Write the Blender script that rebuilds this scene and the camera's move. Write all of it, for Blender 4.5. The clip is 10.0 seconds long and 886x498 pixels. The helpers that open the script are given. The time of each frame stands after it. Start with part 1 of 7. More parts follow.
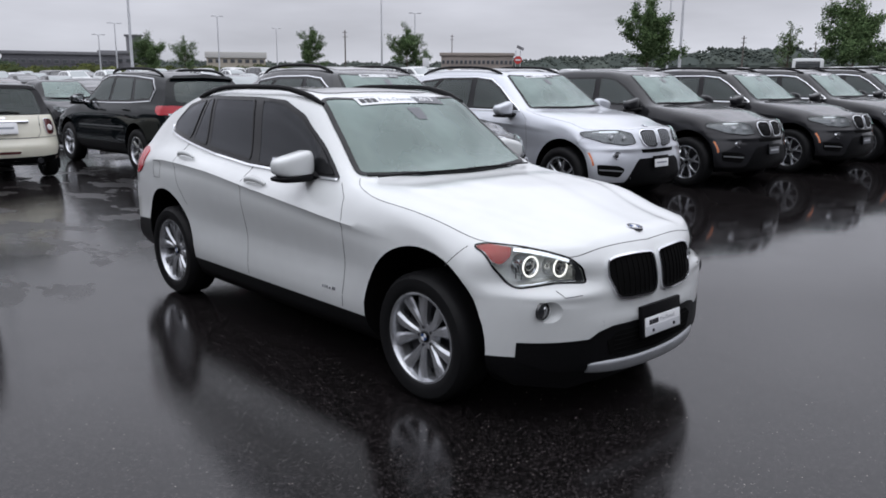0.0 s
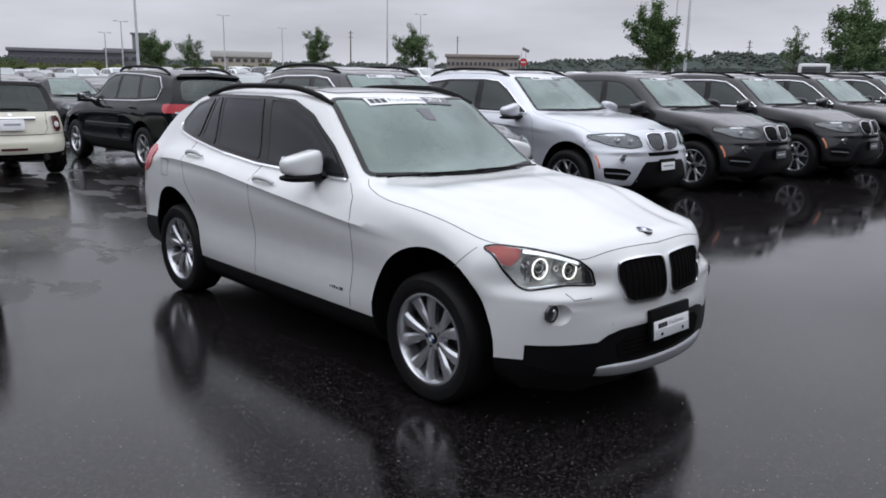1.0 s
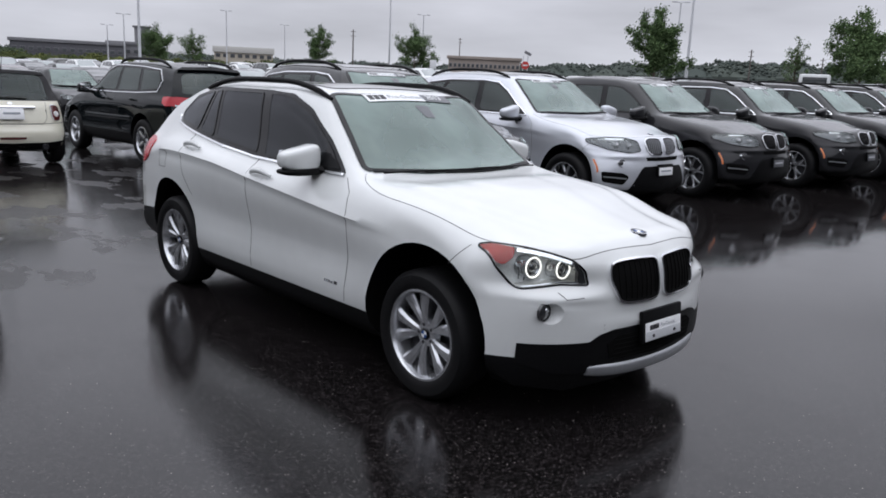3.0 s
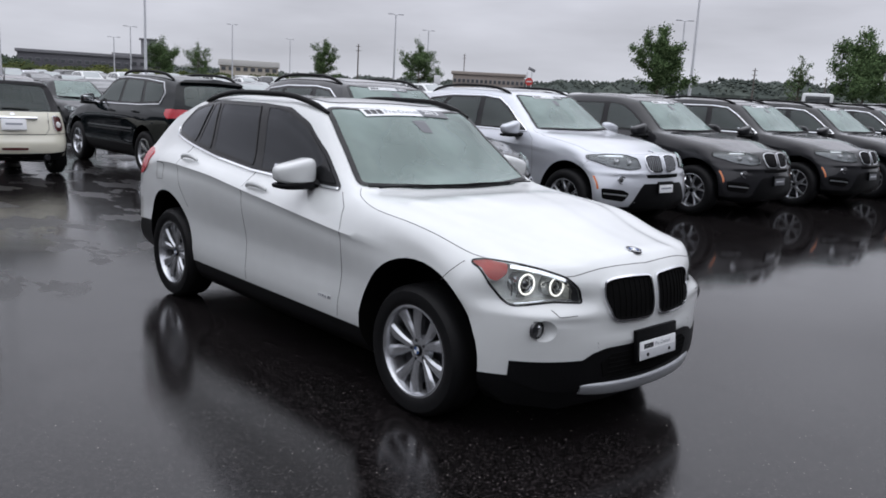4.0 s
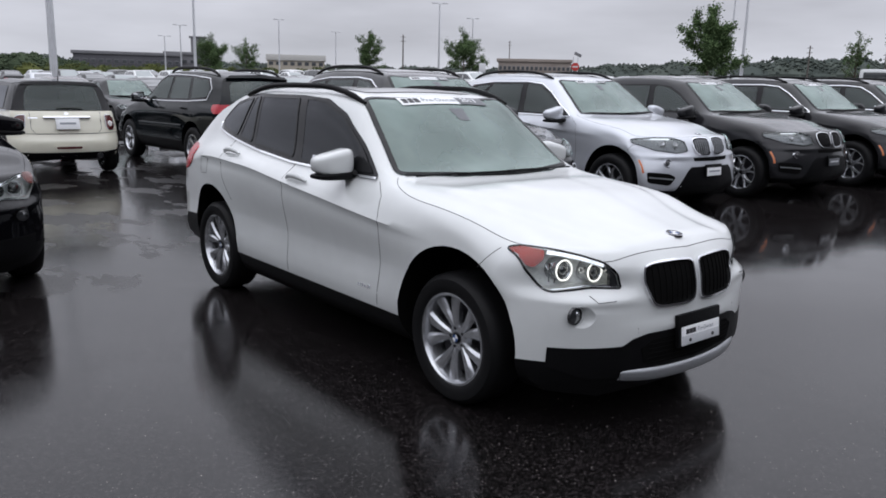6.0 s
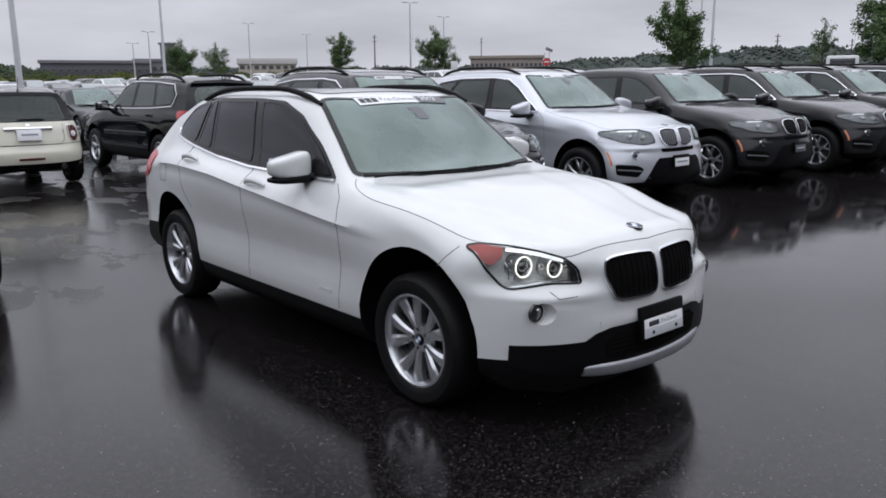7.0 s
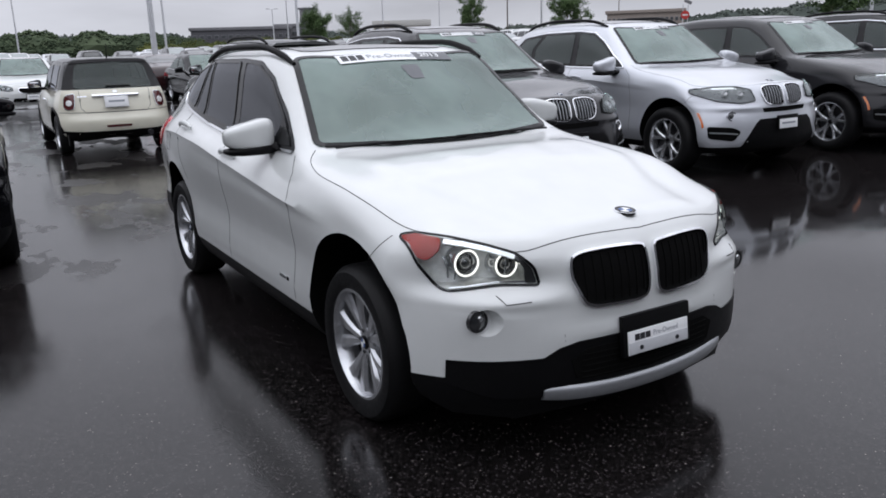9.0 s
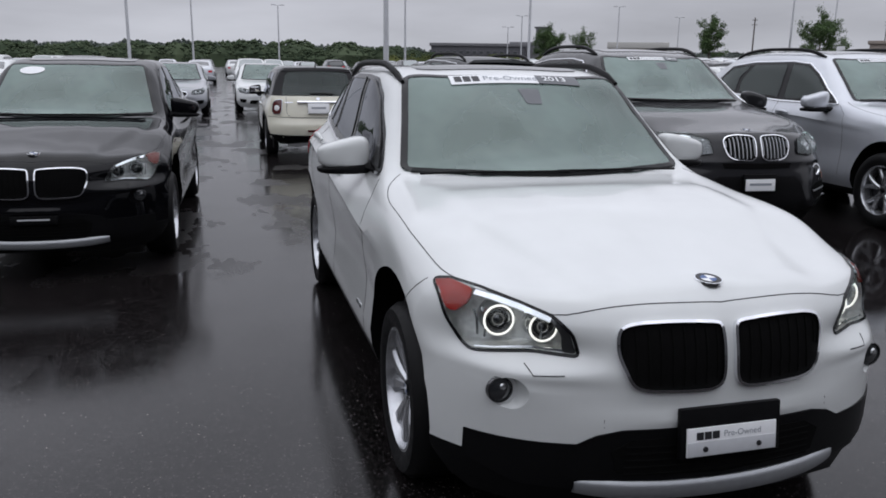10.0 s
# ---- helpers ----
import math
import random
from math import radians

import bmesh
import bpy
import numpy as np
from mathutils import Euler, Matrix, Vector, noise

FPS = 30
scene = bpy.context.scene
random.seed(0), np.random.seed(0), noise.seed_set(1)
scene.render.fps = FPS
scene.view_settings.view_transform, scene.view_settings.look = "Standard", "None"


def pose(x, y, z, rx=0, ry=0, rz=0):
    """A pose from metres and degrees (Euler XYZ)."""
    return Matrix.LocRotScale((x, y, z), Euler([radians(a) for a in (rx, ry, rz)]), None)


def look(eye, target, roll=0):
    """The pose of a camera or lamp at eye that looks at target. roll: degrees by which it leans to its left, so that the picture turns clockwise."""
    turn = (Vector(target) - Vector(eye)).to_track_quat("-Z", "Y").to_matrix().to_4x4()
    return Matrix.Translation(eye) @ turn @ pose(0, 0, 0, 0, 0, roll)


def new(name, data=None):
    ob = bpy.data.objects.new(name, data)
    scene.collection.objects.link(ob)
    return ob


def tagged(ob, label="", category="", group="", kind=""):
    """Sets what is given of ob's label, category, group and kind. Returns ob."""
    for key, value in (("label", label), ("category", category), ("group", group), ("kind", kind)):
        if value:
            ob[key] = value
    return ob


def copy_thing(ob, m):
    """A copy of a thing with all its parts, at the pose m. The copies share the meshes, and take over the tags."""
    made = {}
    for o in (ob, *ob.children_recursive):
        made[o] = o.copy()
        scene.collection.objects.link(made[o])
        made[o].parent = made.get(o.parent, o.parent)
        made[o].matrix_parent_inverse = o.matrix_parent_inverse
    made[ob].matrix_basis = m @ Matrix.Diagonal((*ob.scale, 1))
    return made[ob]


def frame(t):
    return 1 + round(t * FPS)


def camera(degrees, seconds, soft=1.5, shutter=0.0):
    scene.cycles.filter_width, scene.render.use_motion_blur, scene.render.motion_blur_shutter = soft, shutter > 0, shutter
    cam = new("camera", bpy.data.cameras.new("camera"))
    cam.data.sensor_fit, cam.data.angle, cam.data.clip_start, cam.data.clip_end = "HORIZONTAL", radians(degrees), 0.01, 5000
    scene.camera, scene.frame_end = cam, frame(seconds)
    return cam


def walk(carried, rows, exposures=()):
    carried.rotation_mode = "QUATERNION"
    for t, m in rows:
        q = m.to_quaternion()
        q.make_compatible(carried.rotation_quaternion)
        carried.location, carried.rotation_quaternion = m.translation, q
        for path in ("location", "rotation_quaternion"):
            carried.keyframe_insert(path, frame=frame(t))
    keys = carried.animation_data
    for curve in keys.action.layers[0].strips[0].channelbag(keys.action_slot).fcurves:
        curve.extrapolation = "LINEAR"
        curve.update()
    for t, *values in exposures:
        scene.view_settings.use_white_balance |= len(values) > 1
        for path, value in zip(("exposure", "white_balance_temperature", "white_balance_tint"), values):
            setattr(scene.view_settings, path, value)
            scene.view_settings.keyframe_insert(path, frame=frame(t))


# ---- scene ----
cam = camera(58.7, 10.0, soft=1.75)
PATH = [
    (0, (2.779, -3.308, 1.568), (1.356, -1.966, 1.153), 0.4),
    (0.5, (2.763, -3.314, 1.567), (1.335, -1.969, 1.179), 0.6),
    (1, (2.753, -3.322, 1.565), (1.324, -1.985, 1.153), 1.0),
    (1.5, (2.756, -3.33, 1.559), (1.318, -1.997, 1.167), 0.9),
    (2, (2.76, -3.33, 1.551), (1.296, -2.032, 1.135), 0.6),
    (2.5, (2.774, -3.333, 1.552), (1.346, -1.989, 1.156), 2.0),
    (2.7, (2.775, -3.333, 1.55), (1.353, -1.985, 1.143), 2.3),
    (3.8, (2.781, -3.283, 1.545), (1.346, -1.944, 1.157), 3.1),
    (4, (2.788, -3.279, 1.55), (1.352, -1.937, 1.177), 3.1),
    (4.5, (2.795, -3.257, 1.546), (1.309, -1.981, 1.145), 1.8),
    (5, (2.805, -3.238, 1.553), (1.256, -2.041, 1.146), 0.7),
    (5.5, (2.827, -3.228, 1.55), (1.298, -1.992, 1.181), 1.5),
    (5.7, (2.821, -3.234, 1.546), (1.295, -2.0, 1.161), 1.3),
    (6.8, (2.829, -3.166, 1.541), (1.372, -1.864, 1.113), 1.4),
    (7, (2.842, -3.123, 1.539), (1.365, -1.838, 1.132), -0.4),
    (7.5, (2.738, -2.901, 1.515), (1.29, -1.598, 1.061), -2.5),
    (8, (2.706, -2.667, 1.516), (1.169, -1.467, 1.072), -2.6),
    (8.5, (2.794, -2.382, 1.514), (1.154, -1.325, 1.075), 0.0),
    (9, (2.779, -2.095, 1.494), (1.121, -1.094, 0.998), -1.8),
    (9.5, (2.696, -1.781, 1.511), (0.956, -0.923, 1.026), -1.4),
    (10, (2.704, -1.418, 1.502), (0.824, -0.902, 1.055), 0.8),
]
EXPOSURES = [(0.0, 0.06), (5.5, 0.04), (7.0, 0.0), (9.1, 0.0), (9.6, -0.15), (10.0, -0.30)]
walk(cam, [(t, look(eye, target, roll)) for t, eye, target, roll in PATH], EXPOSURES)

# ---- world and light: a low, bright overcast sky after rain ----
world = bpy.data.worlds.new("overcast_sky")
scene.world = world
world.use_nodes = True
wn, wl = world.node_tree.nodes, world.node_tree.links
wn.clear()


def wnode(kind, **values):
    n = wn.new(kind)
    for k, v in values.items():
        n.inputs[k].default_value = v
    return n


w_co = wn.new("ShaderNodeTexCoord")
w_sep = wn.new("ShaderNodeSeparateXYZ")
wl.new(w_co.outputs["Generated"], w_sep.inputs[0])
w_map = wn.new("ShaderNodeMapping")
w_map.inputs["Scale"].default_value = (1.0, 1.0, 5.0)
wl.new(w_co.outputs["Generated"], w_map.inputs[0])
w_noise = wnode("ShaderNodeTexNoise", Scale=2.6, Detail=5.0, Roughness=0.5)
wl.new(w_map.outputs[0], w_noise.inputs["Vector"])
w_grad = wn.new("ShaderNodeValToRGB")
w_grad.color_ramp.elements[0].position = 0.0
w_grad.color_ramp.elements[0].color = (0.545, 0.56, 0.62, 1)
w_grad.color_ramp.elements[1].position = 1.0
w_grad.color_ramp.elements[1].color = (1.58, 1.63, 1.80, 1)
for at, shade in ((0.13, 0.56), (0.20, 0.66), (0.30, 0.86), (0.56, 1.24)):
    e = w_grad.color_ramp.elements.new(at)
    e.color = (shade * 0.978, shade, shade * 1.12, 1)
wl.new(w_sep.outputs["Z"], w_grad.inputs[0])
w_cl = wn.new("ShaderNodeMapRange")
w_cl.inputs["From Min"].default_value, w_cl.inputs["From Max"].default_value = 0.30, 0.72
w_cl.inputs["To Min"].default_value, w_cl.inputs["To Max"].default_value = 0.80, 1.20
wl.new(w_noise.outputs["Fac"], w_cl.inputs["Value"])
w_mul = wn.new("ShaderNodeVectorMath")
w_mul.operation = "MULTIPLY"
wl.new(w_grad.outputs[0], w_mul.inputs[0])
wl.new(w_cl.outputs[0], w_mul.inputs[1])
w_bg = wnode("ShaderNodeBackground", Strength=1.06)
wl.new(w_mul.outputs[0], w_bg.inputs["Color"])
w_out = wn.new("ShaderNodeOutputWorld")
wl.new(w_bg.outputs[0], w_out.inputs[0])

sun_data = bpy.data.lights.new("sun", "SUN")
sun_data.energy, sun_data.angle, sun_data.color = 0.25, radians(60), (1.0, 0.98, 0.96)
new("sun", sun_data).matrix_world = look((0, 0, 20), (-1, 1, 0))


# ---- materials ----
def material(name, base=(0.5, 0.5, 0.5), rough=0.5, metal=0.0, coat=0.0, coat_rough=0.05, spec=0.5,
             grain=0.0, grain_scale=40.0, bump=0.0, bump_scale=200.0, rough_var=0.0):
    m = bpy.data.materials.new(name)
    m.use_nodes = True
    nt = m.node_tree
    b = nt.nodes["Principled BSDF"]
    b.inputs["Base Color"].default_value = (*base, 1)
    b.inputs["Roughness"].default_value = rough
    b.inputs["Metallic"].default_value = metal
    b.inputs["Coat Weight"].default_value = coat
    b.inputs["Coat Roughness"].default_value = coat_rough
    b.inputs["Specular IOR Level"].default_value = spec
    if grain or rough_var:
        co = nt.nodes.new("ShaderNodeTexCoord")
        n1 = nt.nodes.new("ShaderNodeTexNoise")
        n1.inputs["Scale"].default_value, n1.inputs["Detail"].default_value = grain_scale, 6
        nt.links.new(co.outputs["Object"], n1.inputs["Vector"])
        n2 = nt.nodes.new("ShaderNodeTexNoise")
        n2.inputs["Scale"].default_value, n2.inputs["Detail"].default_value = grain_scale / 9, 4
        nt.links.new(co.outputs["Object"], n2.inputs["Vector"])
        add = nt.nodes.new("ShaderNodeMath")
        add.operation = "ADD"
        nt.links.new(n1.outputs["Fac"], add.inputs[0])
        nt.links.new(n2.outputs["Fac"], add.inputs[1])
        if grain:
            mr = nt.nodes.new("ShaderNodeMapRange")
            mr.inputs["From Min"].default_value, mr.inputs["From Max"].default_value = 0.6, 1.4
            mr.inputs["To Min"].default_value, mr.inputs["To Max"].default_value = 1 - grain, 1 + grain
            nt.links.new(add.outputs[0], mr.inputs["Value"])
            mul = nt.nodes.new("ShaderNodeVectorMath")
            mul.operation = "MULTIPLY"
            mul.inputs[0].default_value = base
            nt.links.new(mr.outputs[0], mul.inputs[1])
            nt.links.new(mul.outputs[0], b.inputs["Base Color"])
        if rough_var:
            mr = nt.nodes.new("ShaderNodeMapRange")
            mr.inputs["From Min"].default_value, mr.inputs["From Max"].default_value = 0.7, 1.3
            mr.inputs["To Min"].default_value, mr.inputs["To Max"].default_value = max(0.02, rough - rough_var), rough + rough_var
            nt.links.new(add.outputs[0], mr.inputs["Value"])
            nt.links.new(mr.outputs[0], b.inputs["Roughness"])
    if bump:
        co = nt.nodes.new("ShaderNodeTexCoord")
        n3 = nt.nodes.new("ShaderNodeTexNoise")
        n3.inputs["Scale"].default_value, n3.inputs["Detail"].default_value = bump_scale, 3
        nt.links.new(co.outputs["Object"], n3.inputs["Vector"])
        bn = nt.nodes.new("ShaderNodeBump")
        bn.inputs["Strength"].default_value, bn.inputs["Distance"].default_value = bump, 0.004
        nt.links.new(n3.outputs["Fac"], bn.inputs["Height"])
        nt.links.new(bn.outputs[0], b.inputs["Normal"])
        if coat:
            nt.links.new(bn.outputs[0], b.inputs["Coat Normal"])
    return m


def wet_paint(name, base, metal=0.0, rough=0.35, beads=0.12, coat_rough=0.06, spec=0.5, coat_ior=1.5):
    """Clear-coated car paint with small rain beads."""
    m = material(name, base, rough, metal, coat=1.0, coat_rough=coat_rough, spec=spec, grain=0.035, grain_scale=9)
    nt = m.node_tree
    b = nt.nodes["Principled BSDF"]
    b.inputs["Coat IOR"].default_value = coat_ior
    co = nt.nodes.new("ShaderNodeTexCoord")
    v = nt.nodes.new("ShaderNodeTexVoronoi")
    v.inputs["Scale"].default_value = 150
    nt.links.new(co.outputs["Object"], v.inputs["Vector"])
    r = nt.nodes.new("ShaderNodeMapRange")
    r.inputs["From Min"].default_value, r.inputs["From Max"].default_value = 0.0, 0.38
    r.inputs["To Min"].default_value, r.inputs["To Max"].default_value = 1.0, 0.0
    nt.links.new(v.outputs["Distance"], r.inputs["Value"])
    bn = nt.nodes.new("ShaderNodeBump")
    bn.inputs["Strength"].default_value, bn.inputs["Distance"].default_value = beads, 0.002
    nt.links.new(r.outputs[0], bn.inputs["Height"])
    nt.links.new(bn.outputs[0], b.inputs["Coat Normal"])
    return m


def pane_glass(name, tint, film, ior=1.6, sheen=(0.94, 1.0, 0.98)):
    """Thin tinted glass: a clear pane with a mirror-like face; film is the share of pale rain mist that also carries
    painted sky sheen.
    """
    m = bpy.data.materials.new(name)
    m.use_nodes = True
    nt = m.node_tree
    nt.nodes.clear()
    out = nt.nodes.new("ShaderNodeOutputMaterial")
    tr = nt.nodes.new("ShaderNodeBsdfTransparent")
    tr.inputs[0].default_value = (*tint, 1)
    gl = nt.nodes.new("ShaderNodeBsdfGlossy")
    gl.inputs["Roughness"].default_value = 0.03
    gl.inputs["Color"].default_value = (*sheen, 1)
    fr = nt.nodes.new("ShaderNodeFresnel")
    fr.inputs["IOR"].default_value = ior
    mix = nt.nodes.new("ShaderNodeMixShader")
    nt.links.new(fr.outputs[0], mix.inputs[0])
    nt.links.new(tr.outputs[0], mix.inputs[1])
    nt.links.new(gl.outputs[0], mix.inputs[2])
    co = nt.nodes.new("ShaderNodeTexCoord")
    n1 = nt.nodes.new("ShaderNodeTexNoise")
    n1.inputs["Scale"].default_value, n1.inputs["Detail"].default_value = 1.5, 4
    nt.links.new(co.outputs["Object"], n1.inputs["Vector"])
    n2 = nt.nodes.new("ShaderNodeTexNoise")
    n2.inputs["Scale"].default_value, n2.inputs["Detail"].default_value = 160, 2
    nt.links.new(co.outputs["Object"], n2.inputs["Vector"])
    mul = nt.nodes.new("ShaderNodeMath")
    mul.operation = "MULTIPLY"
    nt.links.new(n1.outputs["Fac"], mul.inputs[0])
    nt.links.new(n2.outputs["Fac"], mul.inputs[1])
    # uneven film share: soft streaks of sky sheen put into the diffuse colour
    mr = nt.nodes.new("ShaderNodeMapRange")
    mr.inputs["From Min"].default_value, mr.inputs["From Max"].default_value = 0.30, 0.70
    mr.inputs["To Min"].default_value, mr.inputs["To Max"].default_value = film * 0.55, film * 1.5
    nt.links.new(n1.outputs["Fac"], mr.inputs["Value"])
    df = nt.nodes.new("ShaderNodeBsdfDiffuse")
    df.inputs["Color"].default_value = (0.53, 0.70, 0.64, 1)
    mix2 = nt.nodes.new("ShaderNodeMixShader")
    nt.links.new(mr.outputs[0], mix2.inputs[0])
    nt.links.new(mix.outputs[0], mix2.inputs[1])
    nt.links.new(df.outputs[0], mix2.inputs[2])
    nt.links.new(mix2.outputs[0], out.inputs[0])
    return m


def glowing(name, colour, strength):
    m = bpy.data.materials.new(name)
    m.use_nodes = True
    b = m.node_tree.nodes["Principled BSDF"]
    b.inputs["Base Color"].default_value = (*colour, 1)
    b.inputs["Emission Color"].default_value = (*colour, 1)
    b.inputs["Emission Strength"].default_value = strength
    return m


def wet_asphalt():
    m = bpy.data.materials.new("wet_asphalt")
    m.use_nodes = True
    nt = m.node_tree
    b = nt.nodes["Principled BSDF"]
    co = nt.nodes.new("ShaderNodeTexCoord")

    def nz(scale, detail=4.0, rough=0.55, stretch=None):
        n = nt.nodes.new("ShaderNodeTexNoise")
        n.inputs["Scale"].default_value, n.inputs["Detail"].default_value, n.inputs["Roughness"].default_value = scale, detail, rough
        if stretch:
            mp = nt.nodes.new("ShaderNodeMapping")
            mp.inputs["Scale"].default_value = stretch
            nt.links.new(co.outputs["Object"], mp.inputs[0])
            nt.links.new(mp.outputs[0], n.inputs["Vector"])
        else:
            nt.links.new(co.outputs["Object"], n.inputs["Vector"])
        return n.outputs["Fac"]

    def ramp(sock, a, b_, lo, hi):
        r = nt.nodes.new("ShaderNodeMapRange")
        r.interpolation_type = "SMOOTHSTEP"
        for k, v in (("From Min", a), ("From Max", b_), ("To Min", lo), ("To Max", hi)):
            r.inputs[k].default_value = v
        nt.links.new(sock, r.inputs["Value"])
        return r.outputs[0]

    def math_(op, a, c):
        n = nt.nodes.new("ShaderNodeMath")
        n.operation = op
        for i, s in enumerate((a, c)):
            if isinstance(s, (int, float)):
                n.inputs[i].default_value = s
            else:
                nt.links.new(s, n.inputs[i])
        return n.outputs[0]

    away = nt.nodes.new("ShaderNodeVectorMath")
    away.operation = "DISTANCE"
    away.inputs[1].default_value = (0.6, -2.2, 0.0)
    nt.links.new(co.outputs["Object"], away.inputs[0])
    spot = nt.nodes.new("ShaderNodeSeparateXYZ")
    nt.links.new(co.outputs["Object"], spot.inputs[0])
    hollows = math_("MULTIPLY", ramp(away.outputs["Value"], 3.2, 5.2, 0.0, 1.0), ramp(spot.outputs["Y"], 1.0, 2.6, 0.0, 1.0))
    deeper = math_("ADD", nz(0.42, 6.0, 0.55, (1.0, 0.7, 1.0)), ramp(spot.outputs["X"], -5.0, -2.5, 0.0, 0.14))
    pools = math_("MULTIPLY", hollows, ramp(deeper, 0.49, 0.54, 0.0, 1.0))
    coarse = ramp(nz(0.85, 7.0, 0.6, (0.9, 1.5, 1.0)), 0.535, 0.565, 0.0, 1.0)
    worn = ramp(spot.outputs["X"], -3.6, -2.6, 0.21, 0.05)
    damp = nz(2.3, 6.0)
    gravel = nz(80.0, 4.0, 0.7)
    grit = nz(170.0, 3.0, 0.7)
    stones = nt.nodes.new("ShaderNodeTexVoronoi")
    stones.inputs["Scale"].default_value = 120
    nt.links.new(co.outputs["Object"], stones.inputs["Vector"])
    col = nt.nodes.new("ShaderNodeValToRGB")
    col.color_ramp.elements[0].position, col.color_ramp.elements[1].position = 0.40, 0.68
    col.color_ramp.elements[0].color = (0.0060, 0.0053, 0.0055, 1)
    col.color_ramp.elements[1].color = (0.030, 0.0255, 0.026, 1)
    nt.links.new(math_("ADD", math_("MULTIPLY", grit, 0.6), math_("MULTIPLY", gravel, 0.4)), col.inputs[0])
    pick = nt.nodes.new("ShaderNodeSeparateXYZ")
    nt.links.new(stones.outputs["Color"], pick.inputs[0])
    chips = math_("MULTIPLY", ramp(pick.outputs["X"], 0.945, 1.0, 0.0, 1.0), ramp(stones.outputs["Distance"], 0.15, 0.50, 1.0, 0.0))
    chip = nt.nodes.new("ShaderNodeMix")
    chip.data_type = "RGBA"
    nt.links.new(chips, chip.inputs["Factor"])
    nt.links.new(col.outputs[0], chip.inputs["A"])
    chip.inputs["B"].default_value = (0.20, 0.18, 0.165, 1)
    cells = nt.nodes.new("ShaderNodeTexVoronoi")
    cells.inputs["Scale"].default_value = 75
    nt.links.new(co.outputs["Object"], cells.inputs["Vector"])
    shade = nt.nodes.new("ShaderNodeSeparateXYZ")
    nt.links.new(cells.outputs["Color"], shade.inputs[0])
    stone = math_("MULTIPLY", ramp(shade.outputs["Y"], 0.15, 1.0, 0.60, 1.75), ramp(cells.outputs["Distance"], 0.25, 0.60, 1.15, 0.35))
    lit = nt.nodes.new("ShaderNodeVectorMath")
    lit.operation = "MULTIPLY"
    nt.links.new(chip.outputs["Result"], lit.inputs[0])
    nt.links.new(stone, lit.inputs[1])
    nt.links.new(lit.outputs[0], b.inputs["Base Color"])
    dry = math_("MULTIPLY", coarse, math_("SUBTRACT", 1.0, pools))
    rough = math_("ADD", ramp(damp, 0.3, 0.7, 0.085, 0.135), math_("MULTIPLY", pools, -0.048))
    rough = math_("ADD", rough, math_("MULTIPLY", dry, worn))
    rough = math_("ADD", rough, math_("MULTIPLY", math_("SUBTRACT", 1.0, pools), ramp(gravel, 0.38, 0.66, -0.01, 0.06)))
    nt.links.new(rough, b.inputs["Roughness"])
    b.inputs["IOR"].default_value = 1.40
    bn = nt.nodes.new("ShaderNodeBump")
    bn.inputs["Distance"].default_value = 0.004
    height = math_("ADD", math_("MULTIPLY", gravel, 0.5), math_("SUBTRACT", grit, math_("MULTIPLY", cells.outputs["Distance"], 0.15)))
    nt.links.new(ramp(pools, 0.0, 1.0, 0.040, 0.012), bn.inputs["Strength"])
    nt.links.new(height, bn.inputs["Height"])
    nt.links.new(bn.outputs[0], b.inputs["Normal"])
    return m


ASPHALT = wet_asphalt()
WHITE = wet_paint("alpine_white_paint", (0.632, 0.648, 0.642), beads=0.08)
BLACK = wet_paint("black_paint", (0.003, 0.003, 0.004), beads=0.02, coat_rough=0.03, spec=0.0, coat_ior=1.38)
GRAPHITE = wet_paint("graphite_paint", (0.015, 0.0152, 0.017), metal=0.0, beads=0.03, coat_rough=0.08, spec=0.05, coat_ior=1.42)
SILVER = wet_paint("silver_paint", (0.56, 0.58, 0.62), metal=0.4, beads=0.05)
DULL_SILVER = wet_paint("dull_silver_paint", (0.30, 0.31, 0.33), metal=0.4, beads=0.05)
CREAM = wet_paint("pepper_cream_paint", (0.74, 0.72, 0.60), beads=0.05)
GREEN_BLACK = wet_paint("dark_green_paint", (0.004, 0.006, 0.007), beads=0.02, coat_rough=0.03, spec=0.0, coat_ior=1.36)
MAROON = wet_paint("maroon_paint", (0.022, 0.005, 0.006))
GREY_PAINT = wet_paint("grey_paint", (0.16, 0.17, 0.18), metal=0.4)
PLASTIC = material("black_plastic", (0.005, 0.005, 0.0055), 0.45, spec=0.1, grain=0.25, grain_scale=60, bump=0.15, bump_scale=500)
TRIM = material("gloss_black_trim", (0.004, 0.004, 0.005), 0.15, spec=0.3)
LINER = material("wheel_well_liner", (0.004, 0.004, 0.004), 0.9, spec=0.05, grain=0.2)
SEAM = material("panel_gap", (0.008, 0.008, 0.009), 0.7)
RUBBER = material("tyre_rubber", (0.008, 0.008, 0.0085), 0.55, spec=0.15, grain=0.25, grain_scale=50, rough_var=0.12)
ALLOY = material("silver_alloy", (0.55, 0.56, 0.58), 0.26, metal=0.85, grain=0.10, grain_scale=20)
# alloy with shade put into its colour, for discs, bolts and pipe
DARK_ALLOY = material("shaded_alloy", (0.05, 0.05, 0.055), 0.45, metal=0.8)
CHROME = material("chrome", (0.86, 0.87, 0.89), 0.08, metal=1.0)
SATIN = material("satin_aluminium", (0.34, 0.35, 0.365), 0.34, metal=0.7, grain=0.08)
AMBER = material("amber_lens", (0.55, 0.13, 0.015), 0.12, coat=1.0)
RED_AMBER = material("red_orange_reflector", (0.38, 0.022, 0.014), 0.22, coat=0.2, spec=0.3, grain=0.2, grain_scale=120)
DULL_AMBER = material("dull_amber_reflector", (0.16, 0.022, 0.016), 0.15, coat=1.0)
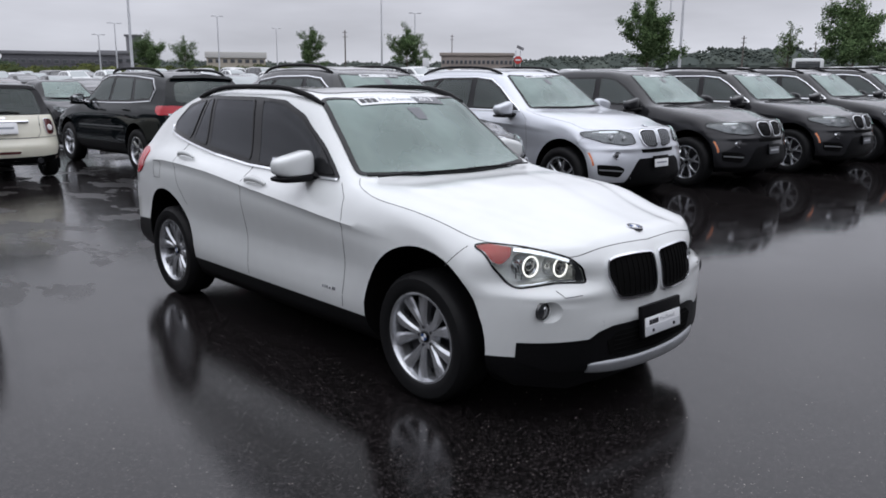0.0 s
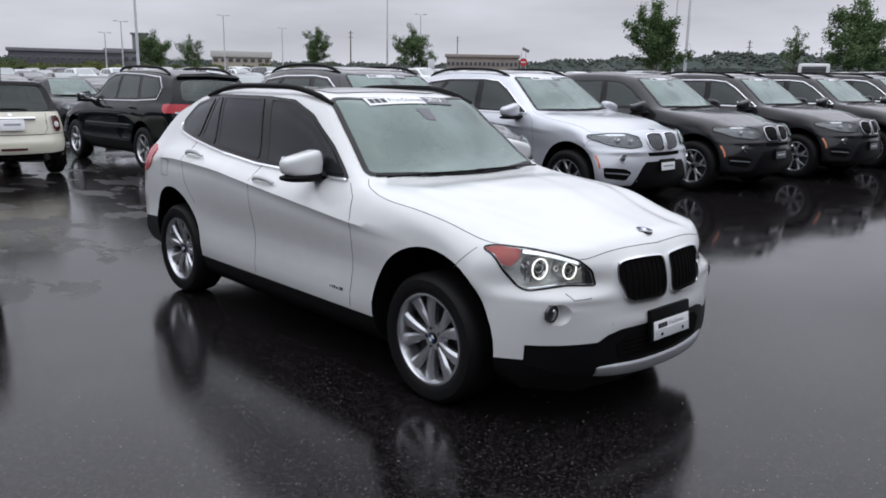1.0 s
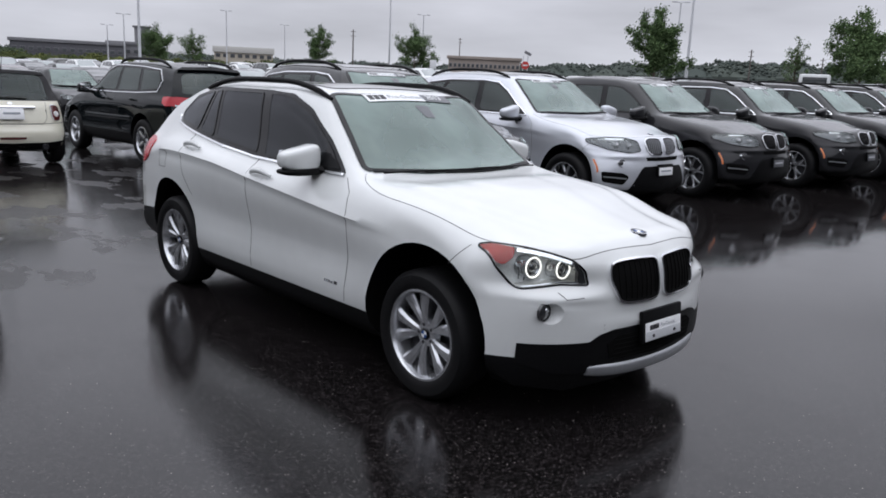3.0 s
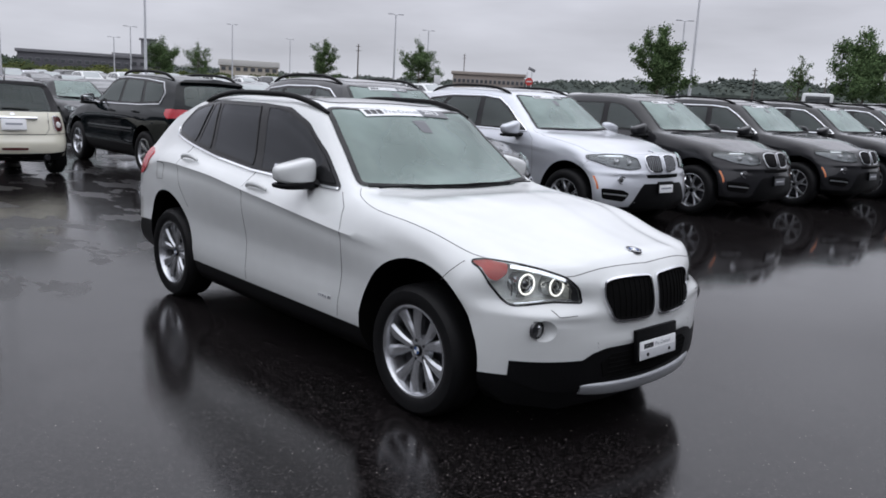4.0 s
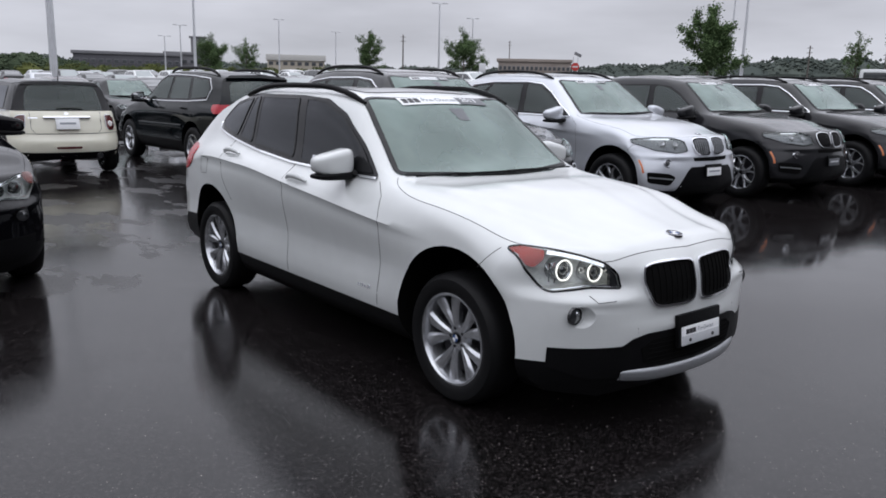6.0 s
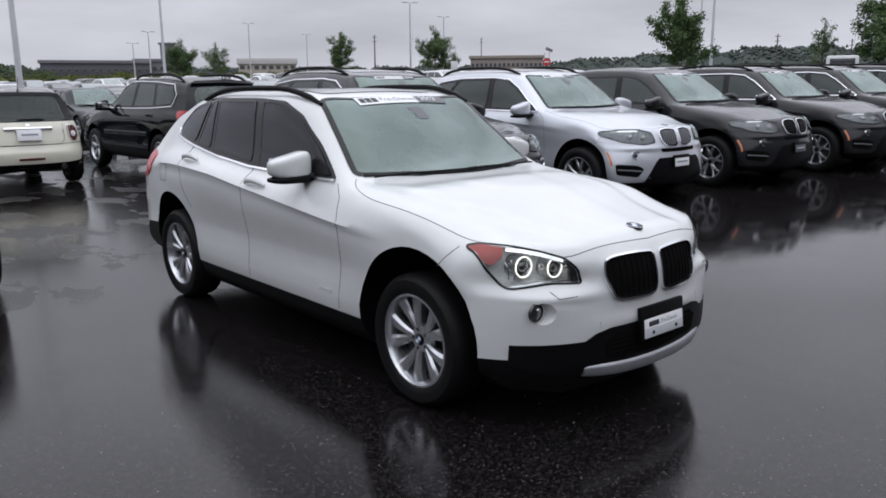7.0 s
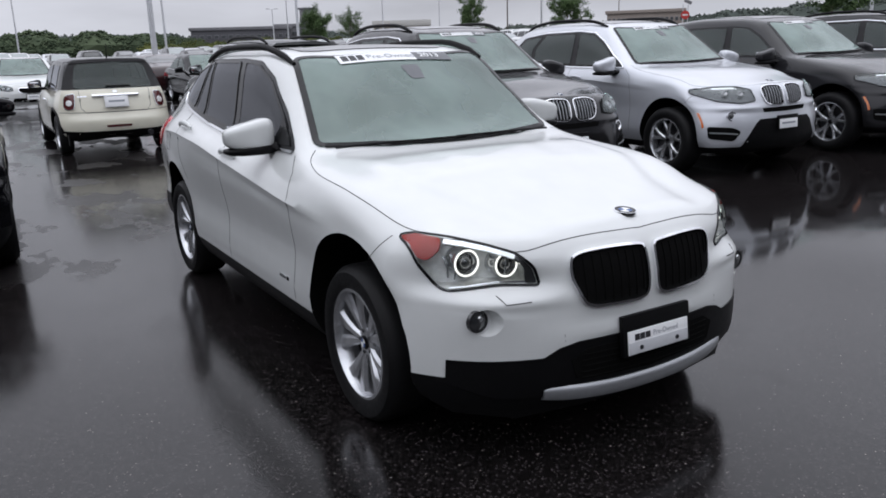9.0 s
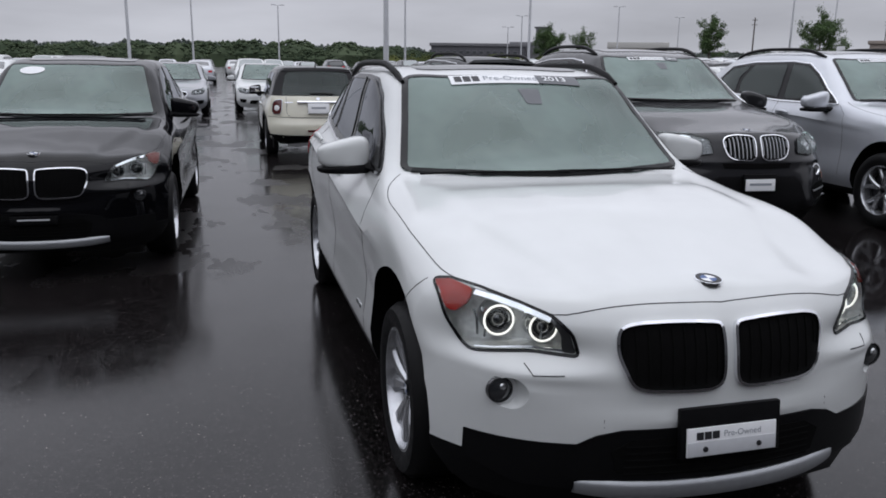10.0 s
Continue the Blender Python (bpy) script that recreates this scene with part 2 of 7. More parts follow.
RED_LENS = material("red_tail_lens", (0.45, 0.010, 0.022), 0.2, coat=0.3)
LAMP_SILVER = material("lamp_reflector", (0.52, 0.53, 0.54), 0.18, metal=0.8, grain=0.3, grain_scale=40)
LAMP_DARK = material("lamp_bezel", (0.03, 0.03, 0.032), 0.22, coat=0.6)
LAMP_GREY = material("lamp_housing", (0.84, 0.85, 0.84), 0.35, metal=0.1, coat=1.0, grain=0.5, grain_scale=30)
LAMP_SMOKE = material("smoked_lamp_housing", (0.09, 0.094, 0.10), 0.22, metal=0.6, coat=1.0, grain=0.4, grain_scale=30)
LENS_DARK = material("dark_projector_glass", (0.02, 0.022, 0.024), 0.06, coat=1.0, spec=0.8)
HALO = glowing("halo_ring_light", (1.0, 0.98, 0.93), 1.35)
INTERIOR = material("interior_fabric", (0.014, 0.014, 0.015), 0.8, spec=0.1, grain=0.2)
PLATE_WHITE = material("plate_white", (0.80, 0.81, 0.82), 0.35, grain=0.05)
PLATE_GREY = material("plate_grey", (0.52, 0.53, 0.55), 0.4, grain=0.06)
INK = material("printed_ink", (0.02, 0.02, 0.023), 0.5)
INK_GREY = material("printed_grey_ink", (0.28, 0.30, 0.33), 0.5)
DARK_FILM = material("dark_grey_film", (0.10, 0.105, 0.115), 0.4, grain=0.05)
BLUE = material("emblem_blue", (0.03, 0.08, 0.23), 0.25)
GLASS_FRONT = pane_glass("misted_sheen_windshield_glass", (0.36, 0.46, 0.42), 0.21, 1.62)
LAMP_COVER = pane_glass("clear_lamp_cover", (0.93, 0.95, 0.95), 0.0, 1.45)
GLASS_DARK = pane_glass("tinted_side_glass", (0.020, 0.020, 0.024), 0.003, 1.46, (0.86, 0.88, 0.93))
GLASS_CLEAR = pane_glass("clear_side_glass", (0.30, 0.35, 0.34), 0.03, 1.55)
ROOF_GLASS = material("dark_roof_glass", (0.006, 0.007, 0.008), 0.06, coat=1.0)


# ---- mesh helpers ----
def part(name, bm, mat, parent, label="", smooth=True, sharp=38.0):
    """Links a bmesh as one mesh object under a thing or under a part."""
    me = bpy.data.meshes.new(name)
    bm.to_mesh(me)
    bm.free()
    for m in (mat if isinstance(mat, (list, tuple)) else (mat,)):
        me.materials.append(m)
    if smooth:
        me.shade_smooth()
        me.set_sharp_from_angle(angle=radians(sharp))
    ob = new(name, me)
    ob.parent = parent
    if label:
        tagged(ob, label)
    return ob


def thing(name, label, category, group="", kind="", at=None):
    ob = tagged(new(name), label, category, group, kind)
    if at is not None:
        ob.matrix_world = at
    return ob


def hermite(xs, ys, x):
    """A smooth curve through the points, with no overshoot."""
    xs, ys = np.asarray(xs, float), np.asarray(ys, float)
    d = np.diff(ys) / np.diff(xs)
    m = np.zeros(len(xs))
    m[0], m[-1] = d[0], d[-1]
    for i in range(1, len(xs) - 1):
        m[i] = 0.0 if d[i - 1] * d[i] <= 0 else 2 * d[i - 1] * d[i] / (d[i - 1] + d[i])
    i = int(np.clip(np.searchsorted(xs, x) - 1, 0, len(xs) - 2))
    h = xs[i + 1] - xs[i]
    t = (np.clip(x, xs[0], xs[-1]) - xs[i]) / h
    return float((2 * t**3 - 3 * t**2 + 1) * ys[i] + (t**3 - 2 * t**2 + t) * h * m[i]
                 + (-2 * t**3 + 3 * t**2) * ys[i + 1] + (t**3 - t**2) * h * m[i + 1])


def box(size, at=(0, 0, 0), bevel=0.0, turn=None, bm=None):
    """A box with bevelled edges, centred at the place given."""
    b = bmesh.new()
    bmesh.ops.create_cube(b, size=1.0, matrix=Matrix.Diagonal((*size, 1)))
    if bevel:
        bmesh.ops.bevel(b, geom=b.edges[:], offset=bevel, segments=2, affect="EDGES", profile=0.6)
    m = Matrix.Translation(at) @ (turn if turn is not None else Matrix())
    bmesh.ops.transform(b, matrix=m, verts=b.verts)
    if bm is None:
        return b
    merge(bm, b)
    return bm


def merge(bm, other):
    me = bpy.data.meshes.new("join")
    other.to_mesh(me)
    other.free()
    bm.from_mesh(me)
    bpy.data.meshes.remove(me)
    return bm


def mirrored(bm):
    b = bm.copy()
    bmesh.ops.scale(b, vec=(1, -1, 1), verts=b.verts)
    bmesh.ops.reverse_faces(b, faces=b.faces)
    return b


def lathe(profile, segs=40, axis="Y", closed=False):
    """Turns a profile of (radius, along) round the axis."""
    b = bmesh.new()
    rings = []
    for k in range(segs):
        a = 2 * math.pi * k / segs
        c, s = math.cos(a), math.sin(a)
        if axis == "Y":
            rings.append([b.verts.new((r * c, v, r * s)) for r, v in profile])
        elif axis == "X":
            rings.append([b.verts.new((v, r * c, r * s)) for r, v in profile])
        else:
            rings.append([b.verts.new((r * c, r * s, v)) for r, v in profile])
    n = len(profile)
    for k in range(segs):
        p, q = rings[k], rings[(k + 1) % segs]
        for i in range(n if closed else n - 1):
            j = (i + 1) % n
            b.faces.new((p[i], p[j], q[j], q[i]))
    bmesh.ops.remove_doubles(b, verts=b.verts, dist=1e-5)
    bmesh.ops.recalc_face_normals(b, faces=b.faces)
    return b


def tube(path, radius, sides=8, flat=1.0):
    """A tube along a line of points; the radius may be one number or one for each point."""
    b = bmesh.new()
    pts = [Vector(p) for p in path]
    rad = radius if isinstance(radius, (list, tuple)) else [radius] * len(pts)
    rings = []
    for i, p in enumerate(pts):
        t = (pts[min(i + 1, len(pts) - 1)] - pts[max(i - 1, 0)]).normalized()
        up = Vector((0, 0, 1)) if abs(t.z) < 0.9 else Vector((1, 0, 0))
        u = t.cross(up).normalized()
        v = u.cross(t).normalized()
        rings.append([b.verts.new(p + rad[i] * (math.cos(2 * math.pi * k / sides) * u + flat * math.sin(2 * math.pi * k / sides) * v)) for k in range(sides)])
    for p, q in zip(rings, rings[1:]):
        for k in range(sides):
            b.faces.new((p[k], p[(k + 1) % sides], q[(k + 1) % sides], q[k]))
    b.faces.new(rings[0][::-1])
    b.faces.new(rings[-1])
    bmesh.ops.recalc_face_normals(b, faces=b.faces)
    return b


def inside(p, poly):
    x, y = p
    hit = False
    for (x0, y0), (x1, y1) in zip(poly, poly[1:] + poly[:1]):
        if (y0 > y) != (y1 > y) and x < (x1 - x0) * (y - y0) / (y1 - y0) + x0:
            hit = not hit
    return hit


def area(poly):
    return 0.5 * sum(x0 * y1 - x1 * y0 for (x0, y0), (x1, y1) in zip(poly, poly[1:] + poly[:1]))


def inset(poly, d):
    """The outline drawn in by d (out, if d is negative)."""
    sign = 1 if area(poly) > 0 else -1
    out = []
    n = len(poly)
    for i in range(n):
        a, b, c = (Vector(poly[j % n]) for j in (i - 1, i, i + 1))
        e0, e1 = (b - a).normalized(), (c - b).normalized()
        n0, n1 = Vector((-e0.y, e0.x)) * sign, Vector((-e1.y, e1.x)) * sign
        k = (n0 + n1).normalized()
        out.append(tuple(b + k * d / max(0.35, k.dot(n0))))
    return out


def rounded(poly, r=0.03, n=4):
    """The outline with its corners rounded off."""
    out = []
    m = len(poly)
    for i in range(m):
        a, b, c = (Vector(poly[j % m]) for j in (i - 1, i, i + 1))
        ra = min(r, 0.45 * (a - b).length)
        rc = min(r, 0.45 * (c - b).length)
        p, q = b + (a - b).normalized() * ra, b + (c - b).normalized() * rc
        for k in range(n + 1):
            t = k / n
            out.append(tuple((1 - t)**2 * p + 2 * t * (1 - t) * b + t * t * q))
    return out


def resample(line, step, closed=True):
    out = []
    pairs = list(zip(line, line[1:] + line[:1])) if closed else list(zip(line, line[1:]))
    for a, b in pairs:
        k = max(1, int(math.ceil(math.dist(a, b) / step)))
        out += [tuple(a[j] + (b[j] - a[j]) * i / k for j in range(len(a))) for i in range(k)]
    if not closed:
        out.append(tuple(line[-1]))
    return out


AXES = {"side": (lambda u, v: (Vector((u, -3, v)), Vector((0, 1, 0)))),
        "front": (lambda u, v: (Vector((4, u, v)), Vector((-1, 0, 0)))),
        "rear": (lambda u, v: (Vector((-9, u, v)), Vector((1, 0, 0)))),
        "top": (lambda u, v: (Vector((u, v, 4)), Vector((0, 0, -1))))}


def drop(tree, axis, u, v):
    """The place and normal where the ray along the axis meets the car's skin."""
    o, d = AXES[axis](u, v)
    loc, nor, _, _ = tree.ray_cast(o, d)
    if loc is None:
        loc, nor, _, _ = tree.find_nearest(o + d * (3.85 if axis == "front" else 2.2 if axis == "side" else 5.0 if axis == "rear" else 2.6))
    if nor.dot(d) > 0:
        nor = -nor
    return loc, nor


def panel(tree, outline, axis, off=0.003, thick=0.006, step=0.045, back=0.0):
    """A plate with that outline, laid on the car's skin, off metres proud of it, or set straight back along x."""
    from mathutils.geometry import delaunay_2d_cdt
    rim = resample(outline, step)
    xs, ys = [p[0] for p in rim], [p[1] for p in rim]
    core = inset(rim, step * 0.45)
    pts = list(rim)
    for i in range(int((max(xs) - min(xs)) / step) + 1):
        for j in range(int((max(ys) - min(ys)) / step) + 1):
            p = (min(xs) + (i + 0.5) * step, min(ys) + (j + 0.5) * step)
            if inside(p, core):
                pts.append(p)
    n = len(rim)
    vs, _, fs, _, _, _ = delaunay_2d_cdt([Vector(p) for p in pts], [(i, (i + 1) % n) for i in range(n)], [], 1, 1e-6)
    b = bmesh.new()
    top, normal = [], []
    for v in vs:
        p, nn = drop(tree, axis, v.x, v.y)
        normal.append(nn)
        q = p + nn * off
        top.append(b.verts.new((max(q.x - back, min(q.x, 0.215)), q.y, q.z)))
    for f in fs:
        try:
            fa = b.faces.new([top[i] for i in f])
        except ValueError:
            continue
        fa.normal_update()
        if fa.normal.dot(normal[f[0]]) < 0:
            fa.normal_flip()
    b.verts.index_update()
    low = {}
    for ed in [x for x in b.edges if len(x.link_faces) == 1]:
        for v in ed.verts:
            if v not in low:
                low[v] = b.verts.new(v.co - normal[v.index] * thick)
        f = ed.link_faces[0]
        lo = next(x for x in f.loops if x.edge == ed)
        a, c = lo.vert, lo.link_loop_next.vert
        b.faces.new((c, a, low[a], low[c]))
    return b


def ribbon(tree, line, axis, width=0.006, off=0.002, closed=False, depth=0.004, step=0.03):
    """A narrow strip along a line on the car's skin."""
    pts = resample(line, step, closed)
    got = [drop(tree, axis, *p) for p in pts]
    b = bmesh.new()
    rows = []
    n = len(got)
    for i, (p, nn) in enumerate(got):
        a = got[(i - 1) % n if closed else max(i - 1, 0)][0]
        c = got[(i + 1) % n if closed else min(i + 1, n - 1)][0]
        s = nn.cross(c - a).normalized() * width / 2
        rows.append([b.verts.new(p + k * s + nn * h) for k, h in ((-1, off - depth), (-0.8, off), (0.8, off), (1, off - depth))])
    for i in range(n if closed else n - 1):
        p, q = rows[i], rows[(i + 1) % n]
        for k in range(3):
            b.faces.new((p[k], q[k], q[k + 1], p[k + 1]))
    bmesh.ops.recalc_face_normals(b, faces=b.faces)
    if sum((f.normal.dot(got[0][1]) for f in list(b.faces)[1::3])) < 0:
        bmesh.ops.reverse_faces(b, faces=b.faces)
    return b


def prism(outline, axis, lo, hi):
    """A solid with that outline, from lo to hi along the axis."""
    b = bmesh.new()
    def at(p, h):
        return (p[0], h, p[1]) if axis == "side" else (h, p[0], p[1]) if axis in ("front", "rear") else (p[0], p[1], h)
    r0 = [b.verts.new(at(p, lo)) for p in outline]
    r1 = [b.verts.new(at(p, hi)) for p in outline]
    n = len(outline)
    for i in range(n):
        b.faces.new((r0[i], r0[(i + 1) % n], r1[(i + 1) % n], r1[i]))
    b.faces.new(r0)
    b.faces.new(r1[::-1])
    bmesh.ops.recalc_face_normals(b, faces=b.faces)
    return b


def carve(bm, mats, cutters, cut_mat):
    """bm with the solids taken away; returns a new bmesh. The cut faces take the second material."""
    me = bpy.data.meshes.new("carve")
    bm.to_mesh(me)
    for m in mats:
        me.materials.append(m)
    ob = new("carve", me)
    tools = []
    for c in cutters:
        c, own = c if isinstance(c, tuple) else (c, cut_mat)
        cm = bpy.data.meshes.new("tool")
        c.to_mesh(cm)
        c.free()
        cm.materials.append(own)
        co = new("tool", cm)
        tools.append(co)
        mod = ob.modifiers.new("cut", "BOOLEAN")
        mod.operation, mod.solver, mod.object, mod.material_mode = "DIFFERENCE", "EXACT", co, "TRANSFER"
    deps = bpy.context.evaluated_depsgraph_get()
    done = bpy.data.meshes.new_from_object(ob.evaluated_get(deps))
    out = bmesh.new()
    out.from_mesh(done)
    for o in (ob, *tools):
        old = o.data
        bpy.data.objects.remove(o)
        bpy.data.meshes.remove(old)
    bpy.data.meshes.remove(done)
    return out


def lettering(text, size, align="CENTER", bold=0.0):
    """The built-in font as a flat bmesh in x, y."""
    cu = bpy.data.curves.new("text", "FONT")
    cu.body, cu.size, cu.align_x, cu.align_y, cu.offset = text, size, align, "CENTER", bold
    ob = new("text", cu)
    me = bpy.data.meshes.new_from_object(ob.evaluated_get(bpy.context.evaluated_depsgraph_get()))
    b = bmesh.new()
    b.from_mesh(me)
    bpy.data.objects.remove(ob)
    bpy.data.curves.remove(cu)
    bpy.data.meshes.remove(me)
    return b


# ---- cars: a lofted skin, carved and then dressed with plates laid on it ----
SAMPLES = (3, 3, 3, 10, 6, 4, 14, 8, 8)


def catmull(pts, counts):
    p = [Vector(q) for q in pts]
    p = [p[0] * 2 - p[1]] + p + [Vector((-p[-2].x, p[-2].y))]
    out = []
    for i, k in enumerate(counts):
        a, b, c, d = p[i:i + 4]
        l0, l1, l2 = max(1e-4, (b - a).length) ** 0.5, max(1e-4, (c - b).length) ** 0.5, max(1e-4, (d - c).length) ** 0.5
        m1 = (c - b) / l1 - (c - a) / (l0 + l1) + (b - a) / l0
        m2 = (d - c) / l2 - (d - b) / (l1 + l2) + (c - b) / l1
        m1, m2 = m1 * l1, m2 * l1
        for j in range(k):
            t = j / k
            out.append((2 * t**3 - 3 * t**2 + 1) * b + (t**3 - 2 * t**2 + t) * m1 + (-2 * t**3 + 3 * t**2) * c + (t**3 - t**2) * m2)
    out.append(p[-2])
    return out


def half_section(spec, s, cut=0.0):
    cols = spec["cols"]
    wm, zc, bw, bz, pw, pz, ew, ez, c = (hermite(cols[0], cols[i], s) for i in range(1, 10))
    zb, zr, zm = spec["floor"]
    front, back = max(0.0, s / spec["sn"]), max(0.0, -(s + spec["wb"]) / spec["rn"])
    zb += 0.02 * front + 0.07 * back
    if cut:
        return [(0, 0.42), (wm - 0.14, 0.42), (wm - 0.10, 0.50), (wm - 0.09, zm), (wm - 0.09, zc), (bw - 0.06, bz - 0.01), (pw - 0.055, pz - 0.02),
                (ew - 0.03, ez - cut), (ew * 0.55, ez + (c - ez) * 0.72 - cut), (0, c - cut)]
    flare = max(math.exp(-(s / 0.40) ** 2), math.exp(-((s + spec["wb"]) / 0.42) ** 2))
    hollow = spec.get("hollow", 0.03) * (1 - flare)
    return [(0, zb), (wm - 0.14, zb), (wm - 0.022, zr), (wm - hollow, zm), (wm - 0.004 - 0.012 * flare, zc), (bw, bz), (pw, pz), (ew, ez), (ew * 0.55, ez + (c - ez) * 0.72), (0, c)]


def nose_x(spec, y, z):
    a, b, k, z0 = spec["bow"]
    y = abs(y)
    shape = sum(amp * math.exp(-((y - y0) / sy) ** 2 - ((z - z1) / sz) ** 2) for amp, y0, sy, z1, sz in spec.get("sculpt", ()))
    return hermite(*spec["nose"], z) + shape - (a * y**2 + b * y**6) * (1 + k * min(1.2, max(-0.3, (z - z0) / 0.3)))


def tail_x(spec, y, z):
    a, b = spec["rbow"]
    return hermite(*spec["tail"], z) + a * y**2 + b * y**6


def place(spec, s, y, z):
    if s > 0:
        sn = spec["sn"]
        return (s + (max(nose_x(spec, y, z), 0.56 * sn) - sn) * (s / sn) ** 2, y, z)
    if s < -spec["wb"]:
        rn, r = spec["rn"], -s - spec["wb"]
        return (-spec["wb"] - r - (max(-tail_x(spec, y, z) - spec["wb"], 0.56 * rn) - rn) * (r / rn) ** 2, y, z)
    return (s, y, z)


def loft(spec, stations, cut=0.0):
    b = bmesh.new()
    rings = []
    for s in stations:
        half = catmull(half_section(spec, s, cut), SAMPLES)
        if not cut and "crease" in spec:
            zc = hermite(spec["cols"][0], spec["cols"][2], s)
            fade = spec["crease"] * min(1.0, max(0.0, (-0.15 - s) / 0.4)) * min(1.0, max(0.0, (s + spec["wb"] + 0.45) / 0.3))
            for p in half:
                d = zc - p.y
                if d > -0.03 and p.x > 0.5 and d < 0.4:
                    p.x += fade * (0.35 * math.exp(-(d / 0.02) ** 2) - min(1.0, max(0.0, d / 0.03)) * math.exp(-d / 0.11))
        if not cut and "hood_ridge" in spec and s > -0.42:
            yc = 0.59 - 0.22 * max(0.0, s / spec["sn"]) ** 1.3
            dome = 0.30 - 0.19 * (s + 0.42) / (0.42 + spec["sn"])
            k = spec["hood_ridge"] * min(1.0, (s + 0.42) / 0.15)
            for p in half:
                if p.y > 0.7 and p.x < 0.7:
                    p.y += k / (1 + math.exp((p.x - yc) / 0.014)) + 0.3 * k / (1 + math.exp((p.x - dome) / 0.020))
        loop = [(-p.x, p.y) for p in half] + [(p.x, p.y) for p in half[-2:0:-1]]
        rings.append([b.verts.new((s, y, z) if cut else place(spec, s, y, z)) for y, z in loop])
    n = len(rings[0])
    for p, q in zip(rings, rings[1:]):
        for i in range(n):
            b.faces.new((p[i], p[(i + 1) % n], q[(i + 1) % n], q[i]))
    for ring, s in ((rings[0], stations[0]), (rings[-1], stations[-1])):
        if cut:
            b.faces.new(ring)
            continue
        zmid = spec["cap_z"][0 if s < 0 else 1]
        flat = [(v.co.y, v.co.z) for v in ring]
        prev = ring
        steps = 24 if s > 0 else 14
        for k in range(1, steps):
            r = 1 - k / steps
            cur = [b.verts.new(place(spec, s, y * r, zmid + (z - zmid) * r)) for y, z in flat]
            for i in range(n):
                b.faces.new((prev[i], prev[(i + 1) % n], cur[(i + 1) % n], cur[i]))
            prev = cur
        tip = b.verts.new(place(spec, s, 0, zmid))
        for i in range(n):
            b.faces.new((prev[i], prev[(i + 1) % n], tip))
    bmesh.ops.recalc_face_normals(b, faces=b.faces)
    return b


def sym(half):
    """A whole outline from its half with y >= 0; the second number is y."""
    return list(half) + [(u, -v) for u, v in reversed(half) if v > 1e-6]


def symf(half):
    """The same for outlines whose first number is y."""
    return list(half) + [(-u, v) for u, v in reversed(half) if u > 1e-6]


def flip_u(outline):
    return [(-u, v) for u, v in outline]


def skin(spec):
    """The car's closed skin, and a tree to lay plates on it."""
    from mathutils.bvhtree import BVHTree
    if "skin" in spec:
        return spec["skin"][0].copy(), spec["skin"][1]
    spec["cols"] = list(zip(*sorted(spec["rows"])))
    wb, sn, rn = spec["wb"], spec["sn"], spec["rn"]
    st = [-wb - rn * (1 - i / 10) for i in range(10)] + list(np.arange(-wb, -0.001, 0.055)) + [sn * i / 12 for i in range(13)]
    b = loft(spec, st)
    spec["skin"] = (b, BVHTree.FromBMesh(b))
    return b.copy(), spec["skin"][1]


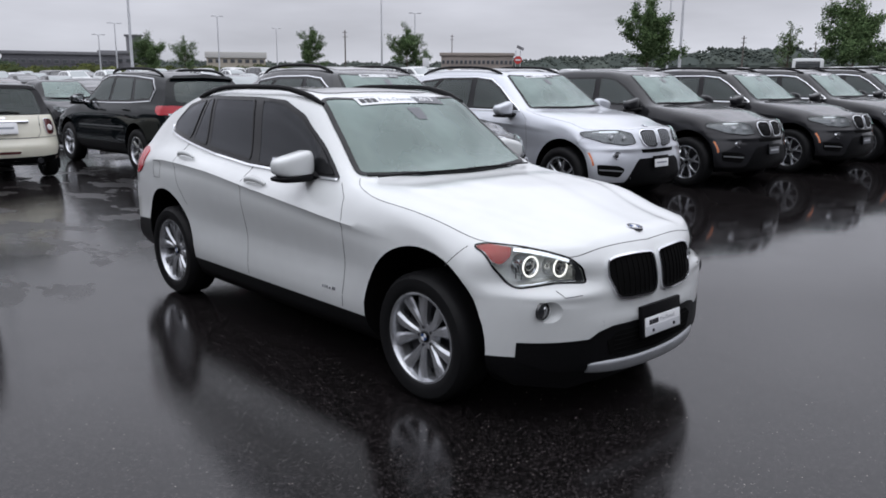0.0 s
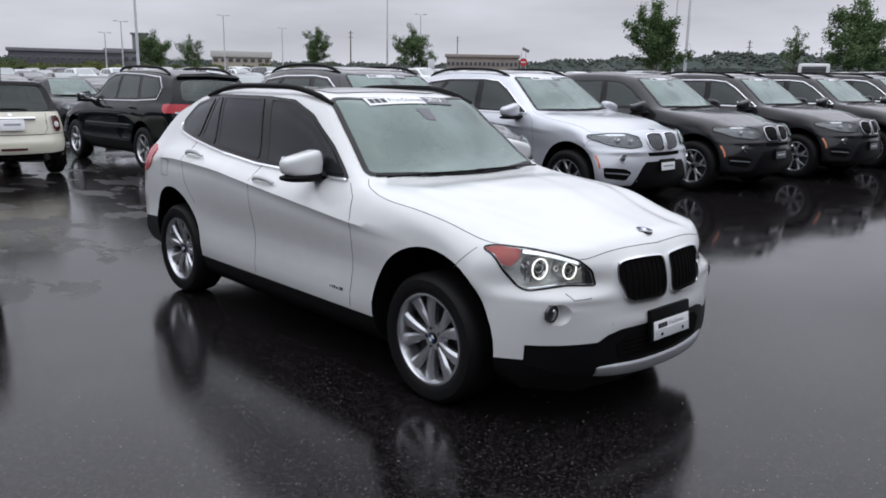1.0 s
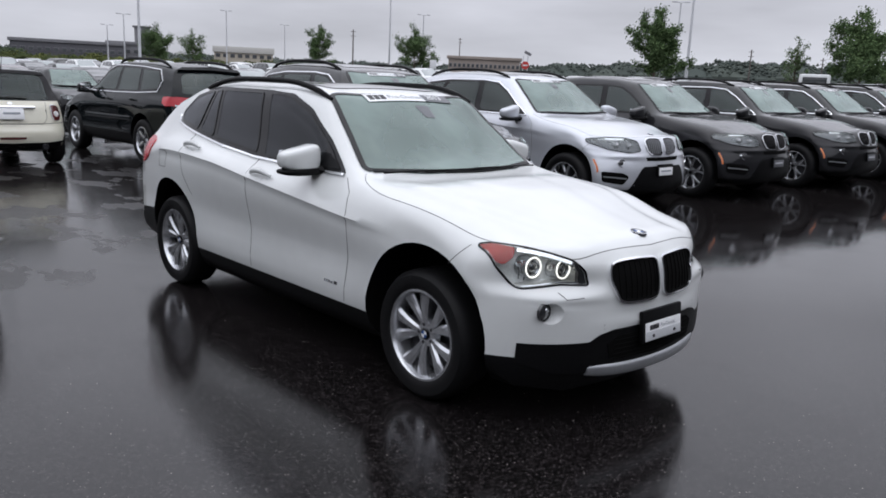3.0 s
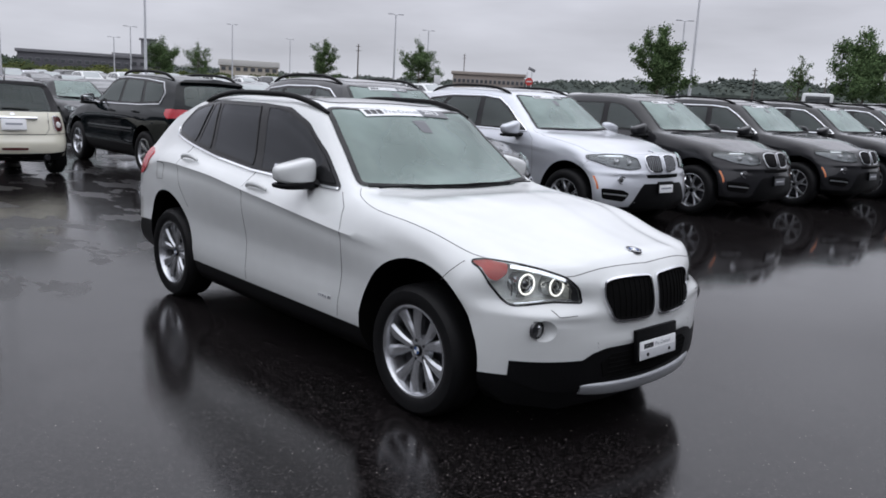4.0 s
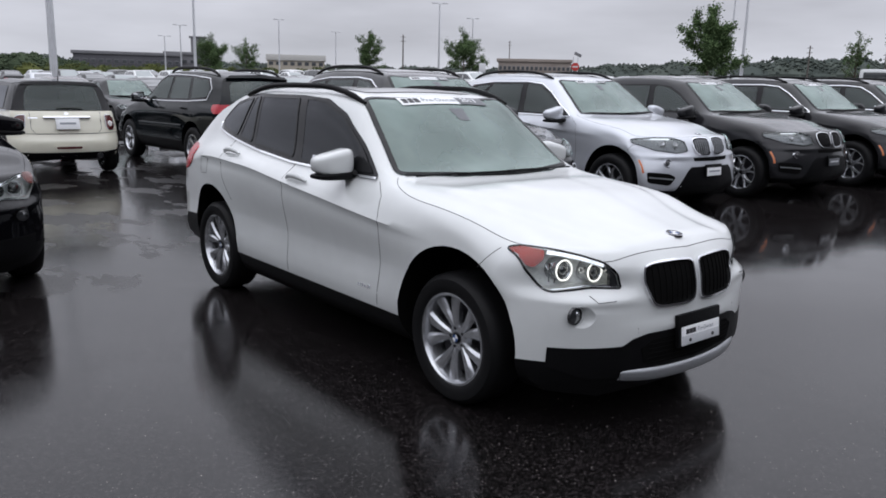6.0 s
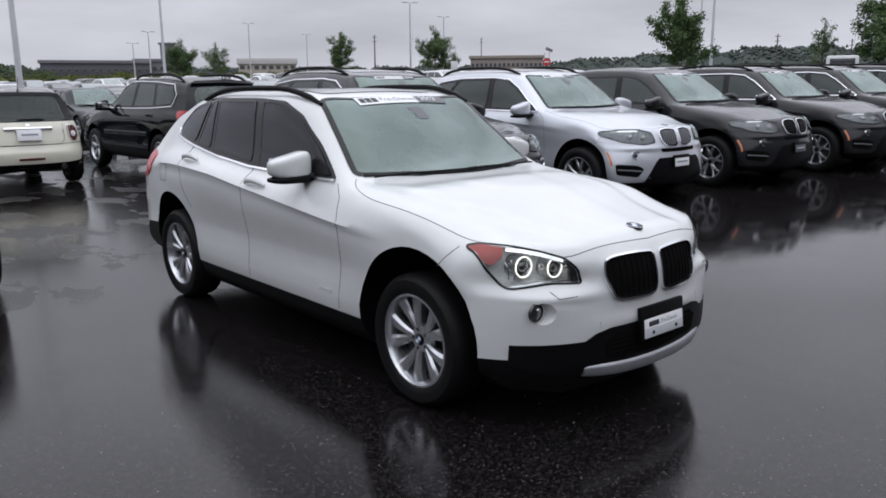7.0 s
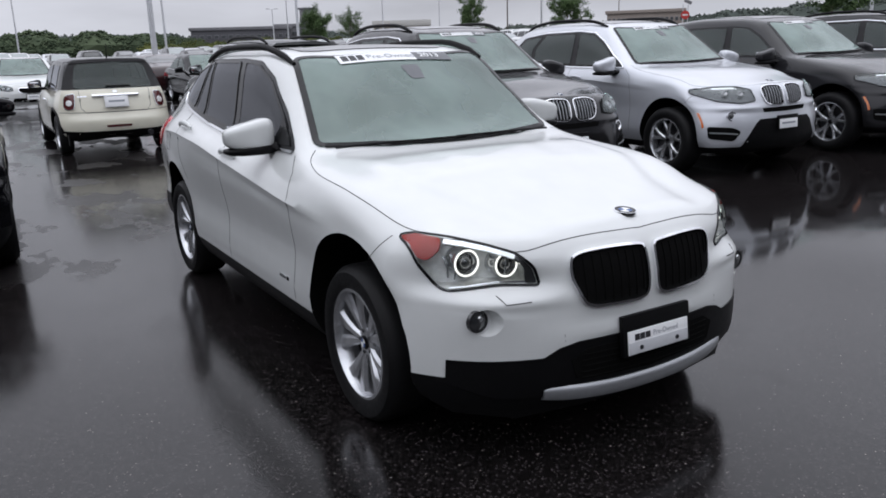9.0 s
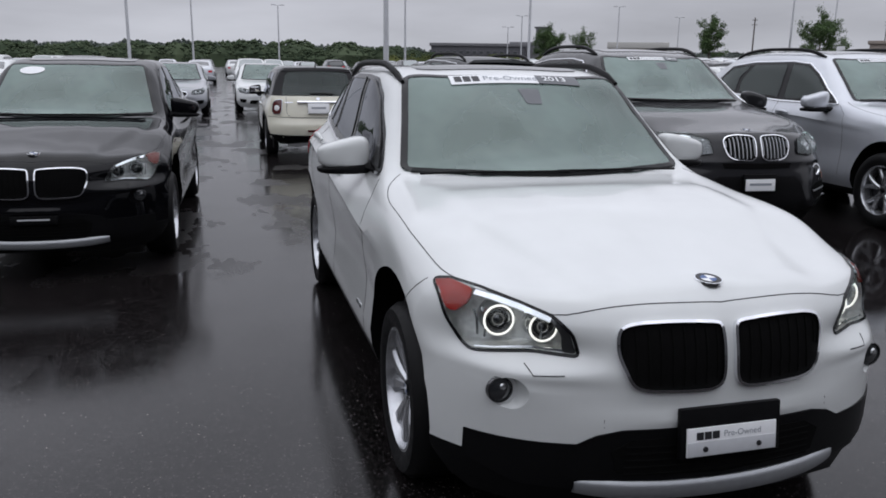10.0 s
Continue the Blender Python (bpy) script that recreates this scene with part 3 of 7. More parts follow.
def carved_body(spec, b, paint):
    wb, (ax, az, ar) = spec["wb"], spec["arch"]
    cutters = []
    for x in (ax, -wb + spec.get("arch_back", -ax)):
        for y in (-1.0, 1.0):
            c = lathe([(0.0001, -0.27), (ar, -0.27), (ar, 0.45), (0.0001, 0.45)], 44)
            bmesh.ops.translate(c, vec=(x, y * 0.85 if y > 0 else -0.85, az), verts=c.verts)
            if y < 0:
                bmesh.ops.scale(c, vec=(1, -1, 1), verts=c.verts)
                bmesh.ops.translate(c, vec=(0, -1.7, 0), verts=c.verts)
                bmesh.ops.reverse_faces(c, faces=c.faces)
            cutters.append(c)
    lo, hi = spec["cabin"]
    cutters.append(loft(spec, list(np.linspace(lo, hi, 24)), cut=0.05))
    for name, outline in spec["windows"]:
        hole = inset(resample(outline, 0.2), 0.018)
        cutters.append(prism(hole, "side", -1.3, -0.40))
        cutters.append(prism(hole, "side", 0.40, 1.3))
    cutters.append(prism(inset(sym(spec["windshield"]), 0.02), "top", spec["ws_low"], 2.2))
    if "rear_window" in spec:
        cutters.append(prism(inset(symf(spec["rear_window"]), 0.02), "rear", -9, lo + 0.1))
    if "lamp_depth" in spec:
        for k in (1, -1):
            hole = [(k * u, v) for u, v in inset(rounded(spec["headlight"], 0.02), 0.005)]
            cutters.append((prism(hole, "front", 0.20, 1.2), LAMP_GREY))
    if "fog" in spec:
        y, z, x = spec["fog"]
        for k in (1, -1):
            bore = lathe([(0.0001, x), (0.043, x), (0.064, x + 0.08), (0.066, x + 0.3), (0.0001, x + 0.3)], 40, "X")
            bmesh.ops.translate(bore, vec=(0, k * (y - 0.018), z - 0.006), verts=bore.verts)
            cutters.append((bore, paint))
    whole = carve(b, (paint, LINER, LAMP_GREY), cutters, LINER)
    low = None
    if "roof_z" in spec:
        bmesh.ops.bisect_plane(whole, geom=whole.verts[:] + whole.edges[:] + whole.faces[:], plane_co=(0, 0, spec["roof_z"]), plane_no=(0, 0, 1), dist=1e-5)
        for f in whole.faces:
            if f.material_index == 0 and f.calc_center_median().z > spec["roof_z"]:
                f.material_index = 2
    if "clad_z" in spec:
        bmesh.ops.bisect_plane(whole, geom=whole.verts[:] + whole.edges[:] + whole.faces[:], plane_co=(0, 0, spec["clad_z"]), plane_no=(0, 0, 1), dist=1e-5)
        low = whole.copy()
        bmesh.ops.delete(whole, geom=[f for f in whole.faces if f.calc_center_median().z < spec["clad_z"] and f.material_index == 0], context="FACES")
        bmesh.ops.delete(low, geom=[f for f in low.faces if f.calc_center_median().z >= spec["clad_z"] or f.material_index != 0], context="FACES")
    return whole, low


def shell(spec, b, paint, car):
    if "carved" not in spec:
        spec["carved"] = carved_body(spec, b, paint)
    whole, low = (c.copy() if c else None for c in spec["carved"])
    part("body", whole, (paint, LINER, TRIM if "roof_z" in spec else LAMP_GREY), car)
    if low:
        part("lower_cladding", low, PLASTIC, car, "black plastic lower cladding")


def wheel(spec, car):
    """One wheel and its three copies."""
    R, rim, w, style = spec["wheel"]
    hub = None
    wb, track = spec["wb"], spec["track"]
    barrel = lathe([(rim, -w * 0.46), (rim - 0.012, -w * 0.47), (rim - 0.022, -w * 0.40), (rim - 0.03, -w * 0.1), (rim - 0.03, w * 0.4), (rim, w * 0.46)], 48)
    hub = part("wheel", barrel, ALLOY, car)
    h = R - rim
    tyre = lathe([(rim - 0.008, -w * 0.44), (rim + 0.006, -w * 0.485), (rim + h * 0.35, -w * 0.52), (rim + h * 0.7, -w * 0.505), (R - 0.016, -w * 0.44), (R - 0.003, -w * 0.36),
                  (R, -w * 0.2), (R, w * 0.2), (R - 0.003, w * 0.36), (R - 0.016, w * 0.44), (rim + h * 0.5, w * 0.51), (rim - 0.008, w * 0.44)], 56)
    part("tyre", tyre, RUBBER, hub)
    disc = lathe([(0.0001, -0.005), (rim - 0.05, -0.005), (rim - 0.05, 0.02), (0.0001, 0.02)], 40)
    part("brake_disc", disc, DARK_ALLOY, hub)
    spokes = bmesh.new()
    face = -w * 0.40

    def spoke(a0, a1, w0, w1, r0=0.045, r1=rim - 0.008):
        rows = []
        for t in (0.0, 0.25, 0.5, 0.75, 1.0):
            r, a, ww = r0 + (r1 - r0) * t, a0 + (a1 - a0) * t, w0 + (w1 - w0) * t
            y = face + 0.022 * (1 - t) ** 2 + 0.004
            c, s = math.cos(a), math.sin(a)
            rows.append([spokes.verts.new((r * c - k * s * ww, y + dy, r * s + k * c * ww)) for k, dy in ((-0.5, 0.012), (-0.28, 0), (0.28, 0), (0.5, 0.012), (0.36, 0.045), (-0.36, 0.045))])
        for p, q in zip(rows, rows[1:]):
            for i in range(6):
                spokes.faces.new((p[i], p[(i + 1) % 6], q[(i + 1) % 6], q[i]))

    n = 5
    for i in range(n):
        a = 2 * math.pi * (i + (0.5 if style == "v" else 0.25)) / n
        if style == "v":
            spoke(a - 0.17, a - 0.314, 0.026, 0.078)
            spoke(a + 0.17, a + 0.314, 0.026, 0.078)
        elif style == "y":
            spoke(a - 0.02, a - 0.30, 0.046, 0.034)
            spoke(a + 0.02, a + 0.30, 0.046, 0.034)
        elif style == "twin":
            spoke(a - 0.30, a - 0.13, 0.030, 0.034)
            spoke(a + 0.30, a + 0.13, 0.030, 0.034)
        else:
            spoke(a, a, 0.075, 0.085)
    merge(spokes, lathe([(0.0001, face + 0.03), (0.03, face + 0.026), (0.062, face + 0.03), (0.075, face + 0.06), (0.0001, face + 0.06)], 30))
    merge(spokes, lathe([(rim - 0.002, face - 0.003), (rim - 0.009, face - 0.001), (rim - 0.012, face + 0.03), (rim - 0.004, face + 0.03)], 48, closed=True))
    bmesh.ops.recalc_face_normals(spokes, faces=spokes.faces)
    part("rim", spokes, ALLOY, hub, "silver alloy wheel spokes")
    cap = lathe([(0.0001, face + 0.017), (0.022, face + 0.018), (0.030, face + 0.023), (0.031, face + 0.03)], 24)
    cap = part("hub_cap", cap, TRIM, hub)
    if style == "v":
        for k in range(4):
            q = bmesh.new()
            q.faces.new([q.verts.new((0, face + 0.0155, 0))] + [q.verts.new((0.019 * math.cos(t), face + 0.0155, 0.019 * math.sin(t))) for t in np.linspace(k * math.pi / 2, (k + 1) * math.pi / 2, 6)])
            part("cap_quarter", q, BLUE if k % 2 else PLATE_WHITE, cap, smooth=False)
    for i in range(5):
        a = 2 * math.pi * (i + 0.5) / 5
        bolt = lathe([(0.0001, face + 0.024), (0.009, face + 0.024), (0.011, face + 0.035)], 8)
        bmesh.ops.translate(bolt, vec=(0.05 * math.cos(a), 0, 0.05 * math.sin(a)), verts=bolt.verts)
        part("wheel_bolt", bolt, DARK_ALLOY, hub)
    hub.matrix_basis = pose(0, -track, R)
    for x, y, turn in ((-wb, -track, 0), (0, track, 180), (-wb, track, 180)):
        copy_thing(hub, pose(x, y, R, 0, 23 * (x < 0), turn))
    return hub


def both(name, bm, mat, car, label=""):
    other = mirrored(bm)
    return part(name, bm, mat, car, label), part(name, other, mat, car, label)


def door_mirror(spec, car, paint):
    x, y, z, kx, kz = spec["mirror"]
    b = bmesh.new()
    bmesh.ops.create_uvsphere(b, u_segments=20, v_segments=14, radius=1.0)
    for v in b.verts:
        c = v.co
        for i in range(3):
            c[i] = math.copysign(abs(c[i]) ** 0.55, c[i])
        c.x, c.y, c.z = c.x * 0.055 * kx, c.y * 0.125 * kx, c.z * 0.072 * kz
        c.x += 0.02 * (c.y / 0.125) ** 2 * -1 + (0.0 if c.x < 0 else 0.02)
        c.z *= 1.0 + (0.42 if c.z > 0 else 0.10) * (c.y / 0.125)
    for v in b.verts:
        v.co += Vector((x, y, z))
    low = b.copy()
    cap, base = both("mirror_housing", b, paint, car)
    for k, ob in ((-1, cap), (1, base)):
        g = box((0.012, 0.19 * kx, 0.10 * kz), (x - 0.058 * kx, k * abs(y), z), 0.02)
        part("mirror_glass", g, CHROME, ob)
    bmesh.ops.scale(low, vec=(1.03, 1.02, 0.34), verts=low.verts, space=Matrix.Translation((-x, -y, -(z - 0.112 * kz))))
    both("mirror_base", low, PLASTIC, car)
    arm = tube([(x + 0.01, y + 0.09, z - 0.06 * kz), (x + 0.03, y + 0.15, z - 0.075 * kz), (x + 0.06, y + 0.22, z - 0.07 * kz)], [0.044, 0.054, 0.070], 10, 0.55)
    both("mirror_arm", arm, PLASTIC, car)


def seats(spec, car):
    x0, z0, w = spec["seats"]
    def one(x, y, ww, name):
        b = box((0.50, ww, 0.16), (x + 0.12, y, z0), 0.05)
        box((0.14, ww * 0.96, 0.60), (x - 0.17, y, z0 + 0.36), 0.05, pose(0, 0, 0, 0, -14, 0), b)
        if ww < 0.7:
            box((0.10, 0.26, 0.19), (x - 0.27, y, z0 + 0.74), 0.045, pose(0, 0, 0, 0, -10, 0), b)
        part(name, b, INTERIOR, car)
    one(x0, -w, 0.52, "front_seat")
    one(x0, w, 0.52, "front_seat")
    one(x0 - 0.9, 0, 1.25, "rear_seat")
    dx, dz = spec["dash"]
    part("dashboard", box((0.55, spec["W"] * 1.5, 0.24), (dx, 0, dz), 0.06), INTERIOR, car)
    ring = lathe([(0.18 + 0.014 * math.cos(a), 0.014 * math.sin(a)) for a in np.linspace(0, 2 * math.pi, 9)[:-1]], 28, "X", closed=True)
    bmesh.ops.transform(ring, matrix=pose(dx - 0.42, w, dz + 0.03, 0, -22, 0), verts=ring.verts)
    part("steering_wheel", ring, PLASTIC, car)


def glazing(spec, tree, car, side_mat, front_mat, dlo=True, chrome=True):
    ws = rounded(sym(spec["windshield"]), 0.05)
    frame_ = panel(tree, ws, "top", 0.004, 0.006)
    pane = part("windshield", frame_, front_mat, car, "rain-beaded windshield with pale sky sheen in its colour")
    pane.visible_shadow = False
    part("windshield_seal", ribbon(tree, inset(ws, 0.016), "top", 0.034, 0.0075, True), TRIM, pane)
    (u0, _), (u2, v2) = spec["windshield"][0], spec["windshield"][2]
    line = [(u0 - 0.012 + (u2 - u0) * (v / v2) ** 2, v) for v in np.linspace(-v2 * 0.93, v2 * 0.93, 25)]
    part("cowl_panel", ribbon(tree, line, "top", 0.042, 0.009), PLASTIC, car)
    for y0, y1 in ((0.60, -0.02), (0.03, -0.62)):
        u0 = spec["windshield"][0][0]
        arm = [drop(tree, "top", u0 - 0.014 - 0.19 * (abs(y0 + (y1 - y0) * t) / spec["W"]) ** 2 - 0.008 * t, y0 + (y1 - y0) * t) for t in np.linspace(0, 1, 9)]
        part("wiper", tube([p + nn * 0.016 for p, nn in arm], 0.006, 6), PLASTIC, car)
    if dlo and "dlo" in spec:
        both("window_surround", panel(tree, rounded(spec["dlo"], 0.03), "side", 0.004, 0.008), TRIM, car)
    for name, outline in spec["windows"]:
        p = panel(tree, rounded(outline, 0.03), "side", 0.007, 0.005)
        for ob in both(name, p, side_mat, car):
            ob.visible_shadow = False
        both("window_seal", ribbon(tree, inset(rounded(outline, 0.03), 0.006), "side", 0.014, 0.0095, True), TRIM, car)
    if chrome and "chrome_line" in spec:
        both("window_trim", ribbon(tree, spec["chrome_line"], "side", 0.016, 0.012, False, 0.014), CHROME, car)
    if "rear_window" in spec:
        r = panel(tree, rounded(symf(spec["rear_window"]), 0.05), "rear", 0.005, 0.006)
        part("rear_window", r, spec.get("rear_glass", side_mat), car).visible_shadow = False


def handle(tree, car, x, z, paint, length=0.21):
    a, n = drop(tree, "side", x, z)
    cup = panel(tree, [(x + 0.055 * math.cos(t) - 0.02, z - 0.008 + 0.03 * math.sin(t)) for t in np.linspace(0, 2 * math.pi, 17)[:-1]], "side", 0.001, 0.003, 0.02)
    both("handle_recess", cup, paint, car)
    pts = [drop(tree, "side", x - length / 2 + length * t, z + 0.006 * math.sin(math.pi * t)) for t in np.linspace(0, 1, 9)]
    bar = tube([p + nn * (0.010 + 0.028 * math.sin(math.pi * t) ** 0.5) for (p, nn), t in zip(pts, np.linspace(0, 1, 9))], [0.009, 0.013, 0.016, 0.017, 0.017, 0.017, 0.016, 0.013, 0.009], 10, 1.1)
    both("door_handle", bar, paint, car)


def emblem(tree, car, axis, u, v, r, tilt=None):
    p, n = drop(tree, axis, u, v)
    q = n.to_track_quat("Z", "Y").to_matrix().to_4x4()
    m = Matrix.Translation(p + n * 0.002) @ q
    d = lathe([(0.0001, 0.004), (r * 0.86, 0.0035), (r, 0.002), (r * 1.02, -0.006)], 28, "Z")
    bmesh.ops.transform(d, matrix=m, verts=d.verts)
    badge = part("emblem", d, INK, car, "round chrome-rimmed emblem")
    d = lathe([(r * 0.95, 0.001), (r * 0.97, 0.005), (r * 1.03, 0.0045), (r * 1.06, -0.006)], 28, "Z")
    bmesh.ops.transform(d, matrix=m, verts=d.verts)
    part("emblem_rim", d, CHROME, badge)
    for k in range(4):
        s = bmesh.new()
        pts = [s.verts.new((0, 0, 0.0052))] + [s.verts.new((0.62 * r * math.cos(t), 0.62 * r * math.sin(t), 0.0050)) for t in np.linspace(k * math.pi / 2, (k + 1) * math.pi / 2, 7)]
        s.faces.new(pts)
        bmesh.ops.transform(s, matrix=m, verts=s.verts)
        part("emblem_quarter", s, BLUE if k % 2 else PLATE_WHITE, badge)


def lamp_bowl(profile, m, segs=30, closed=False):
    b = lathe(profile, segs, "Z", closed)
    bmesh.ops.transform(b, matrix=m, verts=b.verts)
    return b


def head_lamp(tree, spec, car, lit, corner):
    """A pair of head lamps: housing, projectors in ring lights, bezel and corner reflector under a clear cover."""
    d = spec.get("lamp_depth", 0.0)
    for k in (1, -1):
        out = [(k * u, v) for u, v in spec["headlight"]]
        lamp = part("headlight", panel(tree, rounded(out, 0.02), "front", 0.004 if not d else 0.0, 0.008, 0.03, d), LAMP_GREY if d else LAMP_SMOKE, car, "swept-back headlight")
        part("lamp_gasket", ribbon(tree, rounded(out, 0.02), "front", 0.011, 0.004 if d else 0.009, True), TRIM, lamp)
        if "lamp_dark" in spec:
            part("lamp_bezel", panel(tree, rounded([(k * u, v) for u, v in spec["lamp_dark"]], 0.01), "front", -0.004, 0.03, 0.03), LAMP_DARK, lamp)
        if corner and "lamp_corner" in spec:
            part("corner_reflector", panel(tree, rounded([(k * u, v) for u, v in spec["lamp_corner"]], 0.01), "front", 0.002 if d else 0.008, 0.012, 0.03), corner, lamp, "red-orange side reflector")
        for u0, v0, u1, v1 in spec.get("flutes", ()):
            part("lamp_flute", ribbon(tree, [(k * u0, v0), (k * u1, v1)], "front", 0.007, -d * 0.3), LAMP_SILVER, lamp)
        part("lamp_cover", panel(tree, rounded(out, 0.02), "front", 0.004 if d else 0.019, 0.003 if d else 0.015, 0.03), LAMP_COVER, lamp).visible_shadow = False
        if "lamp_sill" in spec:
            part("sill_strip", ribbon(tree, [(k * u, v) for u, v in spec["lamp_sill"]], "front", 0.009, -0.006), CHROME, lamp)
        if "lamp_bar" in spec:
            part("brow_strip", ribbon(tree, [(k * u, v) for u, v in spec["lamp_bar"]], "front", 0.022 if d else 0.015, 0.001 if d else 0.003), CHROME, lamp)
        for u, v, r, *x in spec["halos"]:
            p, n = drop(tree, "front", k * u, v)
            if x:
                p, n = Vector((x[0], k * u, v)), Vector((1, k * 0.10, 0.03)).normalized()
            else:
                n = (n + Vector((0.7, 0, 0))).normalized()
            m = Matrix.Translation(p + n * (0.0 if x else 0.004)) @ n.to_track_quat("Z", "Y").to_matrix().to_4x4()
            if x:
                part("lamp_barrel", lamp_bowl([(r * 1.16, -0.07), (r * 1.12, -0.004), (r * 1.06, 0.0), (r * 0.96, -0.004), (r * 0.80, -0.022), (r * 0.70, -0.026)], m), LAMP_SILVER, lamp)
                part("projector", lamp_bowl([(0.0001, 0.008), (r * 0.22, 0.006), (r * 0.42, -0.001), (r * 0.58, -0.012), (r * 0.68, -0.028)], m), LENS_DARK, lamp, "dark glass projector lens")
                part("projector_rim", lamp_bowl([(r * 0.62, -0.020), (r * 0.68, -0.014), (r * 0.76, -0.016), (r * 0.80, -0.028)], m), LAMP_DARK, lamp)
            else:
                part("projector", lamp_bowl([(0.0001, 0.016), (r * 0.52, 0.012), (r * 0.62, 0.002), (r * 0.8, 0.006), (r * 0.84, -0.02)], m), LAMP_SILVER, lamp)
            ring = lamp_bowl([(r + 0.0033 * math.cos(a), 0.003 + 0.0033 * math.sin(a)) for a in np.linspace(0, 2 * math.pi, 9)[:-1]], m, 36, True)
            part("halo_ring", ring, HALO if lit else LAMP_SILVER, lamp, "glowing halo ring" if lit else "")


def kidney_grille(tree, spec, car, slats, mat_slat):
    for k in (1, -1):
        out = rounded([(k * u, v) for u, v in spec["kidney"]], 0.045)
        g = part("kidney_grille", panel(tree, out, "front", 0.002, 0.006, 0.03), LINER, car, "chrome-framed kidney grille")
        part("grille_frame", ribbon(tree, out, "front", 0.012, 0.014, True, 0.018, 0.02), CHROME, g)
        us = [u for u, v in out]
        u0, u1 = min(us), max(us)
        inner = inset(out, 0.012)
        for i in range(slats):
            u = u0 + (u1 - u0) * (i + 0.5) / slats
            vs = [v for v in np.linspace(0.4, 1.2, 161) if inside((u, v), inner)]
            if len(vs) > 4:
                part("slat", ribbon(tree, [(u, vs[0]), (u, (vs[0] + vs[-1]) / 2), (u, vs[-1])], "front", 0.010, 0.006 if mat_slat == LINER else 0.014, False, 0.016), mat_slat, g)


def seams(tree, spec, car):
    for line in spec["side_seams"]:
        both("door_seam", ribbon(tree, line, "side", 0.0042, 0.001), SEAM, car)
    half = [p for p in resample(spec["hood_seam"], 0.05, False)]
    for _ in range(3):
        half = half[:1] + [tuple((a + 2 * b + c) / 4 for a, b, c in zip(p, q, r)) for p, q, r in zip(half, half[1:], half[2:])] + half[-1:]
    part("hood_seam", ribbon(tree, [(u, -v) for u, v in half] + [(u, v) for u, v in reversed(half)][1:], "top", 0.004, 0.001), SEAM, car)


def sticker(tree, car, spec):
    """The white and dark dealer strips along the windshield's upper edge, and below them a dark patch laid on the glass
    for the mirror behind it.
    """
    x, slope, y0, y1, y2, h = spec["sticker"]
    part("mirror_patch", panel(tree, rounded([(x + h + 0.04, -0.01), (x + h + 0.04, 0.10), (x + h + 0.145, 0.085), (x + h + 0.145, 0.005)], 0.015), "top", 0.0065, 0.001, 0.03), DARK_FILM, car)
    def quad(a, b):
        return [(x, a), (x, b), (x + h, b), (x + h, a)]
    s = part("windshield_banner", panel(tree, quad(y0, y1), "top", 0.010, 0.002, 0.03), PLATE_WHITE, car, "white windshield banner with dealer lettering")
    d = part("year_banner", panel(tree, quad(y1 + 0.004, y2), "top", 0.010, 0.002, 0.03), DARK_FILM, car, "dark windshield banner with white year")
    def text(body, size, y, mat, name, host, bold):
        t = lettering(body, size, "LEFT", bold)
        bmesh.ops.subdivide_edges(t, edges=t.edges[:], cuts=1)
        for v in t.verts:
            p, n = drop(tree, "top", x + h / 2 - v.co.y * slope, y + v.co.x)
            v.co = p + n * 0.0125
        part(name, t, mat, host, smooth=False)
    w = y1 - y0
    for i in range(3):
        part("logo_bar", panel(tree, [(x + h * 0.22, y0 + w * (0.05 + 0.10 * i)), (x + h * 0.22, y0 + w * (0.13 + 0.10 * i)), (x + h * 0.78, y0 + w * (0.13 + 0.10 * i)), (x + h * 0.78, y0 + w * (0.05 + 0.10 * i))], "top", 0.0118, 0.002, 0.03), INK, s)
    text("Pre-Owned", spec["sticker_text"], y0 + w * 0.37, INK_GREY, "banner_text", s, 0.0)
    text("2013", spec["sticker_text"] * 1.05, y1 + 0.03, PLATE_WHITE, "year_text", d, 0.001)


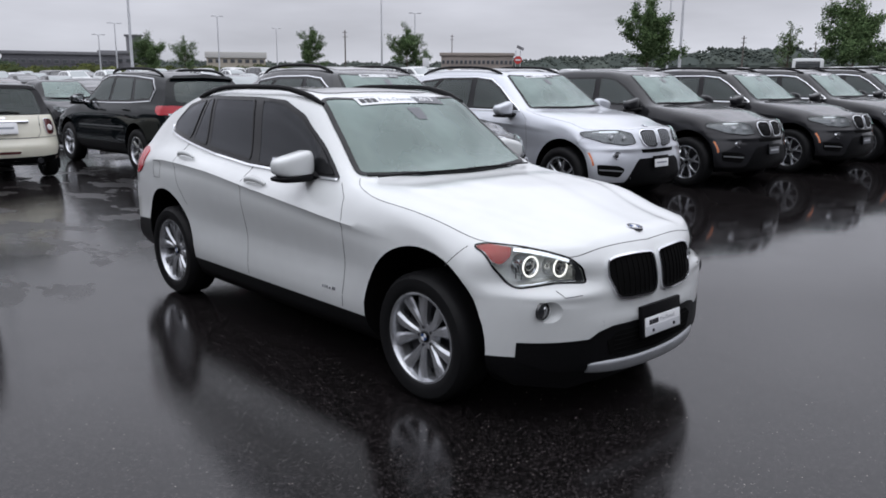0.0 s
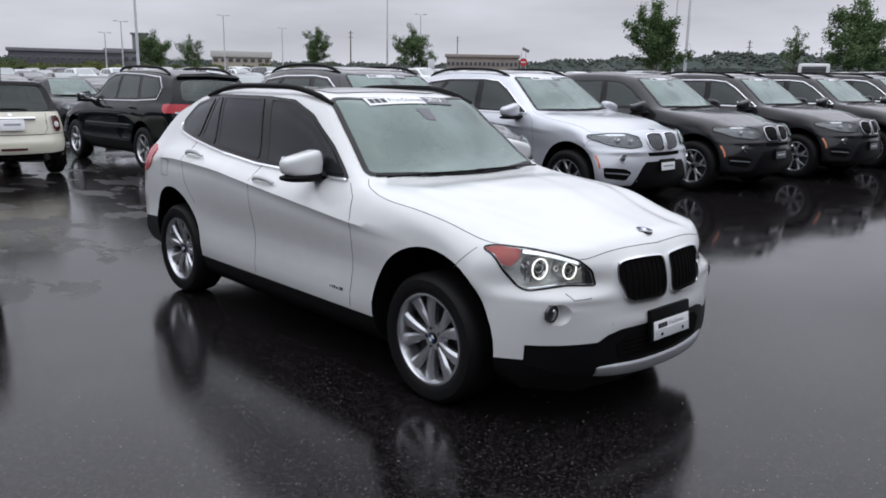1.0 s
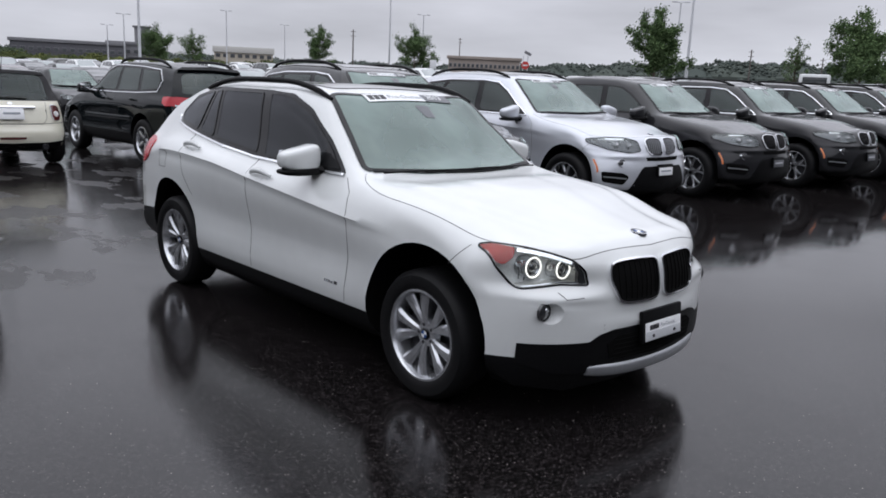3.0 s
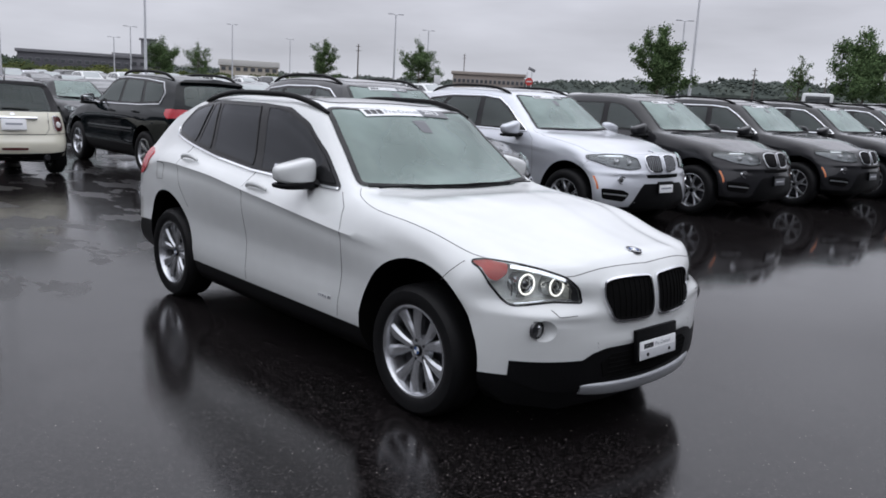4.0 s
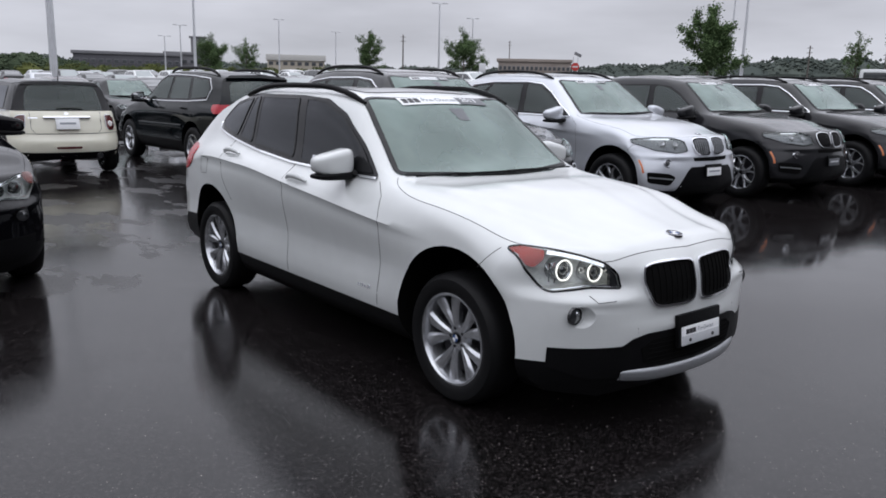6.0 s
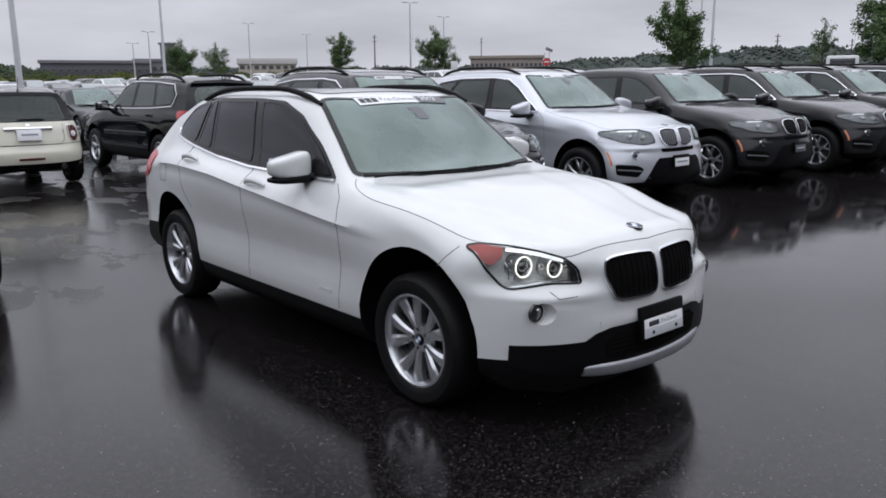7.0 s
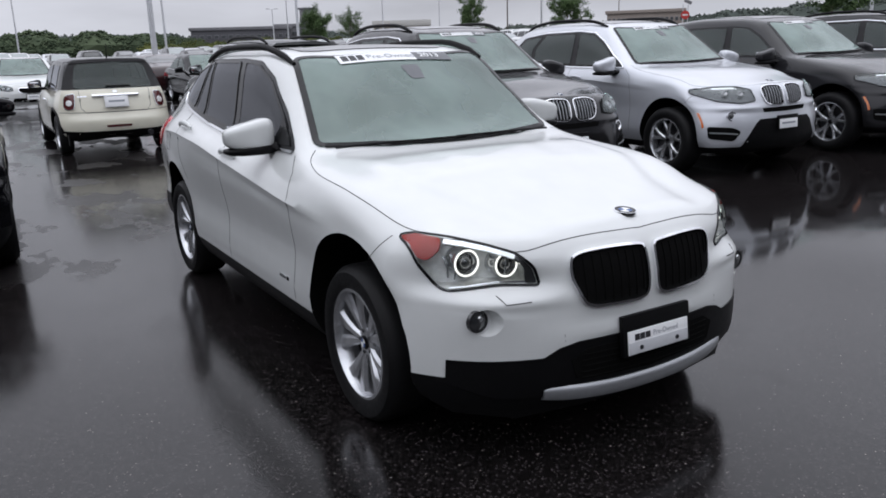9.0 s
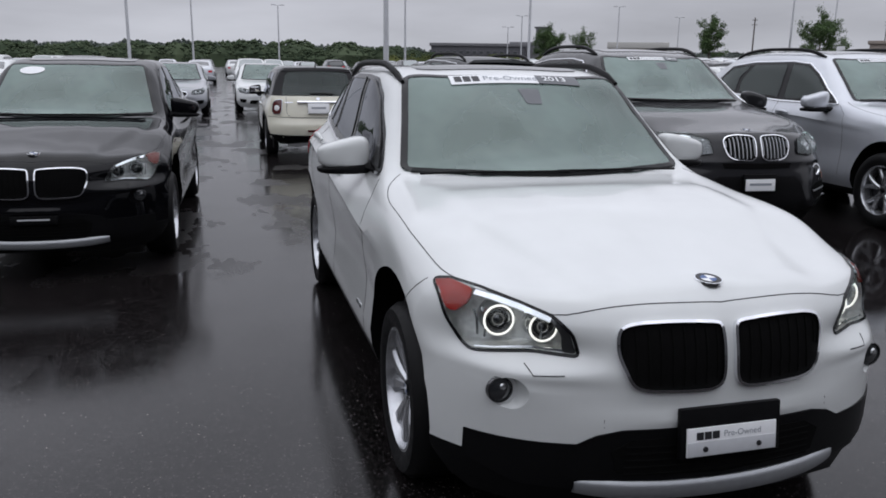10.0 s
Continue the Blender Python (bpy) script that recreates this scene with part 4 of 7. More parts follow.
def plate(car, x, z, w, h, bracket_h, lean, front=True, text=True, holder=PLASTIC, face=PLATE_WHITE):
    """A dealer plate in a black holder."""
    k = 1 if front else -1
    m = pose(x, 0, z, 0, -lean * k, 0)
    b = box((0.022, w * 1.12, bracket_h), (0, 0, (bracket_h - h) * 0.5 - 0.008), 0.006)
    bmesh.ops.transform(b, matrix=m, verts=b.verts)
    host = part("plate_bracket", b, holder, car, "black licence plate bracket")
    b = box((0.006, w, h), (k * 0.014, 0, 0), 0.002)
    bmesh.ops.transform(b, matrix=m, verts=b.verts)
    part("dealer_plate", b, face, host, "dealer plate")
    if text:
        b = box((0.004, w * 0.985, h * 0.50), (k * 0.0165, 0, -h * 0.235), 0.001)
        bmesh.ops.transform(b, matrix=m, verts=b.verts)
        part("lower_band", b, PLATE_GREY, host, "pale grey lower half of the plate")
        turn = Matrix(((0, 0, k, k * 0.0182), (k, 0, 0, 0), (0, 1, 0, 0), (0, 0, 0, 1)))
        t = lettering("Pre-Owned", h * 0.31, "LEFT")
        bmesh.ops.transform(t, matrix=m @ turn @ Matrix.Translation((-w * 0.10, h * 0.22, 0)), verts=t.verts)
        part("plate_text", t, INK_GREY, host, smooth=False)
        for i in range(3):
            t = box((0.002, w * 0.075, h * 0.26), (k * 0.0178, k * (-w * 0.36 + w * 0.088 * i), h * 0.22))
            bmesh.ops.transform(t, matrix=m, verts=t.verts)
            part("logo_bar", t, INK, host, smooth=False)
        for y in (-w * 0.3, w * 0.3):
            t = lathe([(0.0001, 0.004), (0.008, 0.003), (0.009, -0.002)], 10, "X")
            bmesh.ops.transform(t, matrix=m @ Matrix.Translation((k * 0.019, y, -h * 0.25)), verts=t.verts)
            part("plate_screw", t, DARK_ALLOY, host)
    else:
        t = box((0.002, w * 0.75, h * 0.2), (k * 0.0178, 0, h * 0.05))
        bmesh.ops.transform(t, matrix=m, verts=t.verts)
        part("plate_bar", t, INK_GREY if face == PLATE_WHITE else PLATE_GREY, host, smooth=False)


# ---- compact crossover ----
COMPACT = dict(
    wb=2.76, W=0.895, sn=0.45, rn=0.60, track=0.74, floor=(0.19, 0.36, 0.60), cap_z=(0.75, 0.52), wheel=(0.329, 0.233, 0.225, "v"),
    arch=(0.015, 0.375, 0.422), arch_back=-0.0, cabin=(-3.15, -0.66), ws_low=1.02, clad_z=0.355, crease=0.015, hollow=0.035, hood_ridge=0.016, lamp_depth=0.105, fog=(0.671, 0.571, 0.628),
    rows=[(0.45, 0.865, 0.70, 0.82, 0.79, 0.76, 0.833, 0.45, 0.84, 0.85),
          (0.0, 0.885, 0.80, 0.845, 0.895, 0.78, 0.95, 0.45, 0.975, 0.988),
          (-0.40, 0.89, 0.825, 0.815, 0.965, 0.745, 1.0, 0.46, 1.022, 1.03),
          (-0.62, 0.89, 0.84, 0.79, 1.005, 0.74, 1.03, 0.68, 1.04, 1.10),
          (-0.95, 0.89, 0.87, 0.775, 1.03, 0.715, 1.175, 0.61, 1.265, 1.325),
          (-1.22, 0.89, 0.895, 0.77, 1.04, 0.665, 1.345, 0.565, 1.45, 1.475),
          (-1.60, 0.89, 0.93, 0.77, 1.05, 0.635, 1.44, 0.58, 1.492, 1.52),
          (-2.20, 0.89, 0.985, 0.77, 1.08, 0.625, 1.44, 0.58, 1.49, 1.522),
          (-2.76, 0.88, 1.0, 0.755, 1.13, 0.605, 1.385, 0.54, 1.45, 1.482),
          (-3.36, 0.82, 0.96, 0.68, 1.09, 0.54, 1.315, 0.46, 1.365, 1.40)],
    nose=([0.20, 0.27, 0.34, 0.45, 0.55, 0.66, 0.76, 0.82, 0.87, 0.95], [0.755, 0.79, 0.80, 0.80, 0.795, 0.785, 0.76, 0.725, 0.665, 0.58]),
    bow=(0.28, 0.55, 0.12, 0.55),
    tail=([0.25, 0.45, 0.62, 0.85, 1.0, 1.15, 1.35, 1.5], [-3.55, -3.66, -3.67, -3.62, -3.56, -3.47, -3.28, -3.14]), rbow=(0.14, 0.55),
    windshield=[(-0.48, 0.0), (-0.51, 0.36), (-0.68, 0.69), (-0.95, 0.625), (-1.225, 0.565), (-1.20, 0.25), (-1.195, 0.0)],
    windows=[("front_door_window", [(-0.807, 1.06), (-0.975, 1.19), (-1.234, 1.35), (-1.477, 1.43), (-1.60, 1.445), (-1.735, 1.447), (-1.605, 1.055)]),
             ("rear_door_window", [(-1.83, 1.448), (-2.38, 1.446), (-2.275, 1.12), (-1.70, 1.07)]),
             ("fixed_pane", [(-2.42, 1.445), (-2.50, 1.437), (-2.525, 1.15), (-2.315, 1.125)]),
             ("quarter_window", [(-2.545, 1.432), (-2.70, 1.41), (-2.83, 1.372), (-2.945, 1.26), (-2.90, 1.207), (-2.565, 1.157)])],
    dlo=[(-0.74, 1.04), (-0.975, 1.212), (-1.234, 1.37), (-1.477, 1.45), (-1.8, 1.464), (-2.40, 1.462), (-2.56, 1.452), (-2.85, 1.392), (-2.975, 1.262), (-2.92, 1.19), (-2.56, 1.138), (-2.25, 1.097), (-1.7, 1.048)],
    chrome_line=[(-0.75, 1.034), (-1.2, 1.034), (-1.7, 1.043), (-2.1, 1.073), (-2.3, 1.098), (-2.55, 1.132), (-2.80, 1.17), (-2.925, 1.19), (-2.98, 1.235)],
    mirror=(-1.01, -0.892, 1.105, 0.98, 0.95), seats=(-1.55, 0.55, 0.37), dash=(-0.95, 0.86),
    headlight=[(0.445, 0.680), (0.466, 0.745), (0.516, 0.795), (0.597, 0.825), (0.675, 0.846), (0.751, 0.852), (0.797, 0.839), (0.787, 0.755), (0.746, 0.680), (0.727, 0.667), (0.57, 0.685)],
    lamp_dark=[(0.449, 0.684), (0.468, 0.745), (0.517, 0.791), (0.526, 0.787), (0.498, 0.74), (0.490, 0.688)],
    lamp_corner=[(0.794, 0.837), (0.752, 0.849), (0.708, 0.842), (0.728, 0.805), (0.765, 0.768), (0.784, 0.777)],
    lamp_bar=[(0.522, 0.785), (0.60, 0.813), (0.66, 0.828), (0.705, 0.834)],
    lamp_sill=[(0.455, 0.689), (0.57, 0.695), (0.72, 0.677)],
    halos=[(0.640, 0.753, 0.046, 0.525), (0.526, 0.746, 0.042, 0.605)],
    kidney=[(0.021, 0.765), (0.040, 0.778), (0.18, 0.784), (0.30, 0.780), (0.345, 0.762), (0.343, 0.69), (0.312, 0.610), (0.270, 0.590), (0.06, 0.584), (0.021, 0.605)],
    sculpt=[(0.020, 0.62, 0.20, 0.630, 0.026), (0.024, 0.67, 0.15, 0.57, 0.05), (0.012, 0.0, 0.60, 0.492, 0.022), (0.012, 0.18, 0.17, 0.70, 0.16), (-0.040, 0.60, 0.20, 0.695, 0.040)],
    flutes=[(0.700, 0.70, 0.705, 0.80), (0.720, 0.70, 0.727, 0.79), (0.552, 0.70, 0.552, 0.78)],
    hood_seam=[(-0.655, 0.695), (-0.59, 0.76), (-0.42, 0.80), (0.045, 0.806), (0.343, 0.756), (0.488, 0.677), (0.588, 0.60), (0.655, 0.516), (0.666, 0.48), (0.691, 0.328), (0.715, 0.15), (0.722, 0.0)],
    side_seams=[[(-0.715, 1.025), (-0.625, 0.96), (-0.585, 0.86), (-0.578, 0.74), (-0.60, 0.37)], [(-1.645, 1.04), (-1.64, 0.85), (-1.60, 0.37)],
                [(-2.56, 1.13), (-2.60, 1.0), (-2.53, 0.86), (-2.40, 0.72)], [(0.29, 0.835), (0.235, 0.775), (0.20, 0.735)],
                [(-2.98, 0.985), (-2.84, 0.985), (-2.83, 0.87), (-2.95, 0.865), (-2.98, 0.985)]],
    sticker=(-1.186, 0.80, -0.34, 0.12, 0.345, 0.078), sticker_text=0.062,
)


def compact_crossover(name, label, paint, at, group="", lit=True):
    spec = COMPACT
    car = thing(name, label, "car", group)
    b, tree = skin(spec)
    shell(spec, b, paint, car)
    wheel(spec, car)
    glazing(spec, tree, car, GLASS_DARK, GLASS_FRONT)
    seats(spec, car)
    door_mirror(spec, car, paint)
    for x, z in ((-1.48, 0.955), (-2.447, 1.04)):
        handle(tree, car, x, z, paint)
    sail = [(-0.80, 1.058), (-0.86, 1.10), (-0.975, 1.19), (-0.965, 1.055)]
    both("mirror_sail", panel(tree, rounded(sail, 0.012), "side", 0.010, 0.006, 0.03), TRIM, car)
    seams(tree, spec, car)
    head_lamp(tree, spec, car, lit, RED_AMBER if lit else DULL_AMBER)
    kidney_grille(tree, spec, car, 9, LINER)
    emblem(tree, car, "top", 0.645, 0.0, 0.041)
    if lit:
        sticker(tree, car, spec)
    else:
        oval = [(-1.09 + 0.045 * math.sin(a), -0.36 + 0.10 * math.cos(a)) for a in np.linspace(0, 2 * math.pi, 21)[:-1]]
        part("window_sticker", panel(tree, oval, "top", 0.010, 0.002, 0.03), PLATE_WHITE, car, "white oval windshield sticker")
    # lower black cladding and skid plate
    low = symf([(0.0, 0.47), (0.16, 0.47), (0.33, 0.467), (0.405, 0.45), (0.46, 0.421), (0.752, 0.424), (0.755, 0.336), (0.62, 0.28), (0.0, 0.24)])
    part("lower_bumper", panel(tree, low, "front", 0.005, 0.01), PLASTIC, car, "black plastic lower bumper")
    mouth = symf([(0.0, 0.44), (0.30, 0.435), (0.36, 0.40), (0.34, 0.33), (0.0, 0.31)])
    part("air_intake", panel(tree, mouth, "front", 0.008, 0.004), LINER, car)
    for i in range(5):
        z = 0.325 + 0.022 * i
        part("intake_slat", ribbon(tree, [(-0.32, z), (0.0, z), (0.32, z)], "front", 0.006, 0.011), LINER, car)
    skid = bmesh.new()
    rows = []
    for y in np.linspace(-0.46, 0.46, 33):
        f = abs(y) / 0.46
        x, up = nose_x(spec, y, 0.30) + 0.002, 0.020 * f ** 2.5
        thin = 1.0 - 0.15 * f ** 6
        rows.append([skid.verts.new((x + dx - 0.012 * f ** 6, y, 0.262 + up + dz * thin)) for dx, dz in ((-0.035, 0.030), (0.004, 0.030), (0.011, 0.024), (0.016, 0.008), (0.014, -0.012), (0.008, -0.026), (-0.008, -0.034), (-0.06, -0.040))])
    for p, q in zip(rows, rows[1:]):
        for m in range(7):
            skid.faces.new((p[m], q[m], q[m + 1], p[m + 1]))
    skid.faces.new(rows[0])
    skid.faces.new(rows[-1][::-1])
    bmesh.ops.recalc_face_normals(skid, faces=skid.faces)
    part("skid_plate", skid, SATIN, car, "silver skid plate")
    both("rear_cladding", panel(tree, [(-3.13, 0.52), (-3.40, 0.50), (-3.40, 0.30), (-3.08, 0.29)], "side", 0.006, 0.01), PLASTIC, car)
    # roof rails and roof glass
    pts = []
    for t in np.linspace(0, 1, 15):
        x = -1.16 - 1.56 * t
        p, n = drop(tree, "top", x, -0.585 + 0.02 * abs(2 * t - 1) ** 2)
        pts.append(p + Vector((0, -0.01, 0.006 + 0.034 * (1 - abs(2 * t - 1) ** 2.2))))
    if lit:
        both("roof_rail", tube(pts, [0.010] + [0.016] * 13 + [0.010], 10, 1.1), PLASTIC, car, "black roof rail")
    part("sunroof", panel(tree, rounded(sym([(-1.36, 0.0), (-1.37, 0.45), (-1.95, 0.46), (-2.45, 0.44), (-2.47, 0.0)]), 0.05), "top", 0.004, 0.008), ROOF_GLASS, car, "wet dark glass sunroof")
    # fog lamps in their scoops
    for k in (1, -1):
        y, z, x = spec["fog"]
        m = Matrix.Translation((x + 0.005, k * (y - 0.003), z)) @ Vector((1, 0, 0)).to_track_quat("Z", "Y").to_matrix().to_4x4()
        ring = lathe([(0.036, -0.012), (0.036, 0.004), (0.040, 0.004), (0.042, -0.01)], 28, "Z")
        bmesh.ops.transform(ring, matrix=m, verts=ring.verts)
        fog = part("fog_lamp", ring, LAMP_DARK, car, "round fog lamp in a painted scoop")
        lens = lathe([(0.0001, 0.006), (0.022, 0.004), (0.034, 0.0), (0.036, -0.006)], 28, "Z")
        bmesh.ops.transform(lens, matrix=m, verts=lens.verts)
        part("lens", lens, LENS_DARK, fog)
        bulb = lathe([(0.0001, 0.010), (0.008, 0.009), (0.013, 0.002)], 14, "Z")
        bmesh.ops.transform(bulb, matrix=m @ Matrix.Translation((0.008, 0.01, 0)), verts=bulb.verts)
        part("bulb", bulb, LAMP_SILVER, fog)
    for k in (1, -1):
        part("washer_cover", ribbon(tree, [(k * 0.60, 0.655), (k * 0.585, 0.628), (k * 0.50, 0.632)], "front", 0.004, 0.0015), SEAM, car)
        part("tow_cover", ribbon(tree, [(k * 0.385, 0.50), (k * 0.385, 0.475)], "front", 0.002, 0.001), SEAM, car)
    tail = [(-3.16, 1.03), (-3.30, 1.06), (-3.50, 1.04), (-3.55, 0.90), (-3.30, 0.86), (-3.19, 0.92)]
    both("tail_lamp", panel(tree, rounded(tail, 0.03), "side", 0.008, 0.012), RED_LENS, car, "red tail lamp")
    for i, (w, h) in enumerate(((0.038, 0.018), (0.022, 0.013), (0.018, 0.016), (0.015, 0.016), (0.017, 0.015))):
        x = -0.66 - sum((0.043, 0.026, 0.022, 0.02, 0.022)[:i])
        both("badge_bar", panel(tree, [(x, 0.445), (x - w * 0.85, 0.445), (x - w * 0.85, 0.445 + h), (x, 0.445 + h)], "side", 0.003, 0.003, 0.03), CHROME, car)
    if lit:
        plate(car, 0.822, 0.432, 0.305, 0.088, 0.155, 6)
    else:
        plate(car, 0.812, 0.44, 0.27, 0.05, 0.06, 6, text=False, face=PLASTIC)
    cab = box((0.10, 0.10, 0.10), (-1.10, 0.0, 1.335), 0.03)
    box((0.03, 0.22, 0.065), (-1.16, 0.0, 1.295), 0.015, None, cab)
    part("rear_view_mirror", cab, INTERIOR, car)
    fin = lathe([(0.0001, 0.0), (0.035, 0.0), (0.02, 0.03), (0.0001, 0.05)], 12, "Z")
    bmesh.ops.transform(fin, matrix=pose(-2.9, 0, 1.47) @ Matrix.Diagonal((2.0, 0.5, 1, 1)), verts=fin.verts)
    part("antenna_fin", fin, paint, car)
    car.matrix_world = at
    return car


# ---- large crossover ----
LARGE = dict(
    wb=2.933, W=0.955, sn=0.50, rn=0.70, track=0.82, floor=(0.25, 0.42, 0.70), cap_z=(0.85, 0.62), wheel=(0.372, 0.250, 0.255, "y"),
    arch=(0.01, 0.42, 0.435), arch_back=0.0, cabin=(-3.35, -0.72), ws_low=1.14, clad_z=0.335, crease=0.012, sculpt=[(0.018, 0.62, 0.25, 0.745, 0.03), (-0.02, 0.70, 0.10, 0.52, 0.06)],
    rows=[(0.50, 0.915, 0.83, 0.85, 0.905, 0.77, 0.945, 0.48, 0.965, 0.985),
          (0.0, 0.945, 0.93, 0.905, 1.02, 0.80, 1.075, 0.48, 1.108, 1.12),
          (-0.45, 0.95, 0.96, 0.89, 1.10, 0.81, 1.142, 0.49, 1.162, 1.168),
          (-0.68, 0.95, 0.98, 0.88, 1.155, 0.82, 1.175, 0.74, 1.188, 1.26),
          (-1.05, 0.95, 1.0, 0.875, 1.168, 0.80, 1.325, 0.67, 1.43, 1.49),
          (-1.38, 0.95, 1.02, 0.87, 1.175, 0.73, 1.53, 0.61, 1.64, 1.665),
          (-1.80, 0.95, 1.03, 0.87, 1.18, 0.70, 1.635, 0.63, 1.695, 1.73),
          (-2.40, 0.95, 1.045, 0.87, 1.195, 0.695, 1.645, 0.63, 1.705, 1.742),
          (-2.933, 0.95, 1.06, 0.86, 1.225, 0.69, 1.62, 0.61, 1.68, 1.715),
          (-3.633, 0.88, 1.04, 0.79, 1.19, 0.62, 1.50, 0.52, 1.57, 1.60)],
    nose=([0.25, 0.33, 0.42, 0.55, 0.70, 0.82, 0.92, 0.98, 1.04], [0.74, 0.83, 0.86, 0.86, 0.84, 0.815, 0.775, 0.72, 0.62]),
    bow=(0.25, 0.40, 0.45, 0.65),
    tail=([0.3, 0.55, 0.75, 1.0, 1.2, 1.4, 1.6, 1.75], [-3.9, -4.0, -4.0, -3.95, -3.85, -3.7, -3.5, -3.35]), rbow=(0.14, 0.40),
    windshield=[(-0.535, 0.0), (-0.60, 0.40), (-0.72, 0.735), (-1.05, 0.66), (-1.345, 0.59), (-1.315, 0.3), (-1.305, 0.0)],
    windows=[("front_door_window", [(-0.87, 1.19), (-1.04, 1.29), (-1.28, 1.45), (-1.50, 1.56), (-1.66, 1.585), (-1.80, 1.59), (-1.74, 1.19)]),
             ("rear_door_window", [(-1.88, 1.59), (-2.55, 1.58), (-2.72, 1.40), (-2.68, 1.235), (-1.84, 1.195)]),
             ("quarter_window", [(-2.60, 1.575), (-3.02, 1.535), (-3.22, 1.40), (-3.15, 1.27), (-2.74, 1.24), (-2.77, 1.40)])],
    dlo=[(-0.80, 1.172), (-1.04, 1.305), (-1.28, 1.47), (-1.50, 1.575), (-1.8, 1.605), (-2.55, 1.598), (-3.03, 1.55), (-3.26, 1.40), (-3.17, 1.25), (-2.72, 1.218), (-1.8, 1.176)],
    chrome_line=[(-0.79, 1.168), (-1.04, 1.312), (-1.28, 1.478), (-1.50, 1.585), (-1.8, 1.614), (-2.55, 1.607), (-3.04, 1.558), (-3.28, 1.40), (-3.18, 1.24), (-2.72, 1.21), (-1.8, 1.168), (-0.8, 1.165)],
    mirror=(-0.92, -1.05, 1.20, 1.15, 1.15), seats=(-1.75, 0.66, 0.40), dash=(-1.05, 1.03),
    headlight=[(0.40, 0.81), (0.42, 0.925), (0.56, 0.965), (0.72, 0.962), (0.865, 0.935), (0.87, 0.895), (0.75, 0.82), (0.55, 0.79)],
    lamp_bar=[(0.46, 0.925), (0.60, 0.952), (0.74, 0.948)],
    halos=[(0.66, 0.885, 0.05), (0.53, 0.875, 0.048)],
    kidney=[(0.025, 0.955), (0.19, 0.965), (0.29, 0.945), (0.315, 0.90), (0.285, 0.80), (0.23, 0.765), (0.07, 0.755), (0.028, 0.785)],
    hood_seam=[(-0.735, 0.80), (-0.6, 0.845), (-0.3, 0.855), (0.0, 0.84), (0.18, 0.825), (0.34, 0.77), (0.46, 0.68), (0.58, 0.52), (0.66, 0.40), (0.70, 0.25), (0.72, 0.0)],
    side_seams=[[(-0.75, 1.16), (-0.63, 1.08), (-0.60, 0.90), (-0.62, 0.45)], [(-1.80, 1.17), (-1.81, 0.9), (-1.77, 0.46)],
                [(-2.72, 1.22), (-2.78, 1.05), (-2.66, 0.90), (-2.50, 0.75)], [(0.36, 0.92), (0.30, 0.86), (0.26, 0.80)]],
    sticker=(-1.295, 0.80, -0.30, 0.12, 0.28, 0.06), sticker_text=0.056,
)


